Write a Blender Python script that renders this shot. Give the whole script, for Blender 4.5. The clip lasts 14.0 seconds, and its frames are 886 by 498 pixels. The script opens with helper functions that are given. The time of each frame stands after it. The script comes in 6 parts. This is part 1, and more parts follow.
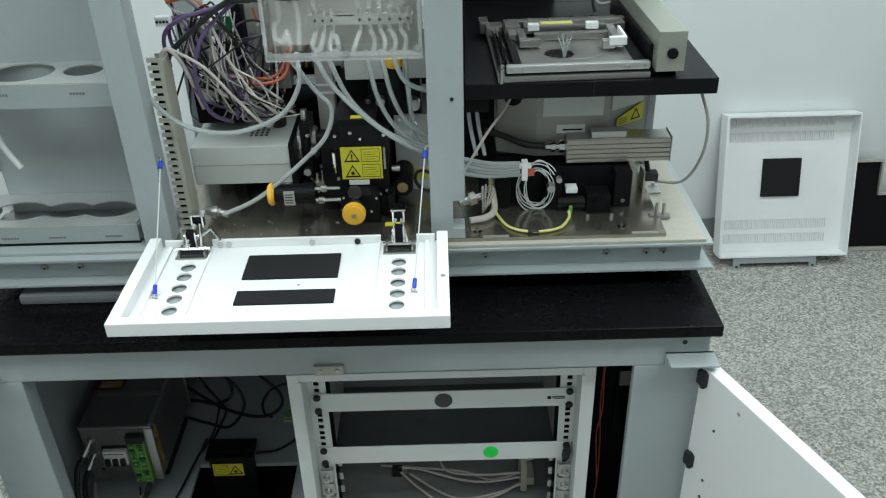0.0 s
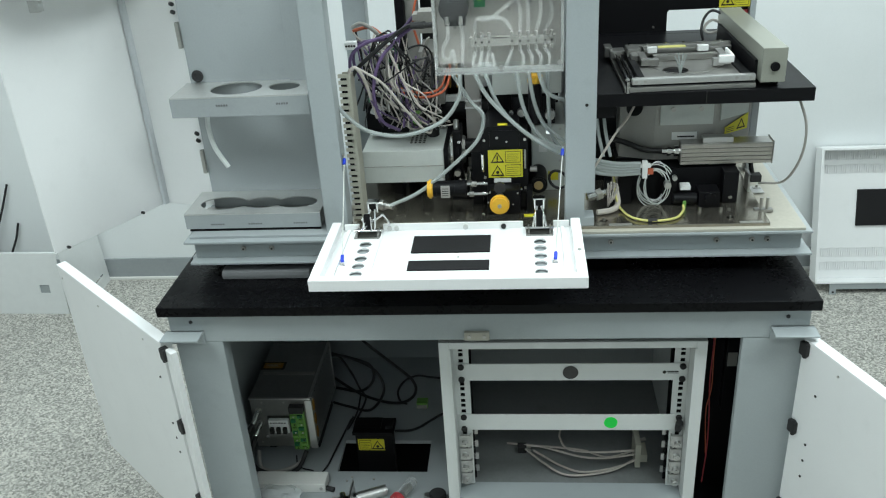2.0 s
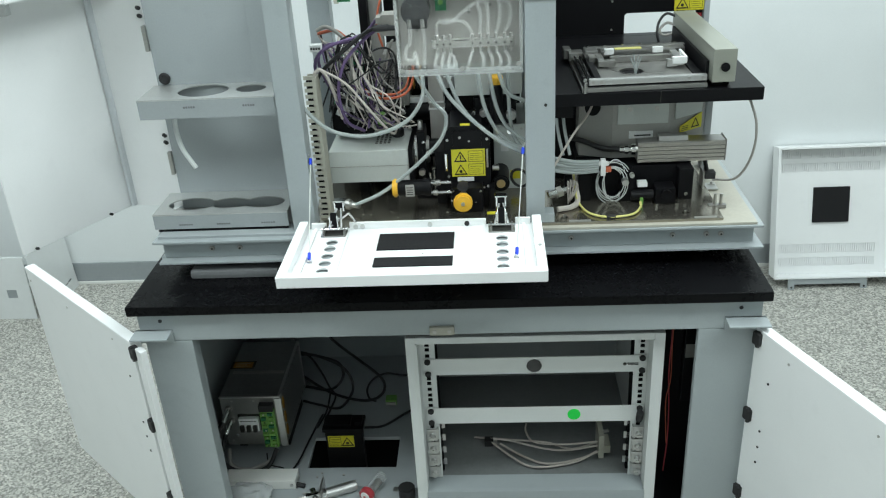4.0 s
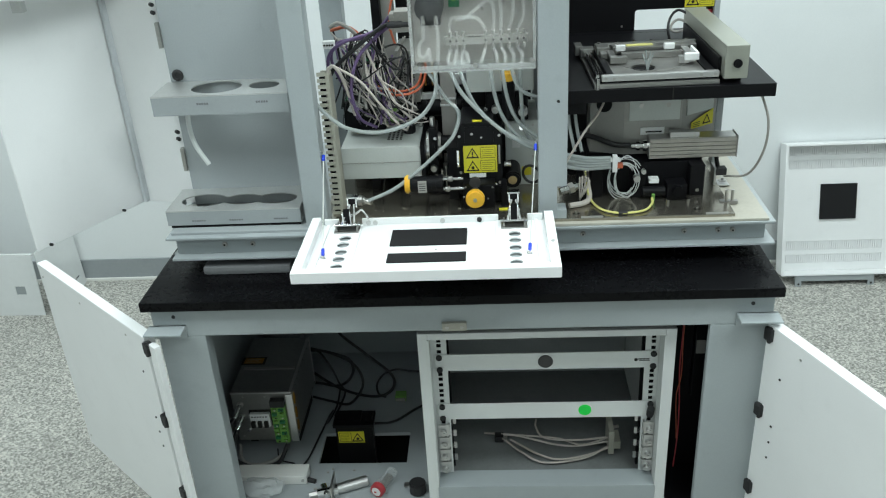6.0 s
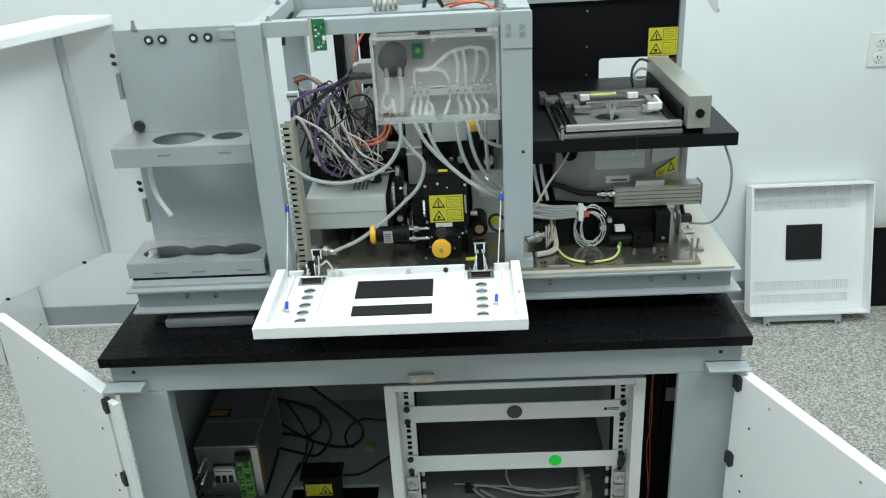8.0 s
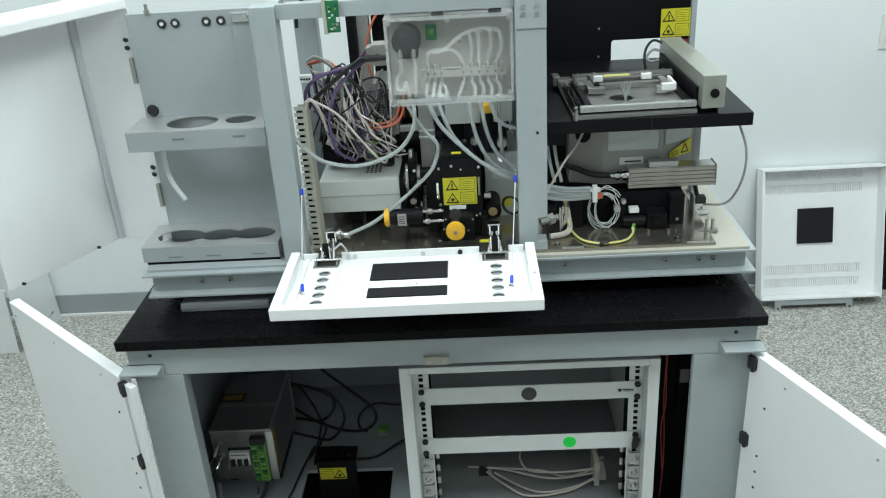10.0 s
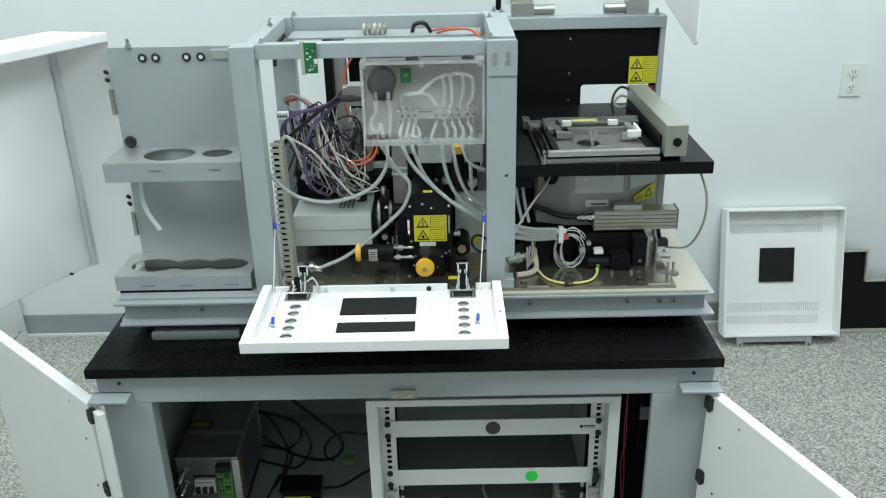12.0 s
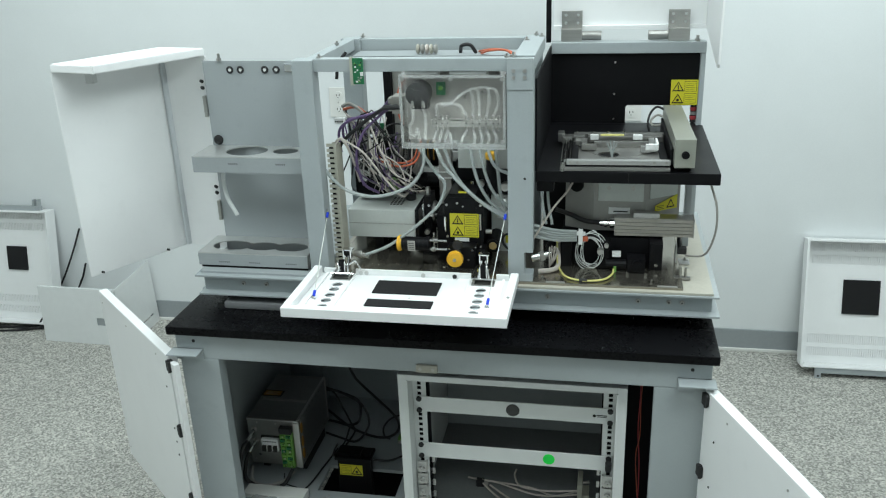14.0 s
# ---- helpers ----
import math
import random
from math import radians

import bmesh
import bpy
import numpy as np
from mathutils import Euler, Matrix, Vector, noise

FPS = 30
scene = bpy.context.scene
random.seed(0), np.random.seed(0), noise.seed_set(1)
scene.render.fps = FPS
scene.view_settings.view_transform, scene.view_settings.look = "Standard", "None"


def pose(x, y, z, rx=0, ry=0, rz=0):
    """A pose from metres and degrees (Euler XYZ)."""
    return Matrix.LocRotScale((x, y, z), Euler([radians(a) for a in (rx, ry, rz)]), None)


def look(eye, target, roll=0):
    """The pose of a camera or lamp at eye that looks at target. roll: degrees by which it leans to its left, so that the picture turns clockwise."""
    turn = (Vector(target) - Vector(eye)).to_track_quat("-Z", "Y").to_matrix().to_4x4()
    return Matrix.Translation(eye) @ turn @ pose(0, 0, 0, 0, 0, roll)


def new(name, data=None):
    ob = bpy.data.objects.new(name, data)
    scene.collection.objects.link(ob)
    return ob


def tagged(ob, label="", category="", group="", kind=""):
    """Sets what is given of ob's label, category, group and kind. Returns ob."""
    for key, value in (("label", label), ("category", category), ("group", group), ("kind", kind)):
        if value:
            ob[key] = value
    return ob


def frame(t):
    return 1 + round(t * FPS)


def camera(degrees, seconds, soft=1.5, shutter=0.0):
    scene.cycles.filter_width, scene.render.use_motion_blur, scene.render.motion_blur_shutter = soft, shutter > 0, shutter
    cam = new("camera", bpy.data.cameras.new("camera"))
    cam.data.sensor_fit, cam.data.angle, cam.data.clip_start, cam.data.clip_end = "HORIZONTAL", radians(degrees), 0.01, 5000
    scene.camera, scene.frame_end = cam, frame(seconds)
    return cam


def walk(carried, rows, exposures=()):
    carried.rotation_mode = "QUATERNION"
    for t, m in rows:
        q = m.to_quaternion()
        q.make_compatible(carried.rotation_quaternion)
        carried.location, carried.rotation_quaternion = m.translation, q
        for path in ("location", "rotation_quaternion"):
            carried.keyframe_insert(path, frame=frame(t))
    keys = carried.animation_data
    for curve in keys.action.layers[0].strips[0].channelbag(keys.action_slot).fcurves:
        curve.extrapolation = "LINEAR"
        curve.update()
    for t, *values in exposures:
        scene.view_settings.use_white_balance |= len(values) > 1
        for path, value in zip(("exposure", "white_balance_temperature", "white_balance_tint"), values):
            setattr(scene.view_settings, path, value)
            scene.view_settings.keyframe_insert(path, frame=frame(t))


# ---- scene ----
cam = camera(54.5, 14.0, soft=1.15)
PATH = [
    (0, (0.273, -1.106, 1.64), (0.27, 0.598, 0.593), -1.6),
    (0.5, (0.354, -1.217, 1.645), (0.282, 0.525, 0.666), -1.2),
    (1, (0.357, -1.287, 1.644), (0.156, 0.459, 0.689), -3.3),
    (1.5, (0.261, -1.348, 1.652), (0.014, 0.405, 0.722), -4.6),
    (2, (0.172, -1.412, 1.651), (-0.017, 0.357, 0.738), -3.8),
    (2.5, (0.149, -1.465, 1.655), (0.055, 0.315, 0.747), -2.8),
    (5, (0.211, -1.45, 1.658), (0.071, 0.324, 0.745), -3.8),
    (5.5, (0.191, -1.456, 1.659), (0.058, 0.316, 0.741), -3.6),
    (6, (0.168, -1.463, 1.658), (0.04, 0.312, 0.745), -3.5),
    (6.5, (0.148, -1.456, 1.662), (0.03, 0.325, 0.76), -3.4),
    (7, (0.151, -1.448, 1.669), (0.058, 0.347, 0.791), -3.2),
    (7.5, (0.16, -1.437, 1.671), (0.088, 0.37, 0.817), -2.9),
    (8, (0.183, -1.436, 1.676), (0.119, 0.377, 0.836), -3.1),
    (10.5, (0.163, -1.444, 1.662), (0.083, 0.355, 0.792), -3.7),
    (11, (0.163, -1.441, 1.663), (0.108, 0.355, 0.785), -2.1),
    (11.5, (0.165, -1.447, 1.67), (0.134, 0.349, 0.791), -1.9),
    (12, (0.174, -1.471, 1.708), (0.161, 0.355, 0.892), -1.3),
    (12.5, (0.283, -1.524, 1.715), (0.228, 0.315, 0.932), -1.9),
    (13, (0.425, -1.618, 1.715), (0.178, 0.21, 0.942), -2.8),
    (13.5, (0.462, -1.667, 1.709), (0.125, 0.156, 0.96), -2.7),
    (14, (0.467, -1.69, 1.707), (0.1, 0.133, 0.973), -2.2),
]
EXPOSURES = [(0.0, -0.2), (1.5, 0.06), (5.0, 0.11), (8.0, 0.1), (11.0, 0.06), (12.5, -0.01), (14.0, -0.03)]
walk(cam, [(t, look(eye, target, roll)) for t, eye, target, roll in PATH], EXPOSURES)

# ---- light ----
world = bpy.data.worlds.new("world")
world.use_nodes = True
world.node_tree.nodes["Background"].inputs[0].default_value = (0.75, 0.85, 0.9, 1)
world.node_tree.nodes["Background"].inputs[1].default_value = 0.3
scene.world = world


def troffer(x, y, power, w=1.2, d=0.6):
    lamp = bpy.data.lights.new("ceiling_lamp", "AREA")
    lamp.shape, lamp.size, lamp.size_y, lamp.energy = "RECTANGLE", w, d, power
    lamp.color = (0.885, 1.0, 1.005)
    ob = new("ceiling_lamp", lamp)
    ob.matrix_world = pose(x, y, 2.66)
    return ob


for lamp_x in (-1.15, 1.15):
    troffer(lamp_x, -0.85, 27)
    troffer(lamp_x * 1.15, 0.64, 20 if lamp_x < 0 else 27)
troffer(0.0, 0.0, 8)
# unseen front fill, added to brighten the bay under the bench
troffer(0.0, -2.4, 9)


# ---- materials ----
def material(name, color, rough=0.5, metal=0.0, spread=0.06, grain=180.0, bump=0.05, stains=0.0, brushed=False, coat=0.0, transmission=0.0, ior=1.45, spec=0.5, alpha=1.0):
    m = bpy.data.materials.new(name)
    m.use_nodes = True
    n, l = m.node_tree.nodes, m.node_tree.links
    b = n["Principled BSDF"]
    tc = n.new("ShaderNodeTexCoord")
    mp = n.new("ShaderNodeMapping")
    l.new(tc.outputs["Object"], mp.inputs["Vector"])
    if brushed:
        mp.inputs["Scale"].default_value = (0.04, 1.0, 1.0)
    fine, broad = n.new("ShaderNodeTexNoise"), n.new("ShaderNodeTexNoise")
    fine.inputs["Scale"].default_value, broad.inputs["Scale"].default_value = grain, 7.0
    fine.inputs["Detail"].default_value = 4
    broad.inputs["Detail"].default_value = 5
    l.new(mp.outputs[0], fine.inputs["Vector"])
    l.new(tc.outputs["Object"], broad.inputs["Vector"])
    mix = n.new("ShaderNodeMix")
    mix.data_type = "FLOAT"
    mix.inputs[0].default_value = 0.5
    l.new(fine.outputs[0], mix.inputs[2])
    l.new(broad.outputs[0], mix.inputs[3])
    ramp = n.new("ShaderNodeValToRGB")
    lo, hi = [c * (1 - spread) for c in color], [min(1, c * (1 + spread)) for c in color]
    ramp.color_ramp.elements[0].position, ramp.color_ramp.elements[1].position = 0.3, 0.7
    ramp.color_ramp.elements[0].color, ramp.color_ramp.elements[1].color = (*lo, 1), (*hi, 1)
    l.new(mix.outputs[0], ramp.inputs[0])
    last = ramp.outputs[0]
    if stains:
        st = n.new("ShaderNodeTexNoise")
        st.inputs["Scale"].default_value, st.inputs["Detail"].default_value = 23.0, 8
        l.new(tc.outputs["Object"], st.inputs["Vector"])
        sr = n.new("ShaderNodeValToRGB")
        sr.color_ramp.elements[0].position, sr.color_ramp.elements[1].position = 0.58, 0.72
        l.new(st.outputs[0], sr.inputs[0])
        k = n.new("ShaderNodeMath")
        k.operation = "MULTIPLY"
        k.inputs[1].default_value = stains
        l.new(sr.outputs[0], k.inputs[0])
        cm = n.new("ShaderNodeMix")
        cm.data_type = "RGBA"
        l.new(k.outputs[0], cm.inputs[0])
        l.new(last, cm.inputs[6])
        cm.inputs[7].default_value = (*[c * 0.55 for c in color], 1)
        last = cm.outputs[2]
    l.new(last, b.inputs["Base Color"])
    rr = n.new("ShaderNodeMapRange")
    rr.inputs[3].default_value, rr.inputs[4].default_value = max(0.02, rough - 0.08), min(1, rough + 0.08)
    l.new(mix.outputs[0], rr.inputs[0])
    l.new(rr.outputs[0], b.inputs["Roughness"])
    b.inputs["Metallic"].default_value = metal
    b.inputs["Coat Weight"].default_value = coat
    b.inputs["Transmission Weight"].default_value = transmission
    b.inputs["IOR"].default_value = ior
    b.inputs["Specular IOR Level"].default_value = spec
    b.inputs["Alpha"].default_value = alpha
    if bump:
        bp = n.new("ShaderNodeBump")
        bp.inputs["Strength"].default_value, bp.inputs["Distance"].default_value = bump, 0.001
        l.new(fine.outputs[0], bp.inputs["Height"])
        l.new(bp.outputs[0], b.inputs["Normal"])
    return m


def carpet_material():
    m = bpy.data.materials.new("speckled_carpet")
    m.use_nodes = True
    n, l = m.node_tree.nodes, m.node_tree.links
    b = n["Principled BSDF"]
    tc = n.new("ShaderNodeTexCoord")
    v = n.new("ShaderNodeTexVoronoi")
    v.inputs["Scale"].default_value = 185
    ns = n.new("ShaderNodeTexNoise")
    ns.inputs["Scale"].default_value, ns.inputs["Detail"].default_value = 130, 6
    br = n.new("ShaderNodeTexNoise")
    br.inputs["Scale"].default_value = 2.2
    for t in (v, ns, br):
        l.new(tc.outputs["Object"], t.inputs["Vector"])
    sep = n.new("ShaderNodeSeparateColor")
    l.new(v.outputs["Color"], sep.inputs[0])
    mx = n.new("ShaderNodeMix")
    mx.data_type = "FLOAT"
    mx.inputs[0].default_value = 0.45
    l.new(sep.outputs[0], mx.inputs[2])
    l.new(ns.outputs[0], mx.inputs[3])
    ramp = n.new("ShaderNodeValToRGB")
    e = ramp.color_ramp.elements
    e[0].position, e[0].color = 0.17, (0.175, 0.173, 0.158, 1)
    e[1].position, e[1].color = 0.83, (0.66, 0.648, 0.59, 1)
    mid = e.new(0.5)
    mid.color = (0.39, 0.382, 0.352, 1)
    l.new(mx.outputs[0], ramp.inputs[0])
    hsv = n.new("ShaderNodeHueSaturation")
    mr = n.new("ShaderNodeMapRange")
    mr.inputs[3].default_value, mr.inputs[4].default_value = 0.88, 1.12
    l.new(br.outputs[0], mr.inputs[0])
    l.new(mr.outputs[0], hsv.inputs["Value"])
    l.new(ramp.outputs[0], hsv.inputs["Color"])
    l.new(hsv.outputs[0], b.inputs["Base Color"])
    b.inputs["Roughness"].default_value = 0.9
    bp = n.new("ShaderNodeBump")
    bp.inputs["Strength"].default_value, bp.inputs["Distance"].default_value = 0.6, 0.004
    l.new(mx.outputs[0], bp.inputs["Height"])
    l.new(bp.outputs[0], b.inputs["Normal"])
    return m


WALL = material("wall_paint", (0.755, 0.782, 0.787), 0.75, spread=0.025, grain=260, bump=0.12)
CARPET = carpet_material()
GREY = material("grey_enamel", (0.355, 0.39, 0.40), 0.42, spread=0.05, grain=420, bump=0.10, stains=0.12)
GREY2 = material("grey_sheet_metal", (0.335, 0.363, 0.372), 0.38, spread=0.05, grain=300, bump=0.06, stains=0.10)
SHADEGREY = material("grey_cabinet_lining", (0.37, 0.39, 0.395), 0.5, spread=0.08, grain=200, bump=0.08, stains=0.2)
GLOSSWHITE = material("glossy_white_sheet", (0.74, 0.76, 0.76), 0.13, spread=0.03, grain=40, bump=0.02, coat=0.6)
WHITE = material("white_powder_coat", (0.85, 0.86, 0.86), 0.42, spread=0.03, grain=600, bump=0.10, stains=0.05)
OFFWHITE = material("white_plastic", (0.74, 0.74, 0.71), 0.4, spread=0.04, grain=300, bump=0.03)
RACKWHITE = material("rack_enamel", (0.68, 0.70, 0.69), 0.4, spread=0.04, grain=400, bump=0.06, stains=0.08)
BLACKTOP = material("black_epoxy_resin", (0.0042, 0.0042, 0.005), 0.28, spread=0.25, grain=120, bump=0.06, stains=0.3, spec=0.12)
BLACK = material("black_anodised_metal", (0.005, 0.005, 0.006), 0.40, spread=0.2, grain=300, bump=0.05, spec=0.2)
# black sheet metal, also used as dark backing where recesses lie in shade
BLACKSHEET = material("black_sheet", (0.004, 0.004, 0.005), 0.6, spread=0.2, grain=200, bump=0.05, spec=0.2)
RUBBER = material("black_rubber", (0.02, 0.02, 0.021), 0.65, spread=0.2, bump=0.1)
FOAM = material("black_foam", (0.010, 0.010, 0.011), 0.95, spread=0.3, grain=500, bump=0.6)
STEEL = material("brushed_steel", (0.52, 0.51, 0.49), 0.32, 1.0, spread=0.12, grain=260, bump=0.12, brushed=True, stains=0.15)
PLATE = material("worn_steel_plate", (0.36, 0.335, 0.285), 0.2, 0.9, spread=0.14, grain=45, bump=0.0, stains=0.25)
CHROME = material("polished_chrome", (0.72, 0.72, 0.71), 0.14, 1.0, spread=0.05, bump=0.0)
ALU = material("satin_aluminium", (0.60, 0.60, 0.59), 0.40, 1.0, spread=0.08, grain=300, bump=0.08)
CREAM = material("cream_edge_paint", (0.43, 0.412, 0.352), 0.5, spread=0.08, grain=150, bump=0.08, stains=0.2)
DUCT = material("beige_duct_plastic", (0.44, 0.43, 0.36), 0.5, spread=0.05, grain=200, bump=0.05)
WARMGREY = material("warm_grey_housing", (0.33, 0.325, 0.305), 0.45, 0.4, spread=0.06, grain=300, bump=0.08)
LIGHTGREY = material("light_grey_housing", (0.56, 0.59, 0.565), 0.45, spread=0.05, grain=300, bump=0.06, stains=0.1)
BASEBOARD = material("grey_vinyl", (0.30, 0.325, 0.335), 0.5, spread=0.05, grain=90, bump=0.06, stains=0.1)
YELLOW = material("yellow_label", (0.70, 0.64, 0.035), 0.45, spread=0.04, bump=0.0)
AMBER = material("amber_plastic", (0.85, 0.48, 0.04), 0.38, spread=0.06, bump=0.03)
INK = material("label_ink", (0.015, 0.015, 0.012), 0.5, spread=0.1, bump=0.0)
PAPER = material("white_label", (0.75, 0.76, 0.75), 0.5, spread=0.04, bump=0.0)
GREENDOT = material("green_sticker", (0.01, 0.72, 0.08), 0.5, spread=0.08, bump=0.0)
GREENPCB = material("green_circuit_board", (0.015, 0.15, 0.06), 0.4, spread=0.4, grain=260, bump=0.2)
LIMEPLUG = material("green_terminal_plastic", (0.15, 0.34, 0.07), 0.4, spread=0.3, grain=400, bump=0.1)
BLUE = material("blue_plastic", (0.01, 0.05, 0.60), 0.4, spread=0.1, bump=0.0)
RED = material("red_plastic", (0.42, 0.05, 0.06), 0.4, spread=0.1, bump=0.0)
TUBING = material("milky_tubing", (0.44, 0.48, 0.47), 0.2, spread=0.05, grain=200, bump=0.02, coat=0.3, alpha=0.72)
CORD = material("pale_nylon_cord", (0.62, 0.64, 0.60), 0.5, spread=0.1, grain=900, bump=0.3)
PURPLE = material("purple_cable", (0.13, 0.085, 0.19), 0.5, spread=0.1, bump=0.05)
GREYCABLE = material("grey_cable", (0.33, 0.32, 0.295), 0.5, spread=0.1, bump=0.05)
PALECABLE = material("pale_cable", (0.52, 0.475, 0.435), 0.5, spread=0.1, bump=0.05)
BLACKCABLE = material("black_cable", (0.013, 0.013, 0.014), 0.45, spread=0.2, bump=0.05)
ORANGECABLE = material("orange_cable", (0.52, 0.125, 0.06), 0.45, spread=0.1, bump=0.05)
YELLOWCABLE = material("yellow_cable", (0.62, 0.58, 0.20), 0.45, spread=0.1, bump=0.05)
ACRYLIC = material("clear_acrylic", (0.95, 0.96, 0.955), 0.06, spread=0.01, bump=0.0, transmission=1.0, ior=1.2)
INNERTUBE = material("clear_tubing", (0.80, 0.82, 0.80), 0.2, spread=0.04, bump=0.0, alpha=0.15)
TRAY = material("satin_sheet_steel", (0.60, 0.61, 0.60), 0.38, 0.7, spread=0.1, grain=240, bump=0.08, stains=0.1)
OLIVE = material("olive_grey_housing", (0.36, 0.37, 0.32), 0.35, 0.5, spread=0.06, grain=300, bump=0.05)
RIM = material("acrylic_edge_glare", (0.62, 0.64, 0.63), 0.12, spread=0.05, bump=0.0, alpha=0.35)
FOLDSHADE = material("fold_shade_grey", (0.58, 0.61, 0.63), 0.7, spread=0.05, grain=200, bump=0.1)
FROST = material("frosted_backing", (0.385, 0.372, 0.348), 0.35, spread=0.08, grain=60, bump=0.05)
STICKER = material("dull_orange_label", (0.40, 0.21, 0.03), 0.5, spread=0.1, bump=0.0)
PADGREY = material("grey_moulded_pad", (0.17, 0.175, 0.18), 0.5, spread=0.08, grain=150, bump=0.1)
MANIFOLD = material("translucent_manifold", (0.46, 0.455, 0.43), 0.3, spread=0.08, grain=80, bump=0.05, alpha=0.5)
PLATED = material("bright_plated_sheet", (0.36, 0.355, 0.34), 0.33, 0.85, spread=0.1, grain=110, bump=0.05, stains=0.15)
BRASS = material("dull_brass", (0.50, 0.38, 0.20), 0.35, 1.0, spread=0.1, bump=0.05)
PALETUBE = material("white_thin_tubing", (0.62, 0.65, 0.64), 0.3, spread=0.06, bump=0.02)
PSUGREY = material("plated_sheet", (0.34, 0.34, 0.335), 0.30, 0.9, spread=0.1, grain=120, bump=0.05, stains=0.1)
STAGEMETAL = material("dull_machined_metal", (0.34, 0.335, 0.32), 0.36, 0.9, spread=0.14, grain=160, bump=0.08, brushed=True, stains=0.2)
FINMETAL = material("warm_extruded_metal", (0.45, 0.43, 0.395), 0.34, 0.95, spread=0.12, grain=200, bump=0.06, stains=0.2)
# rack pan grey, darkened for the shade low inside the rack
RACKPAN = material("shaded_rack_pan", (0.20, 0.21, 0.21), 0.45, spread=0.1, grain=120, bump=0.06, stains=0.25)
SMOKED = material("smoked_plastic", (0.045, 0.045, 0.046), 0.25, spread=0.3, grain=60, bump=0.1)


# ---- mesh helpers ----
def box(bm, a, b, bevel=0.0, m=None):
    """A box between the corners a and b, turned by m, with bevelled edges."""
    a, b = Vector(a), Vector(b)
    r = bmesh.ops.create_cube(bm, size=1)
    mat = Matrix.Translation((a + b) / 2) @ Matrix.Diagonal((*[abs(v) for v in b - a], 1))
    bmesh.ops.transform(bm, matrix=mat, verts=r["verts"])
    vs = r["verts"]
    if bevel:
        es = list({e for v in vs for e in v.link_edges})
        got = bmesh.ops.bevel(bm, geom=es, offset=bevel, segments=2, affect="EDGES", profile=0.7)
        vs = list({v for f in got["faces"] for v in f.verts})
    if m:
        bmesh.ops.transform(bm, matrix=m, verts=vs)
    return bm


def rod(bm, p, q, r, seg=16, r2=None, bevel=0.0):
    """A cylinder or cone from p to q."""
    p, q = Vector(p), Vector(q)
    d = q - p
    m = Matrix.Translation((p + q) / 2) @ d.to_track_quat("Z", "Y").to_matrix().to_4x4()
    got = bmesh.ops.create_cone(bm, cap_ends=True, segments=seg, radius1=r, radius2=r if r2 is None else r2, depth=d.length)
    vs = got["verts"]
    if bevel:
        es = [e for e in {e for v in vs for e in v.link_edges} if len(e.link_faces) == 2 and any(len(f.verts) > 4 for f in e.link_faces)]
        new_faces = bmesh.ops.bevel(bm, geom=es, offset=bevel, segments=2, affect="EDGES")
        vs = list({v for v in vs if v.is_valid} | {v for f in new_faces["faces"] for v in f.verts})
    bmesh.ops.transform(bm, matrix=m, verts=vs)
    return bm


def smooth_path(pts, steps=6):
    """A Catmull-Rom curve through the points."""
    p = [Vector(v) for v in pts]
    if len(p) < 3:
        return p
    p = [2 * p[0] - p[1]] + p + [2 * p[-1] - p[-2]]
    out = []
    for i in range(1, len(p) - 2):
        for k in range(steps):
            t = k / steps
            a, b, c, d = p[i - 1], p[i], p[i + 1], p[i + 2]
            out.append(0.5 * (2 * b + (c - a) * t + (2 * a - 5 * b + 4 * c - d) * t * t + (3 * b - a - 3 * c + d) * t ** 3))
    return out + [p[-2]]


def tube(bm, pts, r, seg=8, steps=6):
    """A round tube swept along a smooth curve."""
    path = smooth_path(pts, steps)
    rings, up = [], Vector((0.3, 0.2, 1)).normalized()
    for i, c in enumerate(path):
        d = (path[min(i + 1, len(path) - 1)] - path[max(i - 1, 0)]).normalized()
        s = d.cross(up)
        s = s.normalized() if s.length > 1e-4 else d.orthogonal().normalized()
        up = s.cross(d).normalized()
        rings.append([bm.verts.new(c + r * (math.cos(2 * math.pi * k / seg) * s + math.sin(2 * math.pi * k / seg) * up)) for k in range(seg)])
    for a, b in zip(rings, rings[1:]):
        for k in range(seg):
            bm.faces.new((a[k], a[(k + 1) % seg], b[(k + 1) % seg], b[k])).smooth = True
    bm.faces.new(rings[0][::-1])
    bm.faces.new(rings[-1])
    return bm


def ring(bm, c, axis, r, tube_r, seg=20):
    """A torus round the point c."""
    q = Vector(axis).to_track_quat("Z", "Y")
    loops = []
    for i in range(seg):
        a = 2 * math.pi * i / seg
        o = Vector((math.cos(a), math.sin(a), 0))
        loops.append([bm.verts.new(Vector(c) + q @ (o * (r + tube_r * math.cos(b)) + Vector((0, 0, tube_r * math.sin(b))))) for b in [2 * math.pi * k / 8 for k in range(8)]])
    for i in range(seg):
        a, b = loops[i], loops[(i + 1) % seg]
        for k in range(8):
            bm.faces.new((a[k], b[k], b[(k + 1) % 8], a[(k + 1) % 8])).smooth = True
    return bm


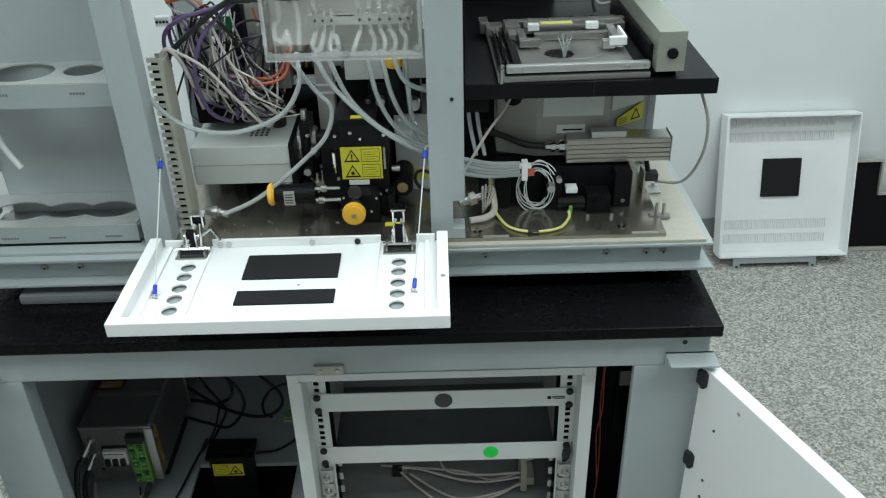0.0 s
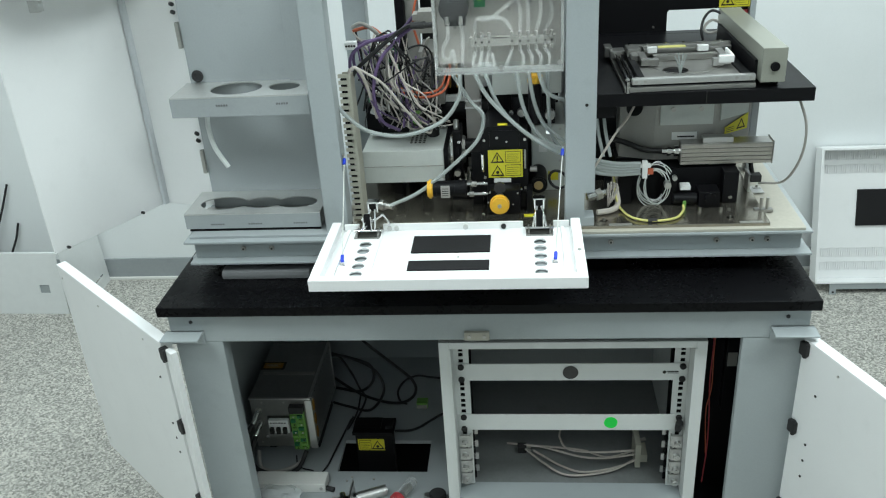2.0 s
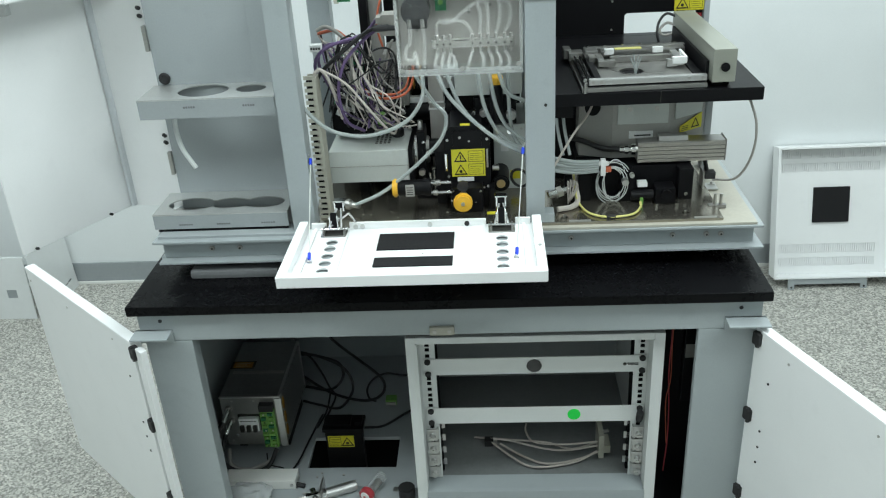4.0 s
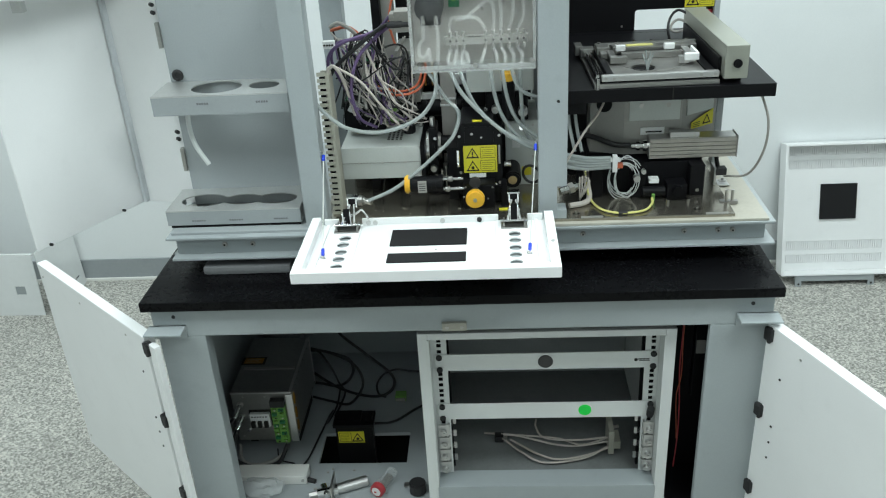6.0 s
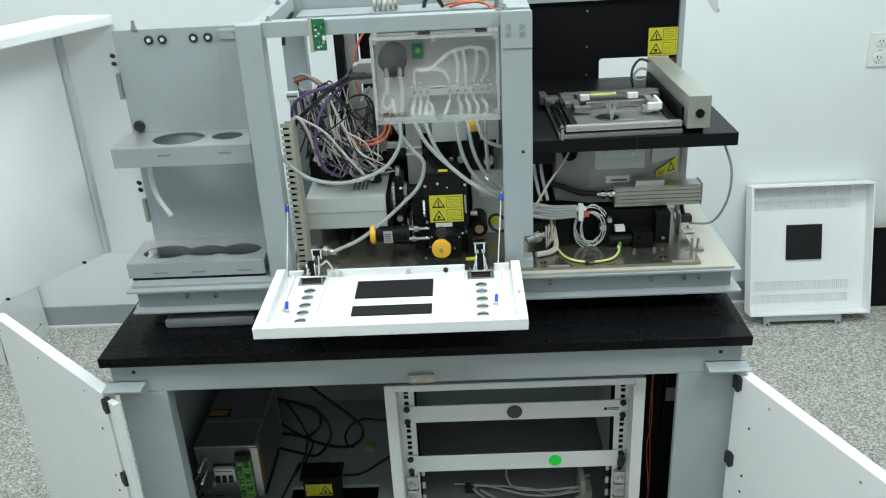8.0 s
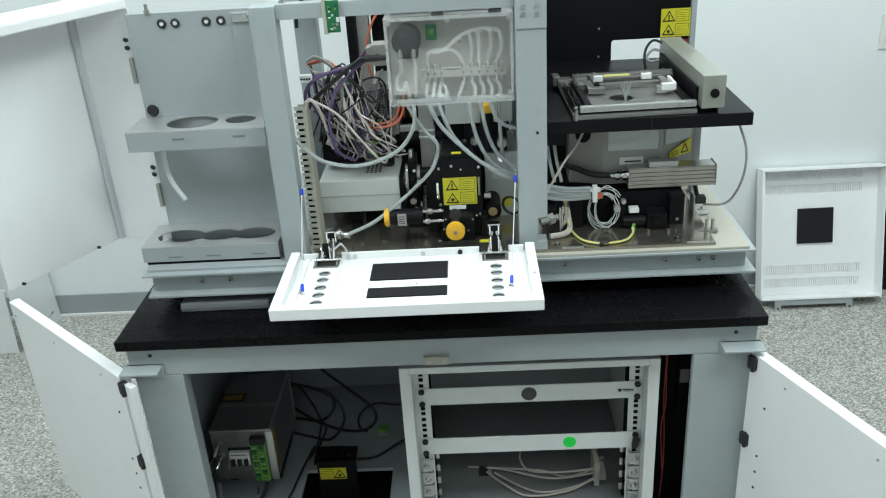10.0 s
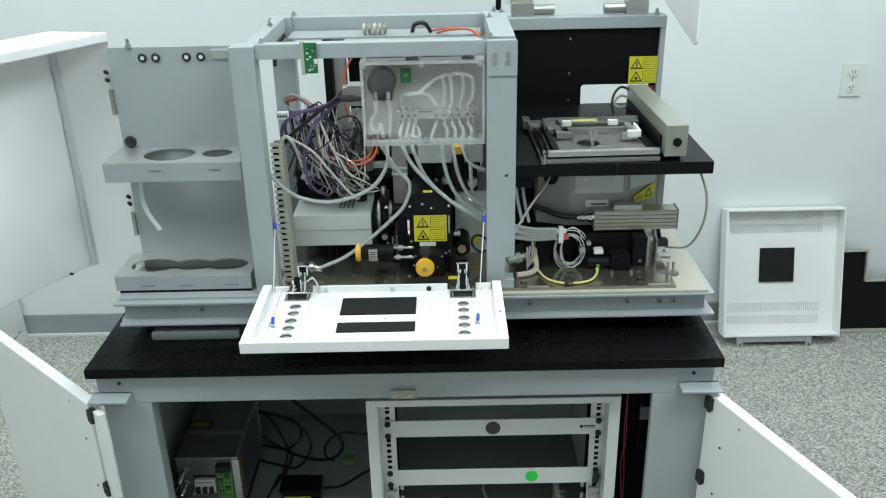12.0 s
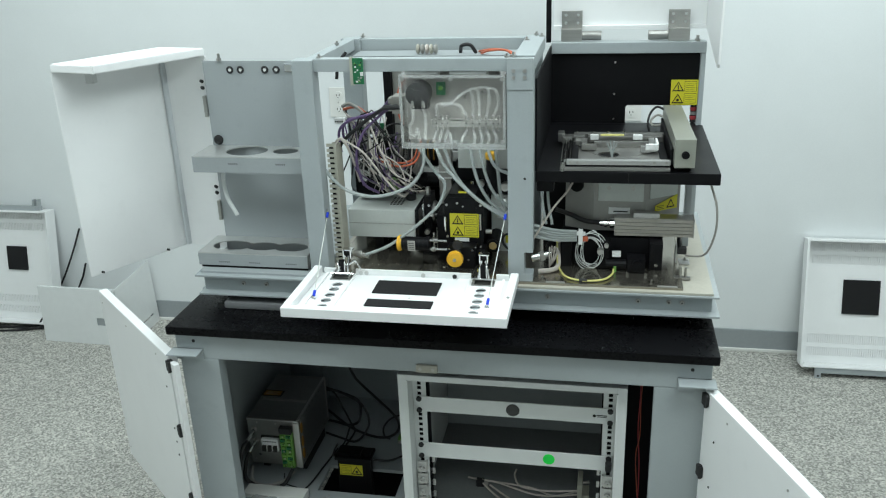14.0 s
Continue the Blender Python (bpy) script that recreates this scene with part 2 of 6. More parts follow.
def holed(bm, outer, holes, thick, m):
    """A plate in the plane z=0 of m with holes through it; it reaches down by thick."""
    edges = []
    vs = []
    for loop in [outer] + holes:
        v = [bm.verts.new((x, y, 0)) for x, y in loop]
        vs += v
        edges += [bm.edges.new((v[i], v[(i + 1) % len(v)])) for i in range(len(v))]
    got = bmesh.ops.triangle_fill(bm, use_beauty=True, use_dissolve=False, edges=edges, normal=(0, 0, 1))
    faces = [g for g in got["geom"] if isinstance(g, bmesh.types.BMFace)]
    ex = bmesh.ops.extrude_face_region(bm, geom=faces)
    nv = [g for g in ex["geom"] if isinstance(g, bmesh.types.BMVert)]
    bmesh.ops.translate(bm, vec=(0, 0, -thick), verts=nv)
    bmesh.ops.transform(bm, matrix=m, verts=vs + nv)
    bmesh.ops.recalc_face_normals(bm, faces=bm.faces)
    return bm


def rect(x0, y0, x1, y1):
    return [(x0, y0), (x1, y0), (x1, y1), (x0, y1)]


def disc_loop(x, y, r, seg=28, ry=None):
    return [(x + r * math.cos(2 * math.pi * i / seg), y + (ry or r) * math.sin(2 * math.pi * i / seg)) for i in range(seg)]


def part(name, bm, mat, parent=None, label="", smooth=False):
    me = bpy.data.meshes.new(name)
    bmesh.ops.recalc_face_normals(bm, faces=bm.faces)
    bm.to_mesh(me)
    bm.free()
    me.materials.append(mat)
    if smooth:
        for p in me.polygons:
            p.use_smooth = True
        me.set_sharp_from_angle(angle=radians(35))
    ob = new(name, me)
    if parent:
        ob.parent = parent
    return tagged(ob, label=label)


def thing(name, label, category, at=(0, 0, 0), group="", kind=""):
    """An Empty at the base of a thing; its parts are built round the world's origin and moved under it."""
    ob = new(name)
    ob.empty_display_size = 0.02
    return tagged(ob, label, category, group, kind)


def solo(name, bm, mat, label, category, group="", kind="", smooth=False):
    return tagged(part(name, bm, mat, None, "", smooth), label, category, group, kind)


def B(*boxes, bevel=0.0):
    bm = bmesh.new()
    for a, b in boxes:
        box(bm, a, b, bevel)
    return bm


def R(*rods, seg=16, bevel=0.0):
    bm = bmesh.new()
    for p, q, r in rods:
        rod(bm, p, q, r, seg, bevel=bevel)
    return bm


def T(pts, r, seg=8):
    return tube(bmesh.new(), pts, r, seg)


# ---- the room ----
FLOOR, WALL_Y = -0.02, 1.61
solo("floor", B(((-3.6, -3.9, FLOOR - 0.1), (3.8, WALL_Y + 0.1, FLOOR))), CARPET, "pale grey speckled carpet floor", "floor", kind="structure")
solo("wall_north", B(((-3.6, WALL_Y, FLOOR), (3.8, WALL_Y + 0.12, 2.7))), WALL, "plain white painted wall", "wall", kind="structure")
solo("wall_west", B(((-3.72, -3.9, FLOOR), (-3.6, WALL_Y + 0.12, 2.7))), WALL, "plain white painted wall", "wall", kind="structure")
solo("wall_east", B(((3.8, -3.9, FLOOR), (3.92, WALL_Y + 0.12, 2.7))), WALL, "plain white painted wall", "wall", kind="structure")
solo("wall_south", B(((-3.6, -4.02, FLOOR), (3.8, -3.9, 2.7))), WALL, "plain white painted wall", "wall", kind="structure")
solo("ceiling", B(((-3.72, -4.02, 2.7), (3.92, WALL_Y + 0.12, 2.82))), WALL, "plain white ceiling", "ceiling", kind="structure")
solo("baseboard", B(((-3.6, WALL_Y - 0.008, FLOOR + 0.012), (3.8, WALL_Y - 0.0005, 0.075)), bevel=0.002), BASEBOARD, "grey vinyl baseboard along the white wall", "baseboard", kind="structure")
solo("trim", B(((-3.6, WALL_Y - 0.016, FLOOR), (3.8, WALL_Y - 0.0005, FLOOR + 0.012)), bevel=0.003), OFFWHITE, "pale strip between baseboard and floor", "trim", kind="structure")


def outlet(x, z):
    o = thing("wall_outlet", "white double electrical outlet on the white wall", "outlet", group="wall outlets")
    part("cover_plate", B(((x - 0.038, WALL_Y - 0.006, z - 0.06), (x + 0.038, WALL_Y - 0.001, z + 0.06)), bevel=0.002), OFFWHITE, o)
    for dz in (-0.028, 0.028):
        s = part("socket", R(((x, WALL_Y - 0.004, z + dz), (x, WALL_Y - 0.009, z + dz), 0.018), seg=20, bevel=0.001), OFFWHITE, o)
        for dx in (-0.006, 0.006):
            part("slot", B(((x + dx - 0.0012, WALL_Y - 0.0096, z + dz - 0.002), (x + dx + 0.0012, WALL_Y - 0.0086, z + dz + 0.007))), INK, s)
        part("slot", R(((x, WALL_Y - 0.0096, z + dz - 0.008), (x, WALL_Y - 0.0086, z + dz - 0.008), 0.0022), seg=8), INK, s)
    part("screw", R(((x, WALL_Y - 0.008, z), (x, WALL_Y - 0.005, z), 0.003), seg=8), STEEL, o)


outlet(-0.601, 1.0)
outlet(0.551, 0.993)
outlet(1.64, 0.969)

# ---- the bench ----
TX0, TX1 = -0.561, 0.72
bench = thing("workbench", "grey steel laboratory bench with a black resin top", "workbench")
part("tabletop", B(((TX0, 0.0, 0.779), (TX1, 0.76, 0.80)), bevel=0.003), BLACKTOP, bench, "matt black epoxy resin worktop")
part("front_rail", B(((TX0 + 0.012, 0.018, 0.709), (TX1 - 0.012, 0.05, 0.779)), bevel=0.003), GREY, bench)
part("leg", B(((-0.543, 0.018, FLOOR), (-0.444, 0.055, 0.7088)), bevel=0.003), GREY, bench)
part("leg", B(((0.587, 0.018, FLOOR), (0.708, 0.034, 0.7088)), bevel=0.003), GREY, bench)
part("leg", B(((-0.55, 0.66, FLOOR), (-0.424, 0.74, 0.779)), bevel=0.003), GREY, bench)
part("leg", B(((0.588, 0.66, FLOOR), (0.708, 0.74, 0.779)), bevel=0.003), GREY, bench)
part("bottom_rail", B(((-0.424, 0.02, 0.12), (0.588, 0.07, 0.18)), bevel=0.003), GREY, bench)
part("side_panel", B(((-0.549, 0.055, 0.1), (-0.535, 0.66, 0.779))), GREY, bench)
part("side_panel", B(((0.693, 0.034, 0.1), (0.707, 0.66, 0.779))), SHADEGREY, bench)
part("back_panel", B(((-0.535, 0.70, 0.1), (0.693, 0.715, 0.779))), GREY, bench)
bm = bmesh.new()
holed(bm, rect(-0.535, 0.07, 0.693, 0.70), [rect(-0.30, 0.205, -0.076, 0.322)], 0.01, pose(0, 0, 0.20))
part("shelf", bm, GREY2, bench, "grey sheet metal cabinet floor with a cut-out")
# black pan put below the cut-out so the hole looks dark
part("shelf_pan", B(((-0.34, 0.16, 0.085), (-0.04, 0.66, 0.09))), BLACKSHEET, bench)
part("strike_plate", B(((0.05, 0.010, 0.712), (0.1, 0.018, 0.731)), bevel=0.002), CREAM, bench, "small pale catch plate")
for x in (0.06, 0.09):
    part("screw", R(((x, 0.008, 0.7215), (x, 0.0105, 0.7215), 0.004), seg=10), STEEL, bench)
for x in (-0.502, 0.666):
    part("hole_plug", R(((x, 0.0165, 0.757), (x, 0.019, 0.757), 0.004), seg=10), RUBBER, bench)


def hinge_angle(x0, x1):
    bm = B(((x0, -0.022, 0.733), (x1, 0.018, 0.737)), ((x0, 0.012, 0.708), (x1, 0.0178, 0.737)), bevel=0.0012)
    part("hinge_angle", bm, GREY, bench)
    part("screw", R((((x0 + x1) / 2, 0.008, 0.72), ((x0 + x1) / 2, 0.013, 0.72), 0.003), seg=8), STEEL, bench)


hinge_angle(-0.557, -0.479)
hinge_angle(0.636, 0.716)


# ---- bench doors ----
def bench_door(hx, hy, ang, sign, strip=False):
    """A folded sheet door hung at (hx, hy); ang: the way it points from its hinge."""
    m = pose(hx, hy, 0, 0, 0, ang)
    d = thing("cabinet_door", "white steel bench door standing open", "door", group="bench doors")
    L, t = 0.52, 0.024
    z0, z1 = 0.165, 0.722
    bm = bmesh.new()
    box(bm, (-0.008 if strip else -0.018, -t / 2, z0), (L, t / 2, z1), 0.003, m)
    part("panel", bm, WHITE, d)
    if strip:
        bm = bmesh.new()
        box(bm, (-0.052, sign * (t / 2 - 0.012), z0 + 0.002), (-0.026, sign * (t / 2 + 0.002), z1 - 0.006), 0.002, m)
        part("edge_return", bm, WHITE, d)
    h = -0.012 if strip else 0.0
    for z in (0.702, 0.518, 0.312):
        bm = bmesh.new()
        box(bm, (h - 0.018, sign * (t / 2 - 0.008), z - 0.014), (h + 0.002, sign * (t / 2 + 0.008), z + 0.014), 0.003, m)
        rod(bm, m @ Vector((h - 0.006, sign * (t / 2 + 0.003), z - 0.018)), m @ Vector((h - 0.006, sign * (t / 2 + 0.003), z + 0.016)), 0.0045, 10)
        part("hinge", bm, RUBBER, d, "black plastic hinge")
    for x, z in ((0.035, 0.62), (0.03, 0.5), (0.03, 0.46), (0.03, 0.42), (0.08, 0.695), (0.3, 0.69), (L - 0.02, 0.69), (L - 0.012, 0.3), (L - 0.02, 0.2)):
        bm = bmesh.new()
        rod(bm, m @ Vector((x, sign * (t / 2 - 0.001), z)), m @ Vector((x, sign * (t / 2 + 0.0015), z)), 0.0026, 8)
        part("rivet", bm, STEEL if x > 0.05 else RUBBER, d)
    return d


bench_door(-0.562, 0.008, 180 - 41.5, 1, True)
bench_door(0.712, -0.012, -67.5, -1)

# ---- equipment rack ----
RX0, RX1, RZ0, RZ1, RY = -0.008, 0.532, 0.212, 0.678, 0.054
rack = thing("equipment_rack", "pale grey rack cabinet, half empty, under the bench", "rack")
part("side_wall", B(((RX0, RY, RZ0), (RX0 + 0.022, 0.56, RZ1)), bevel=0.002), RACKWHITE, rack)
part("side_wall", B(((RX1 - 0.022, RY, RZ0), (RX1, 0.56, RZ1)), bevel=0.002), RACKWHITE, rack)
part("top_rail", B(((RX0 + 0.022, RY, RZ1 - 0.016), (RX1 - 0.022, 0.11, RZ1)), bevel=0.002), RACKWHITE, rack)
# rail and pan coloured darker than the rack for the bench overhang's shade
part("bottom_rail", B(((RX0 + 0.022, RY, RZ0), (RX1 - 0.022, 0.11, RZ0 + 0.045)), bevel=0.002), GREY, rack)
part("bottom_pan", B(((RX0 + 0.022, 0.11, RZ0), (RX1 - 0.022, 0.56, RZ0 + 0.02))), RACKPAN, rack)
part("back_plate", B(((RX0 + 0.022, 0.54, RZ0 + 0.02), (RX1 - 0.022, 0.56, RZ1 - 0.05))), SHADEGREY, rack)
# roof coloured black for the shade in the rack's top opening
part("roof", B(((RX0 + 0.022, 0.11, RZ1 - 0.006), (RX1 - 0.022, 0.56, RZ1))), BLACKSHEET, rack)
SL, SR = 0.032, 0.496
U = 0.04445
Z1, Z2 = 0.572, 0.4385
for x, side in ((SL, -1), (SR, 1)):
    holes = [rect(x - 0.0048, z - 0.0048, x + 0.0048, z + 0.0048) for k in range(9) for z in (0.643 - k * U - 0.0, 0.643 - k * U - 0.0159, 0.643 - k * U - 0.0286) if z > 0.27]
    bm = bmesh.new()
    holed(bm, rect(x - 0.017, RZ0 + 0.045, x + 0.017, RZ1 - 0.016), holes, 0.002, pose(0, 0.1045, 0, 90))
    part("mounting_rail", bm, RACKWHITE, rack, "rack rail with square holes")
    part("rail_flange", B(((x + side * 0.017 - 0.001, 0.10, RZ0 + 0.045), (x + side * 0.017 + 0.001, 0.16, RZ1 - 0.016))), RACKWHITE, rack)
    # black sheet added behind the square holes as their shade
    part("rail_hole_shade", B(((x - 0.02, 0.125, RZ0 + 0.045), (x + 0.02, 0.135, RZ1 - 0.016))), BLACKSHEET, rack)


def rack_panel(z, marks):
    p = part("blank_panel", B(((0.022, 0.0995, z - U / 2 + 0.001), (0.506, 0.1025, z + U / 2 - 0.001)), bevel=0.0012), RACKWHITE, rack)
    for x in (SL, SR):
        for dz in (-0.0159, 0.0159):
            part("screw", R(((x, 0.0925, z + dz), (x, 0.0995, z + dz), 0.0068), seg=14, bevel=0.0015), RUBBER, p, "black thumb screw")
    if marks == 1:
        part("round_window", R(((0.264, 0.0975, z), (0.264, 0.0996, z), 0.0165), seg=28, bevel=0.0006), SMOKED, p, "dark round badge")
        bm = B(*[((0.452 + a, 0.0985, z - 0.004 + c), (0.452 + b, 0.0996, z - 0.004 + d)) for a, b, c, d in ((0.012, 0.036, 0.0045, 0.0065), (0.014, 0.036, 0.001, 0.0022))])
        rod(bm, (0.459, 0.0985, z), (0.459, 0.0996, z), 0.0042, 6)
        part("badge", bm, INK, p, "small dark printed mark")
    else:
        part("sticker", R(((0.352, 0.0982, z), (0.352, 0.0996, z), 0.0145), seg=24), GREENDOT, p, "bright green round sticker")
        part("cable_boot", R(((SR, 0.085, z + 0.012), (SR, 0.095, z - 0.012), 0.008), seg=10), RUBBER, p)


rack_panel(Z1, 1)
rack_panel(Z2, 2)


def slide_clip(x, z, side):
    """A folded steel clip for a rack slide."""
    bm = B(((x - 0.011, 0.092, z - 0.0165), (x + 0.011, 0.095, z + 0.0145)), ((x - side * 0.011, 0.095, z - 0.015), (x - side * 0.014, 0.135, z + 0.013)), ((x - side * 0.014, 0.125, z - 0.008), (x - side * 0.027, 0.128, z + 0.010)), bevel=0.0008)
    rod(bm, (x, 0.083, z - 0.004), (x, 0.092, z - 0.004), 0.0075, 12)
    rod(bm, (x, 0.080, z - 0.004), (x, 0.084, z - 0.004), 0.004, 6)
    part("slide_clip", bm, ALU, rack, "bright zinc slide clip with a screw")


for k in range(4):
    slide_clip(SL, 0.392 - k * 0.036, -1)
    slide_clip(SR, 0.392 - k * 0.036, 1)
part("inner_shelf", B(((0.08, 0.40, 0.505), (0.43, 0.43, 0.53)), bevel=0.002), SHADEGREY, rack)
for x in (RX0 + 0.022, RX1 - 0.022):
    part("corner_channel", B(((x - 0.0025, RY - 0.002, RZ0 + 0.045), (x + 0.0025, 0.098, RZ1 - 0.016)), bevel=0.001), RACKWHITE, rack)
# black block set in to darken the upper rack opening
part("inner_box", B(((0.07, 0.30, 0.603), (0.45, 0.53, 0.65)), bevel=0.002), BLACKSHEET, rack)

# ---- instrument frame ----
BACK = 0.51
HB = 0.645
TOP = 1.409
BASE0, BASE1 = -0.524, 0.722
frame_thing = thing("instrument_frame", "grey enamelled open steel instrument frame on the black bench", "frame")
part("upper_flange", B(((BASE0, 0.112, 0.884), (BASE1, 0.20, 0.889)), bevel=0.001), GREY, frame_thing)
part("front_web", B(((BASE0 + 0.012, 0.136, 0.842), (BASE1 - 0.012, 0.142, 0.884)), bevel=0.0008), GREY, frame_thing)
part("lower_flange", B(((BASE0 + 0.006, 0.111, 0.837), (BASE1 + 0.004, 0.142, 0.842)), bevel=0.001), GREY, frame_thing)
bm = B(((BASE1 - 0.07, 0.20, 0.884), (BASE1, HB + 0.04, 0.889)), ((BASE1 - 0.03, 0.142, 0.84), (BASE1 - 0.024, HB + 0.04, 0.884)), ((BASE1 - 0.03, 0.142, 0.835), (BASE1 + 0.004, HB + 0.04, 0.84)), bevel=0.001)
part("side_channel", bm, GREY, frame_thing)
bm = B(((BASE0, 0.20, 0.884), (BASE0 + 0.07, HB + 0.04, 0.889)), ((BASE0 + 0.024, 0.142, 0.84), (BASE0 + 0.03, HB + 0.04, 0.884)), ((BASE0, 0.142, 0.835), (BASE0 + 0.03, HB + 0.04, 0.84)), bevel=0.001)
part("side_channel", bm, GREY, frame_thing)
part("rear_channel", B(((BASE0 + 0.03, HB + 0.01, 0.835), (BASE1 - 0.03, HB + 0.04, 0.8835)), bevel=0.001), GREY, frame_thing)
part("belly_pan", B(((BASE0 + 0.03, 0.16, 0.836), (BASE1 - 0.03, HB + 0.01, 0.84))), BLACKSHEET, frame_thing)
for x in (-0.348, -0.408, 0.343, 0.548, 0.616, 0.645, 0.02, -0.1):
    bm = R(((x, 0.1315, 0.862), (x, 0.137, 0.862), 0.0042), seg=12, bevel=0.0008)
    b = part("bolt", bm, STEEL, frame_thing)
    part("socket", R(((x, 0.1308, 0.862), (x, 0.1316, 0.862), 0.0024), seg=6), INK, b)
    part("washer", R(((x, 0.134, 0.862), (x, 0.1365, 0.862), 0.0058), seg=14), STAGEMETAL, frame_thing)
part("plain_deck", B(((BASE0 + 0.008, 0.128, 0.889), (-0.2005, HB - 0.009, 0.8945)), bevel=0.001), GREY2, frame_thing)
part("cream_deck", B(((-0.2, 0.116, 0.889), (BASE1 - 0.012, HB - 0.009, 0.895)), bevel=0.002), CREAM, frame_thing, "cream painted deck edge")
part("optical_plate", B(((BASE0 + 0.34, 0.127, 0.895), (0.645, HB - 0.03, 0.9015)), bevel=0.001), PLATE, frame_thing, "worn bare steel optical plate")
for x, y in ((0.36, 0.131), (0.61, 0.131)):
    part("edge_tape", B(((x - 0.022, y - 0.004, 0.9015), (x + 0.022, y + 0.004, 0.9025))), WARMGREY, frame_thing)


def post(x0, x1, y0, y1, z0=0.889, z1=TOP - 0.002):
    return part("post", B(((x0, y0, z0), (x1, y1, z1)), bevel=0.0025), GREY, frame_thing)


post(-0.228, -0.181, 0.135, 0.178)
bm = bmesh.new()
holed(bm, [(0.2525, 0.889), (0.3085, 0.889), (0.3085, 0.919), (0.289, 0.919), (0.289, 0.972), (0.3085, 0.972), (0.3085, TOP - 0.002), (0.2525, TOP - 0.002)], [], 0.035, pose(0, 0.13, 0, 90) @ pose(0, 0, 0))
part("post", bm, GREY, frame_thing, "grey post with a side notch near its foot")
post(-0.215, -0.165, BACK - 0.04, BACK)
post(0.255, 0.30, BACK - 0.04, BACK)
part("front_bar", B(((-0.181, 0.145, TOP - 0.028), (0.2525, 0.172, TOP)), bevel=0.002), GREY, frame_thing)
part("rear_bar", B(((-0.165, BACK - 0.03, TOP - 0.034), (0.255, BACK - 0.004, TOP - 0.004)), bevel=0.002), GREY, frame_thing)
part("side_bar", B(((-0.205, 0.178, TOP - 0.03), (-0.178, BACK - 0.04, TOP - 0.002)), bevel=0.002), GREY, frame_thing)
part("side_bar", B(((0.262, 0.175, TOP - 0.03), (0.3085, BACK - 0.04, TOP + 0.001)), bevel=0.002), GREY, frame_thing)
part("corner_plate", B(((0.2522, 0.127, TOP - 0.064), (0.3088, 0.13, TOP + 0.002)), bevel=0.001), GREY, frame_thing)
for x in (0.267, 0.291):
    for z in (TOP - 0.038, TOP - 0.024):
        part("bolt", R(((x, 0.1245, z), (x, 0.127, z), 0.0042), seg=12), STEEL, frame_thing)
part("screw", R(((0.2905, 0.1285, 1.148), (0.2905, 0.131, 1.148), 0.003), seg=10), INK, frame_thing)
for x, y in ((-0.17, 0.16), (0.25, 0.155), (0.262, 0.17), (0.27, 0.4), (-0.19, 0.36), (-0.16, BACK - 0.02), (0.285, BACK - 0.02), (0.30, 0.46)):
    bm = R(((x, y, TOP - 0.002), (x, y, TOP + 0.009), 0.0028), ((x, y, TOP), (x, y, TOP + 0.004), 0.006), seg=8)
    part("stud", bm, STEEL, frame_thing)
for x, y in ((-0.45, 0.2), (-0.1, 0.22), (0.25, 0.22), (0.62, 0.2), (-0.4, 0.5), (0.6, 0.5)):
    part("foot", R(((x, y, 0.80), (x, y, 0.836), 0.028), seg=20, bevel=0.003), RUBBER, frame_thing)
bm = bmesh.new()
box(bm, (-0.458, 0.112, 0.8005), (-0.27, 0.165, 0.819), 0.008)
solo("foam_rest", bm, PADGREY, "grey rounded pad on the black bench under the instrument", "pad", smooth=True)

# ---- bottle compartment ----
comp = thing("bottle_compartment", "grey sheet metal bottle compartment with two holed shelves", "compartment")
part("back_sheet", B(((-0.505, 0.27, 0.889), (-0.238, 0.276, 1.386)), bevel=0.001), GREY2, comp)
part("inner_sheet", B(((-0.295, 0.262, 1.17), (-0.232, 0.2695, 1.38)), bevel=0.001), GREY2, comp)
part("side_sheet", B(((-0.238, 0.17, 0.889), (-0.229, 0.276, 1.386)), bevel=0.001), GREY2, comp)
for x in (-0.435, -0.408, -0.346, -0.317):
    bm = ring(bmesh.new(), (x, 0.268, 1.365), (0, 1, 0), 0.0065, 0.0028)
    g = part("grommet", bm, RUBBER, comp, "black rubber grommet")
    part("bore", R(((x, 0.267, 1.365), (x, 0.2699, 1.365), 0.005), seg=12), PAPER, g)
bm = ring(bmesh.new(), (-0.487, 0.266, 1.192), (0, 1, 0), 0.0085, 0.004)
g = part("grommet", bm, RUBBER, comp, "black rubber grommet")
part("bore", R(((-0.487, 0.264, 1.192), (-0.487, 0.2699, 1.192), 0.008), seg=14), RUBBER, g)
bm = B(((-0.292, 0.2565, 1.362), (-0.252, 0.2619, 1.378)), bevel=0.0015)
rod(bm, (-0.266, 0.252, 1.37), (-0.266, 0.258, 1.37), 0.006, 12)
part("latch", bm, CHROME, comp, "small bright latch")
part("thumb_nut", R(((-0.46, 0.268, 1.386), (-0.46, 0.268, 1.404), 0.0035), ((-0.46, 0.268, 1.386), (-0.46, 0.268, 1.393), 0.006), seg=8), STEEL, comp)


def union_loop(circles, seg=60):
    """The outline of a row of circles that run into one another along x."""
    x0 = min(c[0] - c[2] for c in circles)
    x1 = max(c[0] + c[2] for c in circles)
    yc = circles[0][1]
    up = []
    for i in range(seg + 1):
        x = x0 + (x1 - x0) * (0.5 - 0.5 * math.cos(math.pi * i / seg))
        h = max([math.sqrt(max(0, r * r - (x - cx) ** 2)) for cx, _, r in circles])
        up.append((x, h))
    return [(x, yc + h) for x, h in up] + [(x, yc - h) for x, h in up[-2:0:-1]]


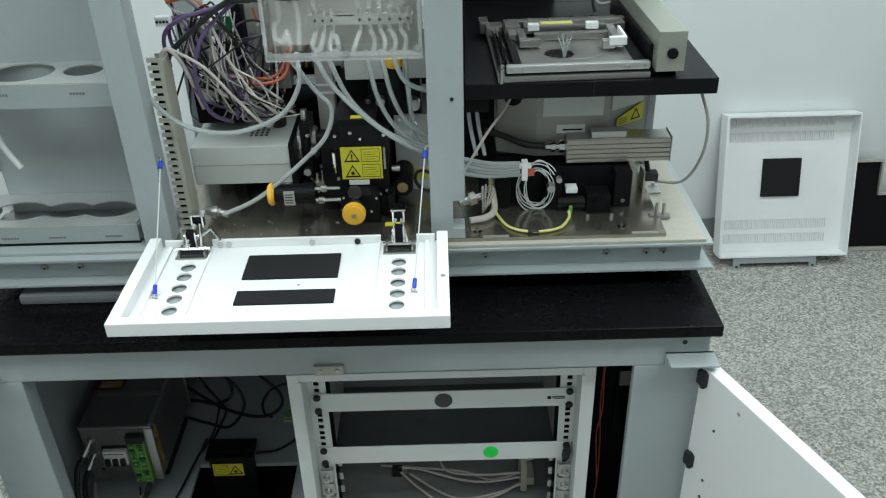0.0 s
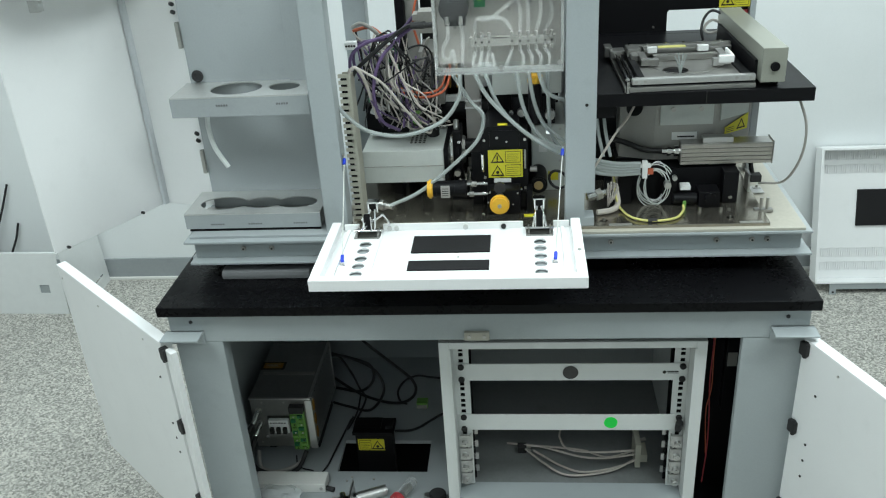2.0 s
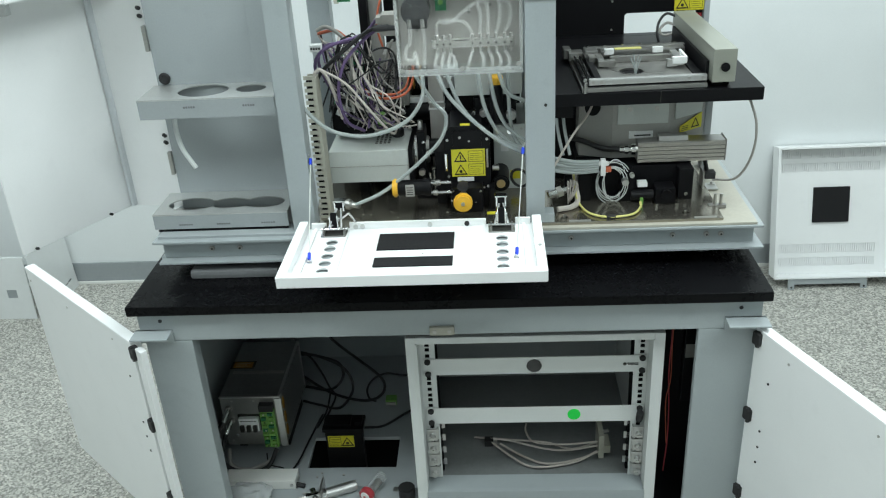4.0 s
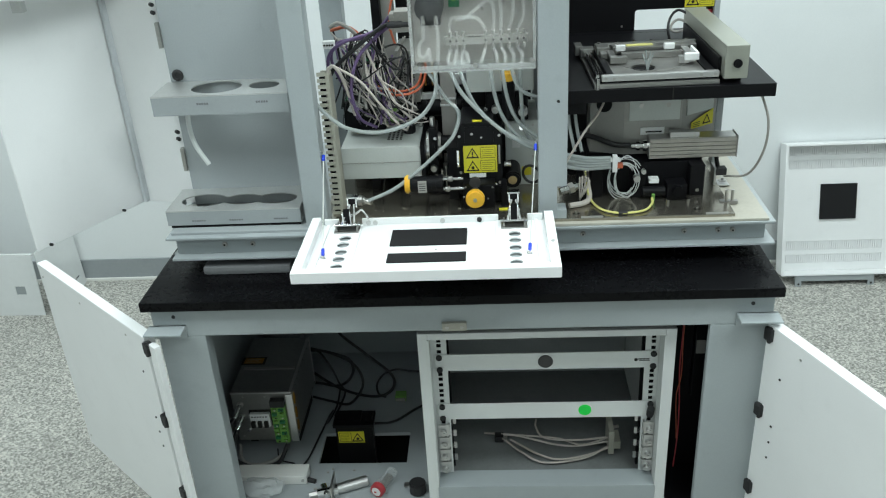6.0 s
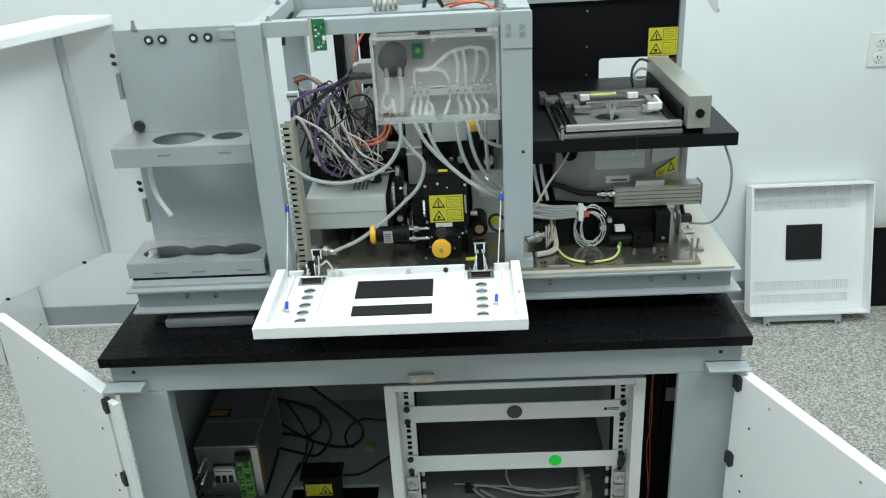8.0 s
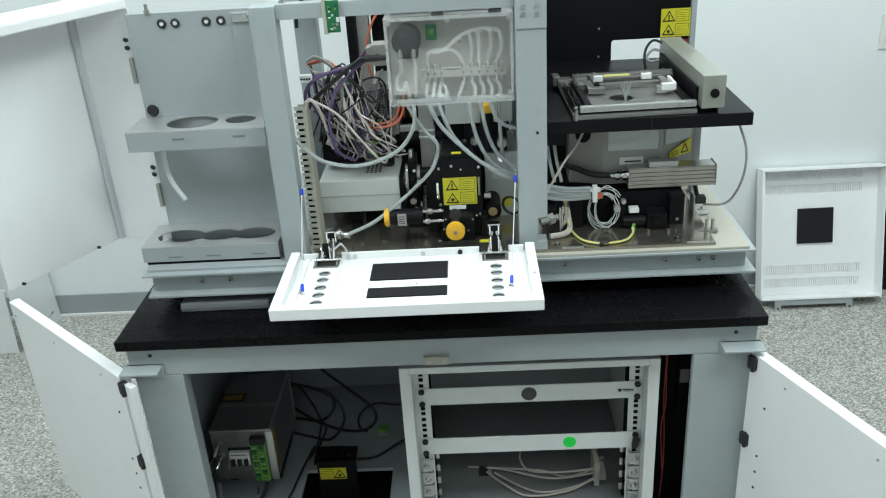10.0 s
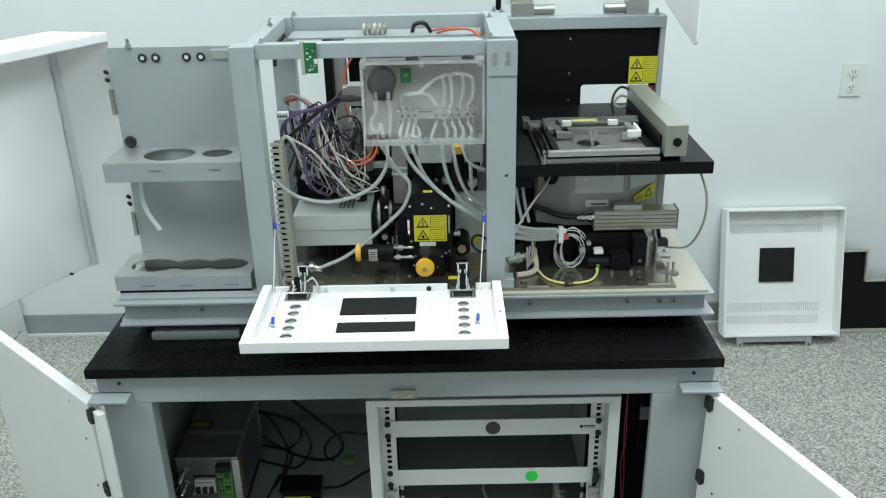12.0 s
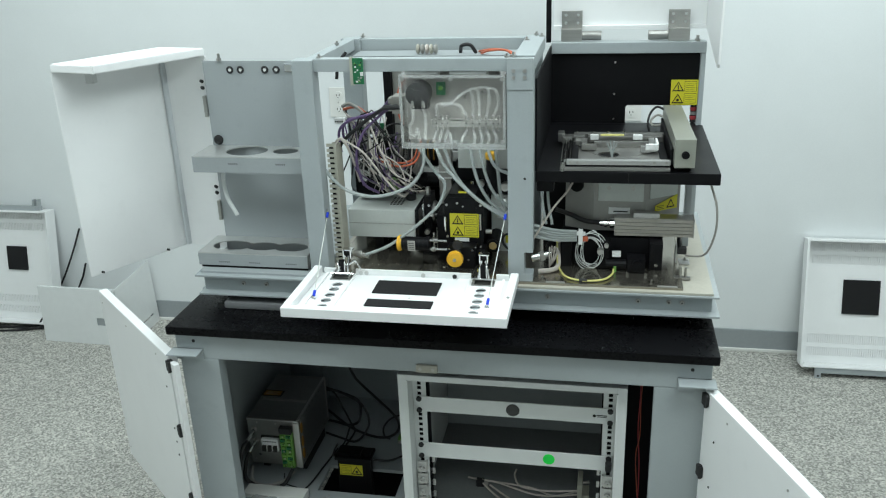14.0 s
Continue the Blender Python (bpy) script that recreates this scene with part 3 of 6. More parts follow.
def tray(z0, z1, y0, loops, x0, x1, label):
    bm = bmesh.new()
    holed(bm, rect(x0, y0, x1, 0.2695), loops, 0.0025, pose(0, 0, z1))
    t = part("bottle_shelf", bm, TRAY, comp, label)
    part("front_lip", B(((x0, y0, z0), (x1, y0 + 0.003, z1 - 0.0026)), bevel=0.0008), GREY2, t)
    part("end_lip", B(((x0, y0 + 0.003, z0), (x0 + 0.003, 0.2695, z1 - 0.0026))), GREY2, t)
    return t


t = tray(1.137, 1.177, 0.165, [disc_loop(-0.395, 0.222, 0.052, ry=0.043), disc_loop(-0.297, 0.225, 0.031, ry=0.027)], -0.514, -0.238, "grey shelf with two round bottle holes")
for x in (-0.41, -0.29):
    part("marking", B(*[((x - 0.012 + i * 0.005, 0.1642, 1.158), (x - 0.0085 + i * 0.005, 0.1651, 1.162)) for i in range(5)]), PADGREY, t)
for x in (-0.43, -0.40, -0.28):
    part("rivet", R(((x, 0.20, 1.134), (x, 0.20, 1.137), 0.004), seg=8), STEEL, t)
t = tray(0.9005, 0.934, 0.152, [[(x, 0.206 + 0.66 * (y - 0.214)) for x, y in union_loop([(-0.458, 0.214, 0.05), (-0.375, 0.214, 0.042), (-0.302, 0.214, 0.044)])]], -0.528, -0.242, "grey shelf with three merged bottle holes")
for x in (-0.46, -0.38, -0.285):
    part("marking", B(*[((x - 0.014 + i * 0.005, 0.1512, 0.909), (x - 0.0105 + i * 0.005, 0.1521, 0.912)) for i in range(6)]), PADGREY, t)
# black strip stands for the shade in the gap under the shelf
part("gap_strip", B(((-0.522, 0.154, 0.8946), (-0.244, 0.158, 0.9003))), BLACKSHEET, comp)
part("drip_pan", B(((-0.52, 0.166, 0.8952), (-0.243, 0.268, 0.8975))), ALU, comp, "bare metal pan")
solo("drain_tube", T([(-0.462, 0.24, 1.14), (-0.468, 0.225, 1.11), (-0.46, 0.215, 1.06), (-0.436, 0.21, 1.014)], 0.005), PALETUBE, "short milky tube hanging below the bottle shelf", "tube", smooth=True)

# ---- hinged compartment cover ----
P0, P1, P2, P3 = Vector((-0.503, 0.285)), Vector((-0.632, 0.306)), Vector((-0.772, 0.062)), Vector((-0.65, 0.035))
cover = thing("compartment_cover", "large white folded steel cover swung open on side hinges", "cover")


def upright(bm, a, b, z0, z1, t):
    d = (b - a).normalized()
    n = Vector((-d.y, d.x)) * t
    vs = [bm.verts.new((p.x, p.y, z)) for z in (z0, z1) for p in (a, b, b + n, a + n)]
    for f in ((3, 2, 1, 0), (4, 5, 6, 7), (0, 1, 5, 4), (1, 2, 6, 5), (2, 3, 7, 6), (3, 0, 4, 7)):
        bm.faces.new([vs[i] for i in f])
    bmesh.ops.bevel(bm, geom=[e for e in bm.edges if all(v in vs for v in e.verts)], offset=0.0015, segments=2, affect="EDGES")


bm = bmesh.new()
upright(bm, P2, P1, 0.893, 1.396, 0.006)
part("front_sheet", bm, WHITE, cover)
bm = bmesh.new()
upright(bm, P1, P0, 0.893, 1.396, 0.005)
part("side_sheet", bm, WHITE, cover)


def slab(loop, z0, z1, bevel=0.002):
    bm = bmesh.new()
    lo, hi = [bm.verts.new((p.x, p.y, z0)) for p in loop], [bm.verts.new((p.x, p.y, z1)) for p in loop]
    bm.faces.new(lo[::-1])
    bm.faces.new(hi)
    for i in range(len(loop)):
        j = (i + 1) % len(loop)
        bm.faces.new((lo[i], lo[j], hi[j], hi[i]))
    bmesh.ops.bevel(bm, geom=bm.edges[:], offset=bevel, segments=2, affect="EDGES")
    return bm


part("top_lip", slab([P0, P1, P2, P3], 1.396, 1.415), WHITE, cover)
# grey strip paints the shade that falls along the cover's inside fold
part("inner_fold", slab([P1 + (P2 - P1) * 0.0 + (P0 - P1) * 0.02, P1 + (P2 - P1) * 0.04 + (P0 - P1) * 0.02, P1 + (P2 - P1) * 0.04 + (P0 - P1) * 0.08, P1 + (P0 - P1) * 0.08], 0.895, 1.395, 0.001), FOLDSHADE, cover, "grey strip standing for shade along the fold")
q = P3 + (P2 - P3) * 0.2 + (P0 - P3) * 0.04
part("catch", B(((q.x - 0.008, q.y - 0.008, 1.375), (q.x + 0.012, q.y + 0.008, 1.3965)), bevel=0.002), ALU, cover, "small metal catch")
for k, z in ((0.1, 0.9), (0.76, 0.9)):
    q = P2 + (P1 - P2) * k + (P0 - P1).normalized() * 0.004
    part("bumper", R(((q.x, q.y - 0.004, z), (q.x + 0.006, q.y - 0.006, z), 0.003), seg=10), RUBBER, cover)
for z in (1.29, 1.02):
    h = part("hinge", B(((-0.513, 0.262, z - 0.04), (-0.5055, 0.272, z + 0.012)), bevel=0.001), STEEL, cover, "steel hinge")
    for dz in (0.03, 0.046):
        part("screw", R(((-0.519, 0.279, z + dz), (-0.513, 0.272, z + dz), 0.0042), seg=10), RUBBER, h)

# ---- fold-down front tray ----
TZ = 0.9135
X0, X1, Y0, Y1 = -0.206, 0.279, -0.127, 0.105
flap = thing("front_flap", "white folded steel front flap hanging open above the bench", "flap")
bm = bmesh.new()
holes = [disc_loop(x, y, 0.0118, 20) for x in (-0.132, 0.201) for y in (0.041, 0.014, -0.017, -0.046, -0.076)]
holed(bm, rect(X0, Y0, X1, Y1), holes, 0.003, pose(0, 0, TZ))
part("flap_sheet", bm, WHITE, flap)
part("sheet_liner", B(((X0 + 0.02, Y0 + 0.02, TZ - 0.0085), (X1 - 0.02, Y1 - 0.02, TZ - 0.007))), GREY2, flap)
part("front_lip", B(((X0, Y0 - 0.004, TZ - 0.004), (X1, Y0 + 0.014, TZ + 0.018)), bevel=0.002), WHITE, flap)
part("side_lip", B(((X0, Y0 + 0.014, TZ - 0.004), (X0 + 0.018, Y1, TZ + 0.018)), bevel=0.002), WHITE, flap)
part("side_lip", B(((X1 - 0.018, Y0 + 0.014, TZ - 0.004), (X1, Y1, TZ + 0.018)), bevel=0.002), WHITE, flap)
part("rear_lip", B(((-0.105, Y1 - 0.006, TZ), (0.17, Y1, TZ + 0.014)), bevel=0.0015), WHITE, flap)
for x0, x1 in ((-0.182, -0.152), (0.228, 0.258)):
    part("rear_tab", B(((x0, Y1 - 0.006, TZ), (x1, Y1, TZ + 0.014)), bevel=0.0015), WHITE, flap)
for x in (-0.108, 0.165):
    part("stiffener", B(((x, Y0 + 0.014, TZ), (x + 0.004, Y1 - 0.006, TZ + 0.003)), bevel=0.001), WHITE, flap)
for x in (-0.176, 0.242):
    part("inner_fold", B(((x, Y0 + 0.014, TZ), (x + 0.006, Y1 - 0.006, TZ + 0.004)), bevel=0.001), WHITE, flap)
for y0, y1 in ((0.0, 0.068), (-0.068, -0.033)):
    part("foam_pad", B(((-0.04, y0, TZ), (0.108, y1, TZ + 0.003)), bevel=0.001), FOAM, flap, "black foam rectangle stuck to the flap")
for x in (-0.092, -0.078, 0.058):
    part("boss", R(((x, Y1 - 0.009, TZ + 0.006), (x, Y1 - 0.006, TZ + 0.006), 0.005), seg=12), ALU, flap)
part("boss", R(((0.132, Y1 - 0.009, TZ + 0.006), (0.132, Y1 - 0.006, TZ + 0.006), 0.005), seg=12), RUBBER, flap)
part("rivet", R(((0.05, -0.017, TZ), (0.05, -0.017, TZ + 0.001), 0.002), seg=8), STEEL, flap)
part("rivet", R(((0.27, -0.03, TZ + 0.018), (0.27, -0.03, TZ + 0.02), 0.0035), seg=8), ALU, flap)
for x, lean in ((-0.132, 0.012), (0.201, 0.0)):
    lt = part("toggle_latch", B(((x - 0.026, 0.064, TZ), (x + 0.026, 0.098, TZ + 0.003)), ((x - 0.022, 0.068, TZ + 0.003), (x - 0.019, 0.094, TZ + 0.011)), ((x + 0.019, 0.068, TZ + 0.003), (x + 0.022, 0.094, TZ + 0.011)), bevel=0.0008), STAGEMETAL, flap, "chromed toggle latch")
    part("base_pad", B(((x - 0.0185, 0.066, TZ + 0.003), (x + 0.0185, 0.096, TZ + 0.0045))), INK, lt)
    part("pivot", R(((x - 0.027, 0.082, TZ + 0.009), (x + 0.027, 0.082, TZ + 0.009), 0.0036), ((x - 0.012, 0.088, TZ + 0.030), (x + 0.012, 0.088, TZ + 0.030), 0.003), seg=12), CHROME, lt)
    for s in (-1, 1):
        bm = R(((x + s * 0.013, 0.082, TZ + 0.009), (x + s * 0.004 + lean, 0.09, TZ + 0.052), 0.0024), seg=8)
        box(bm, (x + s * 0.0075 - 0.0012, 0.079, TZ + 0.010), (x + s * 0.0075 + 0.0012, 0.088, TZ + 0.040), 0.0005)
        part("cheek", bm, CHROME, lt)
    part("lever", B(((x - 0.006, 0.083, TZ + 0.012), (x + 0.006, 0.086, TZ + 0.044)), bevel=0.001), BLACK, lt)
    bm = B(((x - 0.010 + lean, 0.09, TZ + 0.044), (x - 0.007 + lean, 0.102, TZ + 0.064)), ((x + 0.007 + lean, 0.09, TZ + 0.044), (x + 0.010 + lean, 0.102, TZ + 0.064)), ((x - 0.012 + lean, 0.093, TZ + 0.062), (x + 0.012 + lean, 0.110, TZ + 0.065)), bevel=0.0008)
    part("claw", bm, CHROME, lt)
    part("claw_core", B(((x - 0.007 + lean, 0.095, TZ + 0.046), (x + 0.007 + lean, 0.099, TZ + 0.062))), BLACK, lt)
    if lean:
        part("link_arm", R(((x - 0.012, 0.084, TZ + 0.012), (x + 0.03, 0.092, TZ + 0.040), 0.003), ((x + 0.03, 0.092, TZ + 0.040), (x + 0.042, 0.094, TZ + 0.018), 0.0028), seg=8), CHROME, lt)


def support_cord(top, bottom):
    c = thing("support_cord", "thin pale cord with blue end sleeves holding the flap", "cord", group="flap cords")
    top, bottom = Vector(top), Vector(bottom)
    d = (bottom - top).normalized()
    part("line", R((top, bottom, 0.001), seg=8), CORD, c)
    for a, b in ((top + d * 0.006, top + d * 0.02), (bottom - d * 0.021, bottom - d * 0.006)):
        part("sleeve", R((a, b, 0.0033), seg=12, bevel=0.001), BLUE, c, "blue crimp sleeve")
    bm = ring(bmesh.new(), bottom - d * 0.001, (0.3, 1, 0.6), 0.004, 0.0014)
    part("eyelet", bm, STEEL, c)
    part("eyelet", R((top + Vector((-0.006 if top.x < 0 else 0.006, 0.002, 0.003)), top, 0.0022), seg=10), STEEL, c)


support_cord((-0.177, 0.150, 1.054), (-0.162, -0.043, TZ + 0.001))
support_cord((0.2475, 0.138, 1.066), (0.226, -0.045, TZ + 0.001))

# ---- slotted wiring duct ----
duct = thing("wiring_duct", "beige slotted plastic wiring duct standing upright", "cable duct")
part("back_wall", B(((-0.179, 0.225, 0.90), (-0.156, 0.228, 1.20))), DUCT, duct)
part("side_wall", B(((-0.159, 0.187, 0.90), (-0.156, 0.225, 1.20))), DUCT, duct)
for k in range(25):
    z = 0.90 + k * 0.0125
    part("finger", B(((-0.179, 0.183, z), (-0.1625, 0.186, z + 0.0072))), DUCT, duct)
part("edge_rib", B(((-0.1625, 0.183, 0.90), (-0.156, 0.186, 1.207)), bevel=0.0008), DUCT, duct)
part("core", B(((-0.177, 0.195, 0.90), (-0.165, 0.224, 1.195))), BLACKSHEET, duct)

# ---- detector housing ----
det = thing("detector_housing", "light grey metal detector box on the optical plate", "instrument box")
part("housing", B(((-0.162, 0.256, 0.950), (0.008, 0.398, 1.021)), bevel=0.002), LIGHTGREY, det)
part("seam", B(((-0.161, 0.2552, 0.986), (0.007, 0.2562, 0.987))), WARMGREY, det)
for x in (-0.125, -0.075, -0.025):
    part("screw", R(((x, 0.2545, 0.9865), (x, 0.2565, 0.9865), 0.0025), seg=8), STEEL, det)
part("vent_print", B(*[((-0.066 + 0.009 * (i % 4), 0.30 + 0.011 * (i // 4), 1.021), (-0.061 + 0.009 * (i % 4), 0.306 + 0.011 * (i // 4), 1.0216)) for i in range(24)]), INK, det)
part("ribbed_strip", B(*[((-0.03 + 0.009 * i, 0.386, 1.021), (-0.0225 + 0.009 * i, 0.396, 1.031)) for i in range(4)], bevel=0.001), PAPER, det, "white ribbed plastic strip")
part("plug", R(((-0.02, 0.345, 1.021), (-0.02, 0.345, 1.04), 0.0135), ((-0.02, 0.345, 1.04), (-0.02, 0.348, 1.054), 0.006), seg=18, bevel=0.002), RUBBER, det, "round black cable plug")
part("end_plate", B(((0.0085, 0.252, 0.945), (0.018, 0.39, 1.026)), bevel=0.0015), BLACK, det)
for z0, x in ((0.902, -0.1), (0.902, -0.04)):
    part("stand", B(((x - 0.01, 0.31, z0), (x + 0.01, 0.35, 0.952))), BLACK, det)

# ---- beam line between detector and block ----
beam = thing("beam_mount", "black and chrome mirror mount with adjuster rings", "optical mount")
part("flange_ring", R(((0.018, 0.32, 0.995), (0.028, 0.32, 0.995), 0.036), seg=28, bevel=0.003), STEEL, beam, "bright knurled ring")
part("dark_ring", R(((0.028, 0.32, 0.997), (0.042, 0.32, 0.997), 0.045), seg=28, bevel=0.004), BLACK, beam)
part("barrel", R(((0.036, 0.32, 1.0), (0.095, 0.32, 1.0), 0.02), seg=24, bevel=0.002), BLACK, beam)
part("mount_plate", B(((0.026, 0.28, 0.9015), (0.044, 0.34, 1.05)), bevel=0.002), BLACK, beam)
for a, b, r in (((0.034, 0.285, 0.962), (0.034, 0.268, 0.962), 0.007), ((0.034, 0.30, 1.04), (0.034, 0.30, 1.07), 0.006), ((0.06, 0.285, 0.97), (0.06, 0.285, 0.94), 0.006), ((0.05, 0.275, 1.01), (0.05, 0.26, 1.01), 0.005)):
    part("adjuster", R((a, b, r), seg=12, bevel=0.001), STEEL, beam)
part("base_block", B(((0.02, 0.27, 0.9015), (0.09, 0.36, 0.925)), bevel=0.002), BLACK, beam)
part("knurled_ring", R(((0.0185, 0.32, 0.995), (0.0235, 0.32, 0.995), 0.0385), seg=40, bevel=0.001), CHROME, beam, "chromed knurled ring")
part("inner_barrel", R(((0.042, 0.32, 0.997), (0.05, 0.32, 0.997), 0.03), seg=28, bevel=0.002), STAGEMETAL, beam)
part("spring_post", R(((0.052, 0.262, 0.925), (0.052, 0.262, 0.965), 0.0032), ((0.062, 0.262, 0.925), (0.062, 0.262, 0.972), 0.0032), seg=10), CHROME, beam)
part("clamp_bar", B(((0.046, 0.256, 0.942), (0.07, 0.268, 0.949)), bevel=0.001), STAGEMETAL, beam)
for x, z in ((0.03, 0.93), (0.04, 1.03), (0.07, 0.918), (0.082, 0.918), (0.038, 0.945), (0.058, 1.005)):
    part("cap_screw", R(((x, 0.274, z), (x, 0.281, z), 0.0035), seg=10), CHROME, beam)
part("side_cap", R(((0.03, 0.27, 0.935), (0.03, 0.262, 0.935), 0.0095), seg=18, bevel=0.001), BLACK, beam)

lens = thing("lens_barrel", "black lens barrel with an amber end cap on two steel rods", "lens")
part("barrel", R(((-0.012, 0.19, 0.962), (0.05, 0.19, 0.962), 0.0165), seg=24, bevel=0.002), BLACK, lens)
part("end_cap", R(((-0.022, 0.19, 0.962), (-0.011, 0.19, 0.962), 0.0195), seg=24, bevel=0.003), AMBER, lens, "amber plastic end cap")
lb = part("label", B(((0.006, 0.1728, 0.949), (0.024, 0.1738, 0.975))), FROST, lens, "pale grey printed band")
part("label_print", B(*[((0.008, 0.1722, 0.953 + 0.005 * k), (0.021, 0.1729, 0.9545 + 0.005 * k)) for k in range(4)]), INK, lb)
for x in (-0.006, 0.031, 0.041):
    part("groove_ring", R(((x, 0.19, 0.962), (x + 0.003, 0.19, 0.962), 0.0172), seg=24, bevel=0.0006), BLACK, lens)
part("rod_sleeve", R(((0.068, 0.185, 0.973), (0.078, 0.185, 0.973), 0.006), ((0.062, 0.185, 0.951), (0.072, 0.185, 0.951), 0.006), seg=14, bevel=0.001), STAGEMETAL, lens)
part("collar", R(((0.046, 0.19, 0.962), (0.058, 0.19, 0.962), 0.019), seg=20, bevel=0.002), BLACK, lens)
for z in (0.973, 0.951):
    part("guide_rod", R(((0.05, 0.185, z), (0.1, 0.185, z), 0.0035), seg=12), CHROME, lens, "polished steel rod")


def warning_label(parent, m, w, h, two=True):
    """A yellow warning label in the plane y=0 of m, lower left corner at its origin."""
    bm = bmesh.new()
    box(bm, (0, -0.0008, 0), (w, 0, h), 0, m)
    y = part("warning_label", bm, YELLOW, parent, "yellow hazard label with black triangles")
    rows = ((0.54, 0.94), (0.06, 0.46)) if two else ((0.1, 0.9),)
    for a, b in rows:
        z0, z1 = h * a, h * b
        s = z1 - z0
        cx = w * (0.27 if two else 0.74)
        q0 = 0 if two else -0.45
        bm = bmesh.new()
        tri = lambda k: [(cx - 0.58 * s * k, z0 + s * 0.42 - s * 0.42 * k), (cx + 0.58 * s * k, z0 + s * 0.42 - s * 0.42 * k), (cx, z0 + s * 0.42 + s * 0.56 * k)]
        holed(bm, tri(1.0), [tri(0.72)], 0.0005, m @ pose(0, -0.0013, 0, 90))
        part("triangle", bm, INK, y)
        bm = bmesh.new()
        if a > 0.3:
            box(bm, (cx - 0.05 * s, -0.0014, z0 + 0.25 * s), (cx + 0.05 * s, -0.0008, z0 + 0.62 * s), 0, m)
            box(bm, (cx - 0.05 * s, -0.0014, z0 + 0.12 * s), (cx + 0.05 * s, -0.0008, z0 + 0.2 * s), 0, m)
        else:
            rod(bm, m @ Vector((cx, -0.0014, z0 + 0.32 * s)), m @ Vector((cx, -0.0008, z0 + 0.32 * s)), 0.14 * s, 10)
        part("symbol", bm, INK, y)
        bm = bmesh.new()
        holed(bm, rect(w * (0.5 + q0), z0, w * (0.95 + q0), z1), [rect(w * (0.512 + q0), z0 + 0.0008, w * (0.938 + q0), z1 - 0.0008)], 0.0005, m @ pose(0, -0.0013, 0, 90))
        for i in range(4):
            box(bm, (w * (0.55 + q0), -0.0012, z0 + s * (0.2 + 0.18 * i)), (w * ((0.9 if i % 2 else 0.84) + q0), -0.0008, z0 + s * (0.222 + 0.18 * i)), 0, m)
        part("print", bm, INK, y)
    return y


# ---- central black optics block ----
blk = thing("optics_block", "black anodised optics block with a yellow hazard label", "optics block")
bm = bmesh.new()
holed(bm, [(0.092, 0.918), (0.172, 0.918), (0.182, 0.93), (0.182, 1.05), (0.165, 1.078), (0.10, 1.078), (0.088, 1.06), (0.088, 0.93)], [], 0.11, pose(0, 0.226, 0, 90) )
part("body", bm, BLACK, blk)
part("lower_body", B(((0.098, 0.19, 0.9015), (0.165, 0.30, 0.955)), bevel=0.004), BLACK, blk)
warning_label(blk, pose(0.101, 0.2255, 0.969), 0.07, 0.06)
part("serial_label", B(((0.112, 0.2245, 0.958), (0.147, 0.2257, 0.967))), PAPER, blk)
part("focus_knob", R(((0.124, 0.145, 0.941), (0.124, 0.16, 0.941), 0.0195), seg=32, bevel=0.003), AMBER, blk, "round amber focus knob")
part("knob_hub", R(((0.124, 0.142, 0.941), (0.124, 0.146, 0.941), 0.004), ((0.124, 0.16, 0.941), (0.124, 0.19, 0.941), 0.009), seg=12), STEEL, blk)
part("top_tag", B(((0.122, 0.23, 1.0785), (0.142, 0.242, 1.0795))), YELLOW, blk)
for x, z in ((0.094, 1.05), (0.176, 1.05), (0.094, 0.97), (0.176, 0.945), (0.12, 1.055)):
    part("screw", R(((x, 0.2235, z), (x, 0.2265, z), 0.003), seg=8), STEEL, blk)
part("side_bracket", B(((0.178, 0.2, 0.9015), (0.19, 0.235, 0.95)), ((0.165, 0.215, 0.905), (0.178, 0.23, 0.94)), bevel=0.002), BLACK, blk)
part("side_plate", B(((0.066, 0.24, 0.9015), (0.088, 0.31, 1.02)), bevel=0.002), BLACK, blk)
part("rear_column", B(((0.10, 0.335, 0.9015), (0.2, 0.42, 1.13)), bevel=0.004), BLACK, blk)
part("upper_head", B(((0.15, 0.30, 1.055), (0.24, 0.38, 1.115)), bevel=0.004), BLACK, blk)
part("objective", R(((0.198, 0.272, 1.07), (0.198, 0.272, 1.152), 0.0135), seg=20, bevel=0.002), BLACK, blk)
part("upper_knob", R(((0.228, 0.30, 1.08), (0.228, 0.275, 1.08), 0.010), seg=16, bevel=0.002), STEEL, blk)
part("upper_knob", R(((0.17, 0.30, 1.085), (0.17, 0.28, 1.085), 0.008), seg=16, bevel=0.002), STEEL, blk)
part("amber_collar", R(((0.198, 0.272, 1.152), (0.198, 0.272, 1.168), 0.015), seg=20, bevel=0.002), AMBER, blk, "amber ring")
part("white_rail", B(((0.05, 0.43, 1.10), (0.15, 0.44, 1.125)), bevel=0.001), PAPER, blk)

part("recess", R(((0.124, 0.186, 0.962), (0.124, 0.1905, 0.962), 0.012), seg=24), SMOKED, blk)
part("edge_rod", R(((0.09, 0.22, 0.985), (0.09, 0.22, 1.022), 0.003), seg=10), CHROME, blk)
part("edge_rod", R(((0.176, 0.22, 0.99), (0.176, 0.22, 1.03), 0.0022), seg=10), STEEL, blk)
for x, z in ((0.1, 0.93), (0.15, 0.925), (0.16, 0.95), (0.104, 0.952), (0.14, 1.06), (0.168, 0.958)):
    part("screw", R(((x, 0.187, z), (x, 0.1905, z), 0.0022), seg=8), CHROME, blk)
part("cap_plate", B(((0.105, 0.224, 1.035), (0.165, 0.2262, 1.07)), bevel=0.001), BLACK, blk)
part("side_knob", R(((0.186, 0.24, 0.98), (0.2, 0.24, 0.98), 0.006), seg=12), STEEL, blk)
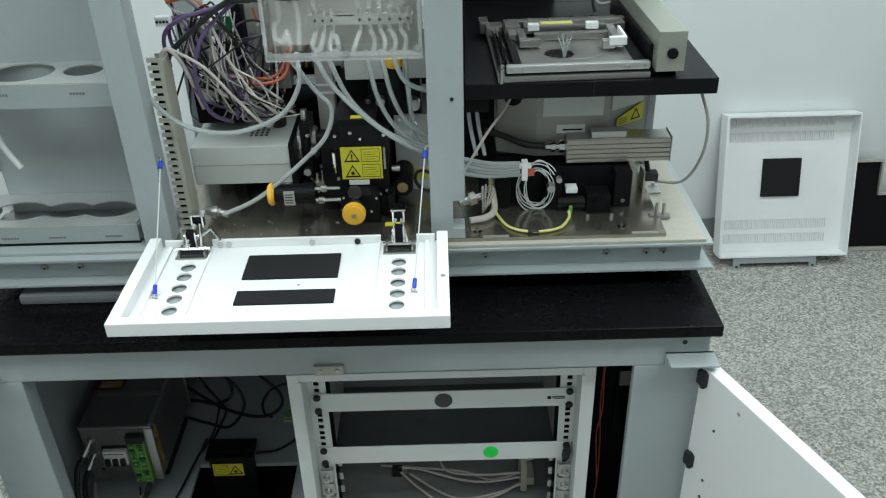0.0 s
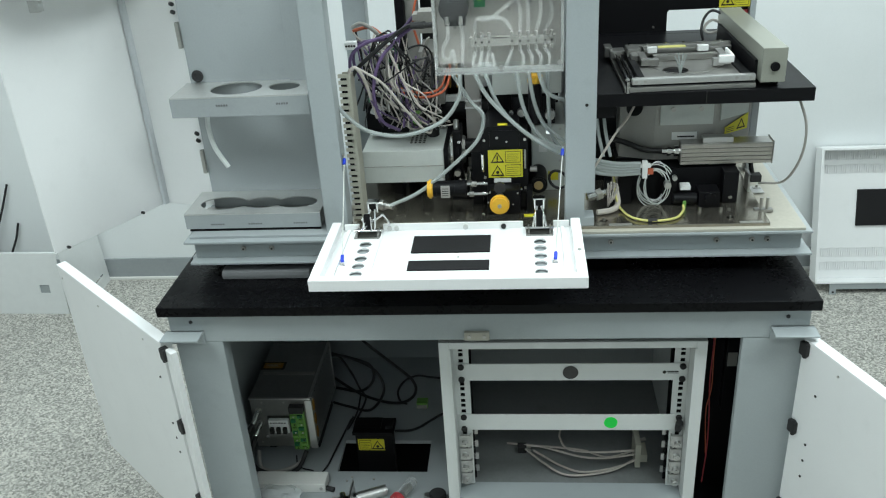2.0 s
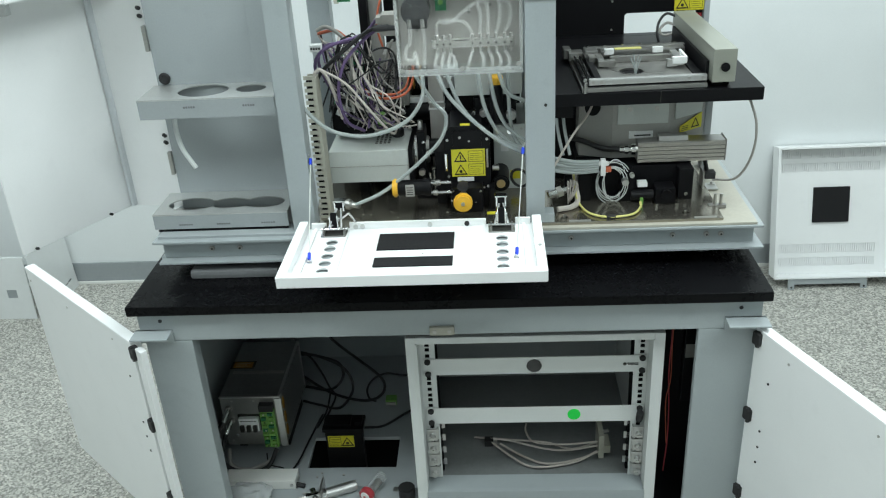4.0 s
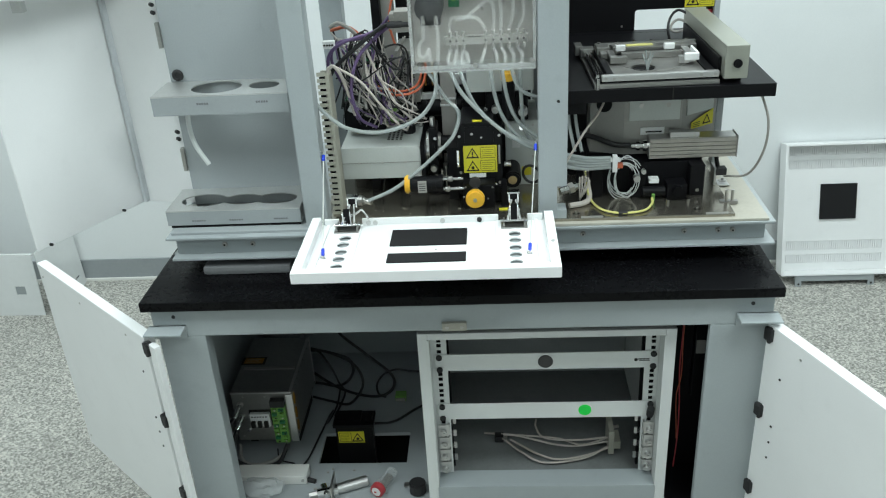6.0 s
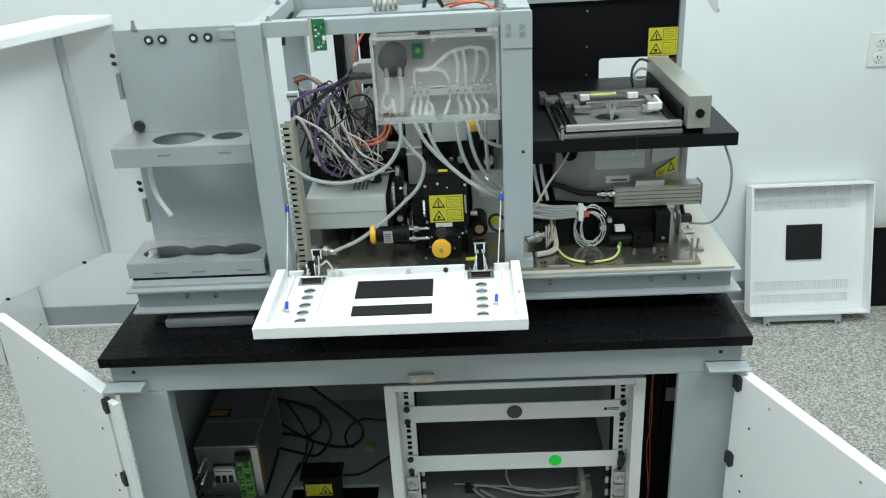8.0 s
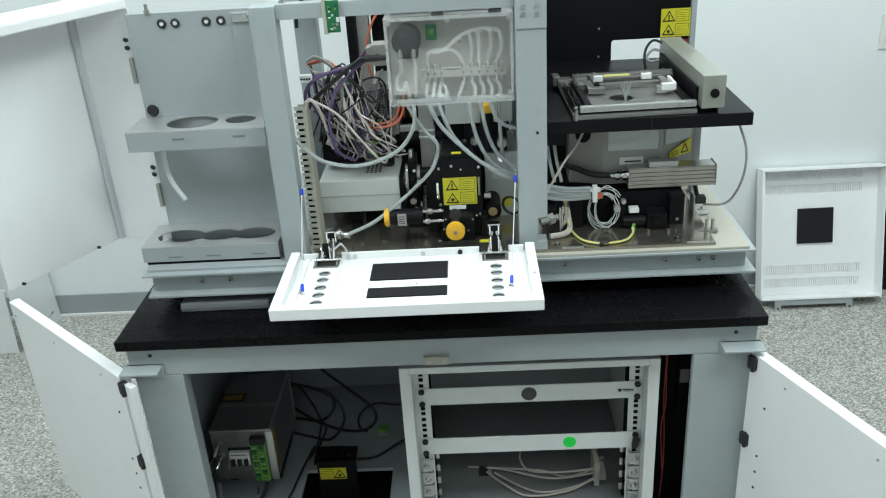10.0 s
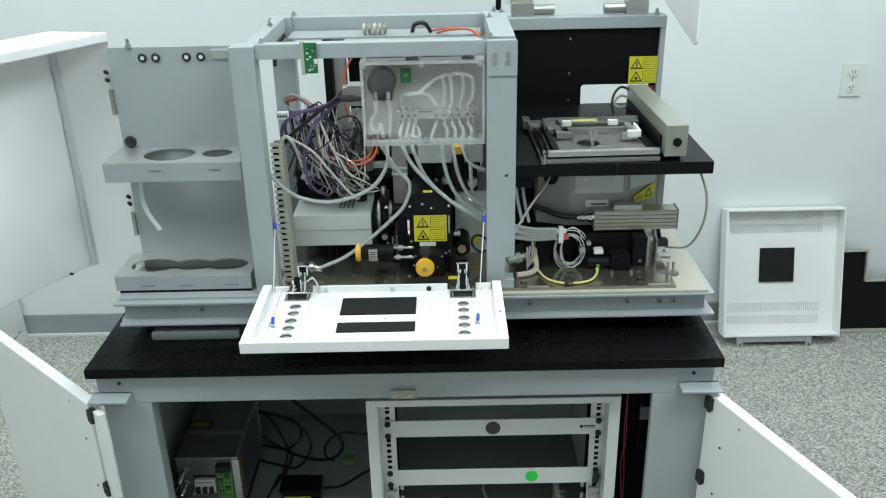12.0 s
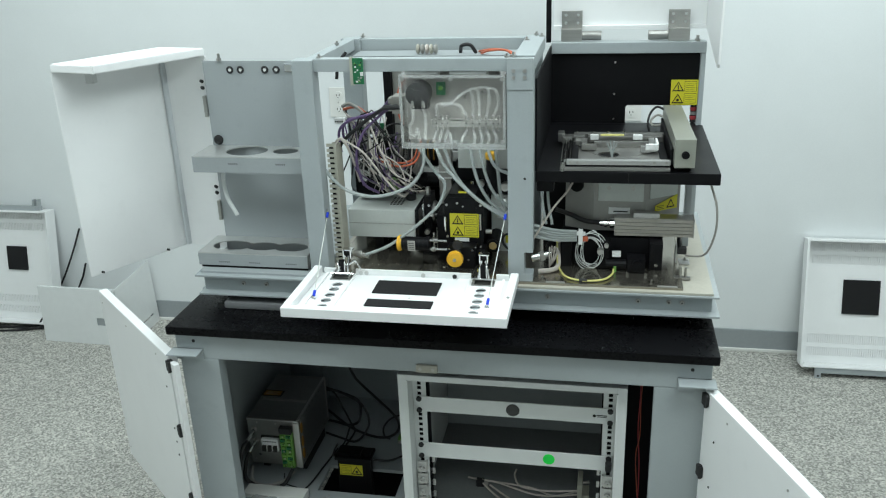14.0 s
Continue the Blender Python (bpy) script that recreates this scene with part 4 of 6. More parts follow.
part("fine_screw", R(((0.15, 0.29, 1.09), (0.15, 0.275, 1.09), 0.0045), seg=10), CHROME, blk)
part("fine_screw", R(((0.225, 0.29, 1.045), (0.225, 0.28, 1.045), 0.006), seg=10), CHROME, blk)

tubeob = thing("telescope_tube", "long black optical tube across the back", "optical tube")
part("tube", R(((-0.13, 0.40, 1.06), (0.10, 0.40, 1.06), 0.021), seg=24, bevel=0.002), BLACK, tubeob)
part("collar", R(((-0.01, 0.40, 1.06), (0.02, 0.40, 1.06), 0.024), seg=24, bevel=0.002), BLACK, tubeob)
part("stand", B(((-0.07, 0.4, 0.9015), (-0.05, 0.42, 1.045))), BLACK, tubeob)
part("slide", B(((-0.05, 0.388, 1.0815), (0.06, 0.405, 1.094)), bevel=0.001), PAPER, tubeob)

column = thing("support_column", "pale grey upright column tied round with cable ties", "column")
part("shaft", B(((0.052, 0.355, 0.9015), (0.084, 0.385, 1.24)), bevel=0.003), FROST, column)
for z in (1.075, 1.09):
    part("cable_tie", B(((0.0505, 0.3535, z), (0.0855, 0.3865, z + 0.004)), bevel=0.0005), PAPER, column)

pmt = thing("laser_module", "pale grey laser module box with small labels", "instrument box")
part("housing", B(((0.19, 0.31, 0.9015), (0.262, 0.46, 1.05)), bevel=0.003), LIGHTGREY, pmt)
part("label", B(((0.205, 0.3088, 0.99), (0.222, 0.31, 1.02))), PAPER, pmt)
part("hazard_label", B(((0.225, 0.3088, 0.925), (0.246, 0.31, 0.945))), YELLOW, pmt)
for x, z in ((0.2, 1.04), (0.25, 1.04), (0.25, 0.97)):
    part("screw", R(((x, 0.3085, z), (x, 0.3105, z), 0.003), seg=8), STEEL, pmt)
bm = R(((0.203, 0.235, 0.945), (0.203, 0.31, 0.945), 0.0185), seg=24, bevel=0.003)
k = part("black_knob", bm, BLACK, pmt)
part("knob_face", R(((0.203, 0.2335, 0.945), (0.203, 0.236, 0.945), 0.0095), seg=18), BRASS, k)
bm = ring(bmesh.new(), (0.243, 0.24, 0.955), (0.5, 1, 0.1), 0.02, 0.003)
part("cable_loop", bm, BLACKCABLE, pmt)
part("floor_tag", B(((0.172, 0.176, 0.9018), (0.2, 0.188, 0.9026))), YELLOW, pmt)

rearbox = thing("control_box", "light grey metal control box behind the fluidics panel", "instrument box")
part("housing", B(((0.112, 0.30, 1.12), (0.252, 0.44, 1.205)), bevel=0.002), LIGHTGREY, rearbox)
part("bracket", B(((0.115, 0.425, 1.07), (0.25, 0.44, 1.12))), BLACK, rearbox)

stack = thing("circuit_stack", "black upright card frame with grey power supply", "electronics")
part("card_frame", B(((-0.09, 0.40, 0.9015), (-0.072, 0.46, TOP - 0.034)), bevel=0.001), BLACK, stack)
part("grey_upright", B(((-0.070, 0.415, 0.9015), (-0.045, 0.45, TOP - 0.034)), bevel=0.001), WARMGREY, stack)
part("supply_case", B(((-0.042, 0.36, 1.085), (0.008, 0.47, 1.20)), bevel=0.002), WARMGREY, stack)
bm = bmesh.new()
for i in range(8):
    for j in range(6):
        rod(bm, (-0.036 + 0.0065 * j, 0.3592, 1.135 + 0.006 * i), (-0.036 + 0.0065 * j, 0.3602, 1.135 + 0.006 * i), 0.0017, 6)
tagged(part("perforation", bm, INK, stack), kind="stuff")
for k in range(7):
    part("heat_fin", B(((0.012 + 0.005 * k, 0.39, 1.112), (0.0145 + 0.005 * k, 0.43, 1.16)), bevel=0.0005), STICKER if k % 3 == 1 else BLACK, stack)
part("back_board", B(((-0.044, 0.4705, 1.0), (0.05, 0.475, 1.33))), BLACKSHEET, stack)
part("heat_block", B(((0.0085, 0.4305, 1.10), (0.05, 0.46, 1.205)), bevel=0.002), BLACK, stack)
part("card", B(((-0.118, 0.42, 1.12), (-0.092, 0.425, 1.20))), GREENPCB, stack)
part("card", B(((-0.15, 0.44, 1.06), (-0.12, 0.445, 1.14))), GREENPCB, stack)
part("connector_block", B(((-0.02, 0.20, 1.275), (0.008, 0.24, 1.315)), ((-0.03, 0.205, 1.28), (-0.02, 0.235, 1.292)), ((-0.03, 0.205, 1.297), (-0.02, 0.235, 1.31)), bevel=0.0015), GREYCABLE, stack, "grey multi-pin connector")

# added black backing that stands for the darkness behind the mounts
part("rear_shade_sheet", B(((-0.04, 0.472, 0.9015), (0.253, 0.476, 1.125))), BLACKSHEET, stack)

pcb = thing("circuit_board", "small green circuit board hanging from the frame bar", "circuit board")
part("board", B(((-0.088, 0.138, 1.355), (-0.064, 0.1405, 1.412)), bevel=0.0004), GREENPCB, pcb)
part("carrier", B(((-0.095, 0.14, 1.352), (-0.086, 0.1445, 1.414))), DUCT, pcb)
rnd = random.Random(21)
for k in range(14):
    x, z = -0.0865 + 0.0185 * rnd.random(), 1.357 + 0.05 * rnd.random()
    part("chip", B(((x, 0.1362, z), (x + 0.002 + 0.003 * rnd.random(), 0.138, z + 0.0015 + 0.003 * rnd.random()))), (PAPER, INK, GREYCABLE, LIMEPLUG)[k % 4], pcb)
part("relay", B(((-0.07, 0.133, 1.374), (-0.0645, 0.138, 1.382)), bevel=0.0006), PAPER, pcb)


# ---- fluidics box ----
fb = thing("fluidics_box", "clear acrylic fluidics box with white tubing inside", "fluidics box")
FX0, FX1, FZ0, FZ1, FY0, FY1 = 0.014, 0.249, 1.213, 1.374, 0.138, 0.205
for a, b in (((FX0, FY0, FZ0), (FX1, FY0 + 0.003, FZ1)), ((FX0, FY0 + 0.0035, FZ0), (FX0 + 0.003, FY1, FZ1 - 0.0035)), ((FX1 - 0.003, FY0 + 0.0035, FZ0), (FX1, FY1, FZ1 - 0.0035)), ((FX0 + 0.0035, FY0 + 0.0035, FZ0), (FX1 - 0.0035, FY1, FZ0 + 0.003)), ((FX0, FY0 + 0.0035, FZ1 - 0.003), (FX1, FY1, FZ1))):
    o = part("acrylic_panel", B((a, b)), ACRYLIC, fb, "clear acrylic panel")
    o.visible_shadow = False
part("back_panel", B(((FX0, FY1, FZ0), (FX1, FY1 + 0.004, FZ1))), FROST, fb)
part("pump_head", R(((0.052, 0.15, 1.329), (0.052, 0.19, 1.329), 0.027), seg=28, bevel=0.003), SMOKED, fb, "smoked round pump head")
bm = R(((0.052, 0.144, 1.329), (0.052, 0.151, 1.329), 0.012), seg=18)
for k in range(3):
    a = 2 * math.pi * k / 3 + 0.4
    rod(bm, (0.052 + 0.016 * math.cos(a), 0.146, 1.329 + 0.016 * math.sin(a)), (0.052 + 0.016 * math.cos(a), 0.152, 1.329 + 0.016 * math.sin(a)), 0.006, 12)
part("pump_rotor", bm, SMOKED, fb)
part("pump_foot", B(((0.034, 0.16, 1.295), (0.072, 0.19, 1.312)), bevel=0.002), SMOKED, fb)
part("fitting", R(((0.04, 0.152, 1.30), (0.04, 0.152, 1.315), 0.004), ((0.064, 0.152, 1.30), (0.064, 0.152, 1.315), 0.004), seg=10), MANIFOLD, fb)
part("small_board", B(((0.087, 0.19, 1.321), (0.108, 0.193, 1.35)), bevel=0.0004), GREENPCB, fb)
part("button", R(((0.0975, 0.186, 1.337), (0.0975, 0.19, 1.337), 0.005), seg=14), LIMEPLUG, fb)
strip = part("manifold", B(((0.077, 0.178, 1.252), (0.235, 0.19, 1.268)), bevel=0.001), MANIFOLD, fb, "translucent white valve manifold")
for i, x in enumerate((0.088, 0.1, 0.113, 0.155, 0.17, 0.185, 0.2, 0.216, 0.228)):
    part("port", R(((x, 0.18, 1.266), (x, 0.18, 1.277), 0.0032), ((x, 0.18, 1.243), (x, 0.18, 1.252), 0.0032), seg=8), MANIFOLD, strip)
    part("port_screw", R(((x, 0.1755, 1.26), (x, 0.178, 1.26), 0.0022), seg=8), INK, strip)
part("manifold_slot", B(((0.12, 0.1772, 1.266), (0.147, 0.178, 1.2675))), INK, strip)
inner = [
    [(0.17, 0.18, 1.277), (0.172, 0.175, 1.31), (0.165, 0.17, 1.335), (0.145, 0.17, 1.325), (0.12, 0.172, 1.305), (0.1, 0.175, 1.30)],
    [(0.185, 0.18, 1.277), (0.186, 0.172, 1.31), (0.182, 0.168, 1.338), (0.165, 0.168, 1.338)],
    [(0.2, 0.18, 1.277), (0.208, 0.172, 1.31), (0.205, 0.168, 1.34), (0.185, 0.168, 1.343)],
    [(0.216, 0.18, 1.277), (0.228, 0.172, 1.305), (0.224, 0.168, 1.335), (0.205, 0.168, 1.342)],
    [(0.088, 0.18, 1.277), (0.09, 0.172, 1.30), (0.105, 0.17, 1.306), (0.14, 0.172, 1.302), (0.155, 0.178, 1.28)],
    [(0.088, 0.18, 1.243), (0.082, 0.165, 1.225), (0.094, 0.16, 1.222), (0.1, 0.178, 1.243)],
    [(0.113, 0.18, 1.243), (0.108, 0.165, 1.222), (0.122, 0.16, 1.222), (0.118, 0.172, 1.24)],
    [(0.155, 0.18, 1.243), (0.148, 0.165, 1.228), (0.143, 0.16, 1.215)],
    [(0.17, 0.18, 1.243), (0.176, 0.165, 1.232), (0.174, 0.16, 1.215)],
    [(0.185, 0.18, 1.243), (0.192, 0.165, 1.232), (0.19, 0.16, 1.215)],
    [(0.2, 0.18, 1.243), (0.208, 0.165, 1.232), (0.205, 0.16, 1.215)],
    [(0.216, 0.18, 1.243), (0.224, 0.165, 1.232), (0.222, 0.16, 1.215)],
    [(0.04, 0.152, 1.30), (0.038, 0.16, 1.27), (0.03, 0.165, 1.26), (0.028, 0.165, 1.24), (0.04, 0.165, 1.235), (0.046, 0.165, 1.25), (0.05, 0.165, 1.22)],
    [(0.064, 0.152, 1.30), (0.066, 0.16, 1.27), (0.062, 0.165, 1.22)],
]
for p in inner:
    part("inner_tube", T(p, 0.0038), INNERTUBE, fb, smooth=True)
# milky bottom ledge, plus edge highlights painted as pale strips on the other sides
for a, b in (((FX0, FY0 - 0.0012, FZ0 - 0.002), (FX1, FY0 - 0.0002, FZ0 + 0.011)), ((FX0, FY0 - 0.0012, FZ1 - 0.006), (FX1, FY0 - 0.0002, FZ1 + 0.001)), ((FX0, FY0 - 0.0012, FZ0 + 0.011), (FX0 + 0.006, FY0 - 0.0002, FZ1 - 0.006)), ((FX1 - 0.006, FY0 - 0.0012, FZ0 + 0.011), (FX1, FY0 - 0.0002, FZ1 - 0.006))):
    part("rim_glare_strip", B((a, b)), RIM, fb)
part("black_clip", B(((0.1, 0.175, FZ1 + 0.0005), (0.123, FY1 + 0.004, FZ1 + 0.024)), bevel=0.001), RUBBER, fb)
part("black_clip", B(((0.207, 0.175, FZ1 + 0.0005), (0.23, FY1 + 0.004, FZ1 + 0.024)), bevel=0.001), RUBBER, fb)
# white strips imitate the glare on the acrylic top edge
part("top_glare", B(((FX0 + 0.012, 0.15, FZ1 + 0.0003), (0.098, 0.2, FZ1 + 0.005)), ((0.125, 0.15, FZ1 + 0.0003), (0.205, 0.2, FZ1 + 0.005)), bevel=0.001), PAPER, fb, "white strip of painted glare along the box top")
for x in (0.05, 0.15, 0.19):
    part("glue_drop", R(((x, 0.196, 1.30 + 0.3 * (x - 0.1)), (x, 0.204, 1.30 + 0.3 * (x - 0.1)), 0.0035), seg=10), MANIFOLD, fb)
for x, z in ((0.022, 1.222), (0.135, 1.222), (0.241, 1.228), (0.022, 1.366), (0.13, 1.366), (0.241, 1.366)):
    part("corner_screw", R(((x, FY0 - 0.003, z), (x, FY0 - 0.0002, z), 0.0045), seg=12), ALU, fb)
part("side_fitting", R(((-0.004, 0.17, 1.297), (0.014, 0.17, 1.297), 0.005), ((-0.03, 0.17, 1.297), (-0.004, 0.17, 1.297), 0.006), seg=12), RUBBER, fb)

# ---- sample deck and black housing ----
deck = thing("sample_deck", "thick matt black sample deck plate", "deck")
part("plate", B(((0.31, 0.178, 1.126), (0.712, HB - 0.0135, 1.152)), ((0.312, HB - 0.02, 1.128), (0.6945, HB + 0.008, 1.1524)), bevel=0.002), BLACK, deck)
part("joint", B(((0.515, 0.1765, 1.127), (0.5165, 0.179, 1.151))), INK, deck)
part("bracket", B(((0.312, 0.19, 1.10), (0.35, 0.28, 1.126)), bevel=0.002), BLACK, deck)
part("support", B(((0.66, 0.40, 0.897), (0.675, 0.43, 1.126)), bevel=0.002), GREY2, deck)
part("support", B(((0.315, 0.36, 0.9015), (0.371, 0.375, 1.126)), bevel=0.002), BLACK, deck)
hood = thing("rear_housing", "black sheet metal housing panel with a cut-out and grey trim", "housing")
bm = bmesh.new()
holed(bm, [(0.312, 1.1525), (0.511, 1.1525), (0.511, 1.196), (0.516, 1.201), (0.6955, 1.201), (0.6955, 1.342), (0.312, 1.342)], [], 0.006, pose(0, HB + 0.002, 0, 90))
part("back_sheet", bm, BLACKSHEET, hood)
part("side_sheet", B(((0.309, 0.176, 1.1525), (0.313, HB + 0.0018, 1.36))), BLACKSHEET, hood)
part("top_trim", B(((0.312, HB - 0.012, 1.34), (0.709, HB + 0.03, 1.368)), bevel=0.002), GREY, hood)
part("side_trim", B(((0.696, HB - 0.008, 0.89), (0.709, HB + 0.03, 1.34)), bevel=0.002), GREY, hood)
warning_label(hood, pose(0.626, HB - 0.0045, 1.204), 0.069, 0.066)
for x, z in ((0.48, 1.316), (0.48, 1.232), (0.48, 1.165)):
    part("screw", R(((x, HB - 0.0065, z), (x, HB - 0.003, z), 0.0026), seg=8), STEEL, hood)
part("cable_gland", R(((0.688, HB + 0.012, 1.1525), (0.688, HB + 0.012, 1.201), 0.0075), seg=14, bevel=0.001), RUBBER, hood)
part("red_connector", R(((0.688, HB + 0.012, 1.162), (0.688, HB + 0.012, 1.172), 0.009), ((0.688, HB + 0.012, 1.186), (0.688, HB + 0.012, 1.195), 0.009), seg=14, bevel=0.001), RED, hood, "dark red connector bands")
part("connector_ring", R(((0.688, HB + 0.012, 1.174), (0.688, HB + 0.012, 1.184), 0.0085), seg=14, bevel=0.001), ALU, hood)
lid = thing("housing_lid", "white folded lid standing open on two steel hinges", "lid")
part("lid_sheet", B(((0.314, HB + 0.055, 1.405), (0.7095, HB + 0.061, 1.80)), bevel=0.001), WHITE, lid)
bm = bmesh.new()
holed(bm, [(0.385, 1.352), (0.392, 1.343), (0.402, 1.342), (HB + 0.055, 1.397), (HB + 0.061, 1.405), (HB + 0.061, 1.80), (0.385, 1.80)], [], 0.005, Matrix(((0, 0, 1, 0.7155), (1, 0, 0, 0), (0, 1, 0, 0), (0, 0, 0, 1))))
part("lid_flange", bm, WHITE, lid)
part("lid_edge", B(((0.314, HB + 0.042, 1.395), (0.7095, HB + 0.061, 1.405)), bevel=0.001), WHITE, lid)
for x, s in ((0.3635, 1), (0.6395, -1)):
    h = part("lid_hinge", B(((x - 0.027, HB + 0.034, 1.3945), (x + 0.027, HB + 0.0415, 1.445)), ((x - 0.027, HB + 0.006, 1.3685), (x + 0.027, HB + 0.034, 1.40)), bevel=0.0015), STEEL, lid, "brushed steel hinge leaf")
    part("knuckle", R(((x + s * 0.027, HB + 0.024, 1.382), (x + s * 0.078, HB + 0.024, 1.382), 0.0125), seg=20, bevel=0.001), STAGEMETAL, h)
    for dx in (-0.016, 0.016):
        for dz in (0.014, 0.034):
            part("screw", R(((x + dx, HB + 0.031, 1.40 + dz), (x + dx, HB + 0.0342, 1.40 + dz), 0.004), seg=8), CHROME, h)
solo("gas_strut", B(((0.298, HB - 0.006, 1.3685), (0.311, HB + 0.006, 1.80)), bevel=0.001), BLACK, "upright black square bar beside the open lid", "bar")
solo("stud_screw", R(((0.686, HB + 0.002, 1.3682), (0.686, HB + 0.002, 1.383), 0.004), ((0.686, HB + 0.002, 1.3682), (0.686, HB + 0.002, 1.374), 0.007), seg=10), STEEL, "small steel stud on the grey trim", "screw")

# ---- motorised stage ----
stage = thing("motor_stage", "aluminium motorised sample stage with a grey drive beam", "stage")
SZ = 1.1525
part("base_plate", B(((0.364, 0.183, SZ), (0.605, 0.45, SZ + 0.009)), bevel=0.0015), STAGEMETAL, stage)
part("gap_strip", B(((0.376, 0.19, SZ + 0.009), (0.603, 0.40, SZ + 0.0125))), BLACK, stage)
part("front_rail", B(((0.378, 0.188, SZ + 0.0125), (0.605, 0.201, SZ + 0.0245)), bevel=0.003), ALU, stage, "bright front rail with rounded ends")
part("side_rail", R(((0.372, 0.205, SZ + 0.018), (0.372, 0.43, SZ + 0.018), 0.0045), ((0.383, 0.205, SZ + 0.018), (0.383, 0.42, SZ + 0.018), 0.0045), seg=14), CHROME, stage, "polished guide rods")
part("rail_block", B(((0.362, 0.39, SZ + 0.009), (0.392, 0.42, SZ + 0.026)), ((0.352, 0.405, SZ + 0.009), (0.368, 0.44, SZ + 0.03)), bevel=0.002), STAGEMETAL, stage)
part("dark_rail", B(((0.391, 0.201, SZ + 0.0125), (0.404, 0.40, SZ + 0.023)), bevel=0.0015), BLACK, stage)
part("dark_rail", B(((0.585, 0.201, SZ + 0.0125), (0.602, 0.40, SZ + 0.021)), bevel=0.0015), BLACK, stage)
part("corner_block", B(((0.392, 0.352, SZ + 0.02), (0.418, 0.379, SZ + 0.038)), ((0.396, 0.325, SZ + 0.02), (0.41, 0.352, SZ + 0.032)), bevel=0.002), STAGEMETAL, stage)
for k in range(6):
    part("cap_screw", R(((0.40 + 0.037 * k, 0.388, SZ + 0.0365), (0.40 + 0.037 * k, 0.388, SZ + 0.0405), 0.0035), seg=10), CHROME, stage)
part("bridge_plate", B(((0.392, 0.38, SZ + 0.0125), (0.605, 0.396, SZ + 0.037)), bevel=0.0015), STAGEMETAL, stage)
bm = bmesh.new()
holed(bm, rect(0.404, 0.207, 0.585, 0.38), [disc_loop(0.472, 0.262, 0.024, 32)], 0.004, pose(0, 0, SZ + 0.017))
part("stage_plate", bm, STAGEMETAL, stage, "satin plate with a round opening")
# black disc stands for the darkness down inside the round hole
part("opening", R(((0.472, 0.262, SZ + 0.0122), (0.472, 0.262, SZ + 0.0128), 0.034), seg=28), BLACKSHEET, stage)
bm = ring(bmesh.new(), (0.494, 0.29, SZ + 0.0208), (0, 0, 1), 0.066, 0.0004, 48)
part("machined_ring", bm, STAGEMETAL, stage)
part("rear_bridge", B(((0.425, 0.355, SZ + 0.022), (0.60, 0.3795, SZ + 0.036)), ((0.44, 0.33, SZ + 0.0175), (0.575, 0.344, SZ + 0.029)), bevel=0.0015), STAGEMETAL, stage)
part("yellow_tag", B(((0.455, 0.359, SZ + 0.0362), (0.51, 0.375, SZ + 0.0372))), YELLOWCABLE, stage)
part("clamp_arm", B(((0.41, 0.30, SZ + 0.022), (0.424, 0.352, SZ + 0.033)), ((0.41, 0.29, SZ + 0.020), (0.445, 0.305, SZ + 0.032)), bevel=0.0015), STAGEMETAL, stage)
part("clamp_arm", B(((0.566, 0.27, SZ + 0.022), (0.58, 0.354, SZ + 0.033)), ((0.545, 0.27, SZ + 0.020), (0.566, 0.284, SZ + 0.034)), bevel=0.0015), ALU, stage)
for a, b in (((0.43, 0.344, SZ + 0.030), (0.45, 0.3548, SZ + 0.042)), ((0.53, 0.344, SZ + 0.030), (0.552, 0.3548, SZ + 0.042)), ((0.555, 0.266, SZ + 0.026), (0.584, 0.276, SZ + 0.04)), ((0.58, 0.276, SZ + 0.03), (0.585, 0.33, SZ + 0.04))):
    part("white_stop", B((a, b), bevel=0.002), PAPER, stage, "white plastic stop block")
beamp = part("drive_beam", B(((0.6115, 0.18, SZ + 0.01), (0.656, 0.53, SZ + 0.074)), bevel=0.002), OLIVE, stage, "light grey drive housing")
# foot blackened and black filler added for the shade under the beam
part("beam_foot", B(((0.6155, 0.2, SZ), (0.65, 0.52, SZ + 0.01))), BLACK, stage)
part("beam_gap_shade", B(((0.6056, 0.206, SZ + 0.01), (0.611, 0.505, SZ + 0.046))), BLACK, stage)
bm = R(((0.6345, 0.173, SZ + 0.04), (0.6345, 0.181, SZ + 0.04), 0.0085), seg=20, bevel=0.002)
part("end_knob", bm, BLACK, beamp)
for x, y in ((0.386, 0.1865), (0.402, 0.1865), (0.57, 0.1865), (0.596, 0.1865)):
    part("screw", R(((x, y, SZ + 0.019), (x, y + 0.002, SZ + 0.019), 0.0032), seg=8), STEEL, stage)
bm = R(((0.37, 0.182, SZ + 0.0), (0.37, 0.182, SZ + 0.022), 0.004), seg=10)
part("corner_pin", bm, CHROME, stage)
stage.matrix_world = pose(0.49, 0.185, 0, 0, 0, 1.5) @ Matrix.Translation((-0.49, -0.185, 0))
bm = bmesh.new()
for dx, dy, h in ((-0.012, 0.0, 0.038), (-0.005, 0.004, 0.044), (0.004, 0.0, 0.043), (0.011, 0.005, 0.038)):
    tube(bm, [(0.478, 0.256, SZ + 0.005), (0.478 + dx * 0.3, 0.256, SZ + 0.026), (0.478 + dx, 0.256 + dy, SZ + 0.008 + h)], 0.0014, 6)
solo("nozzle_tubes", bm, TUBING, "bunch of thin milky tubes rising through the stage opening", "tubes", smooth=True)
solo("stage_cable", T([(0.61, 0.512, 1.216), (0.588, 0.53, 1.222), (0.572, 0.53, 1.206), (0.566, 0.52, 1.182), (0.57, 0.515, 1.162)], 0.003), BLACKCABLE, "black cable looped behind the stage", "cable", smooth=True)
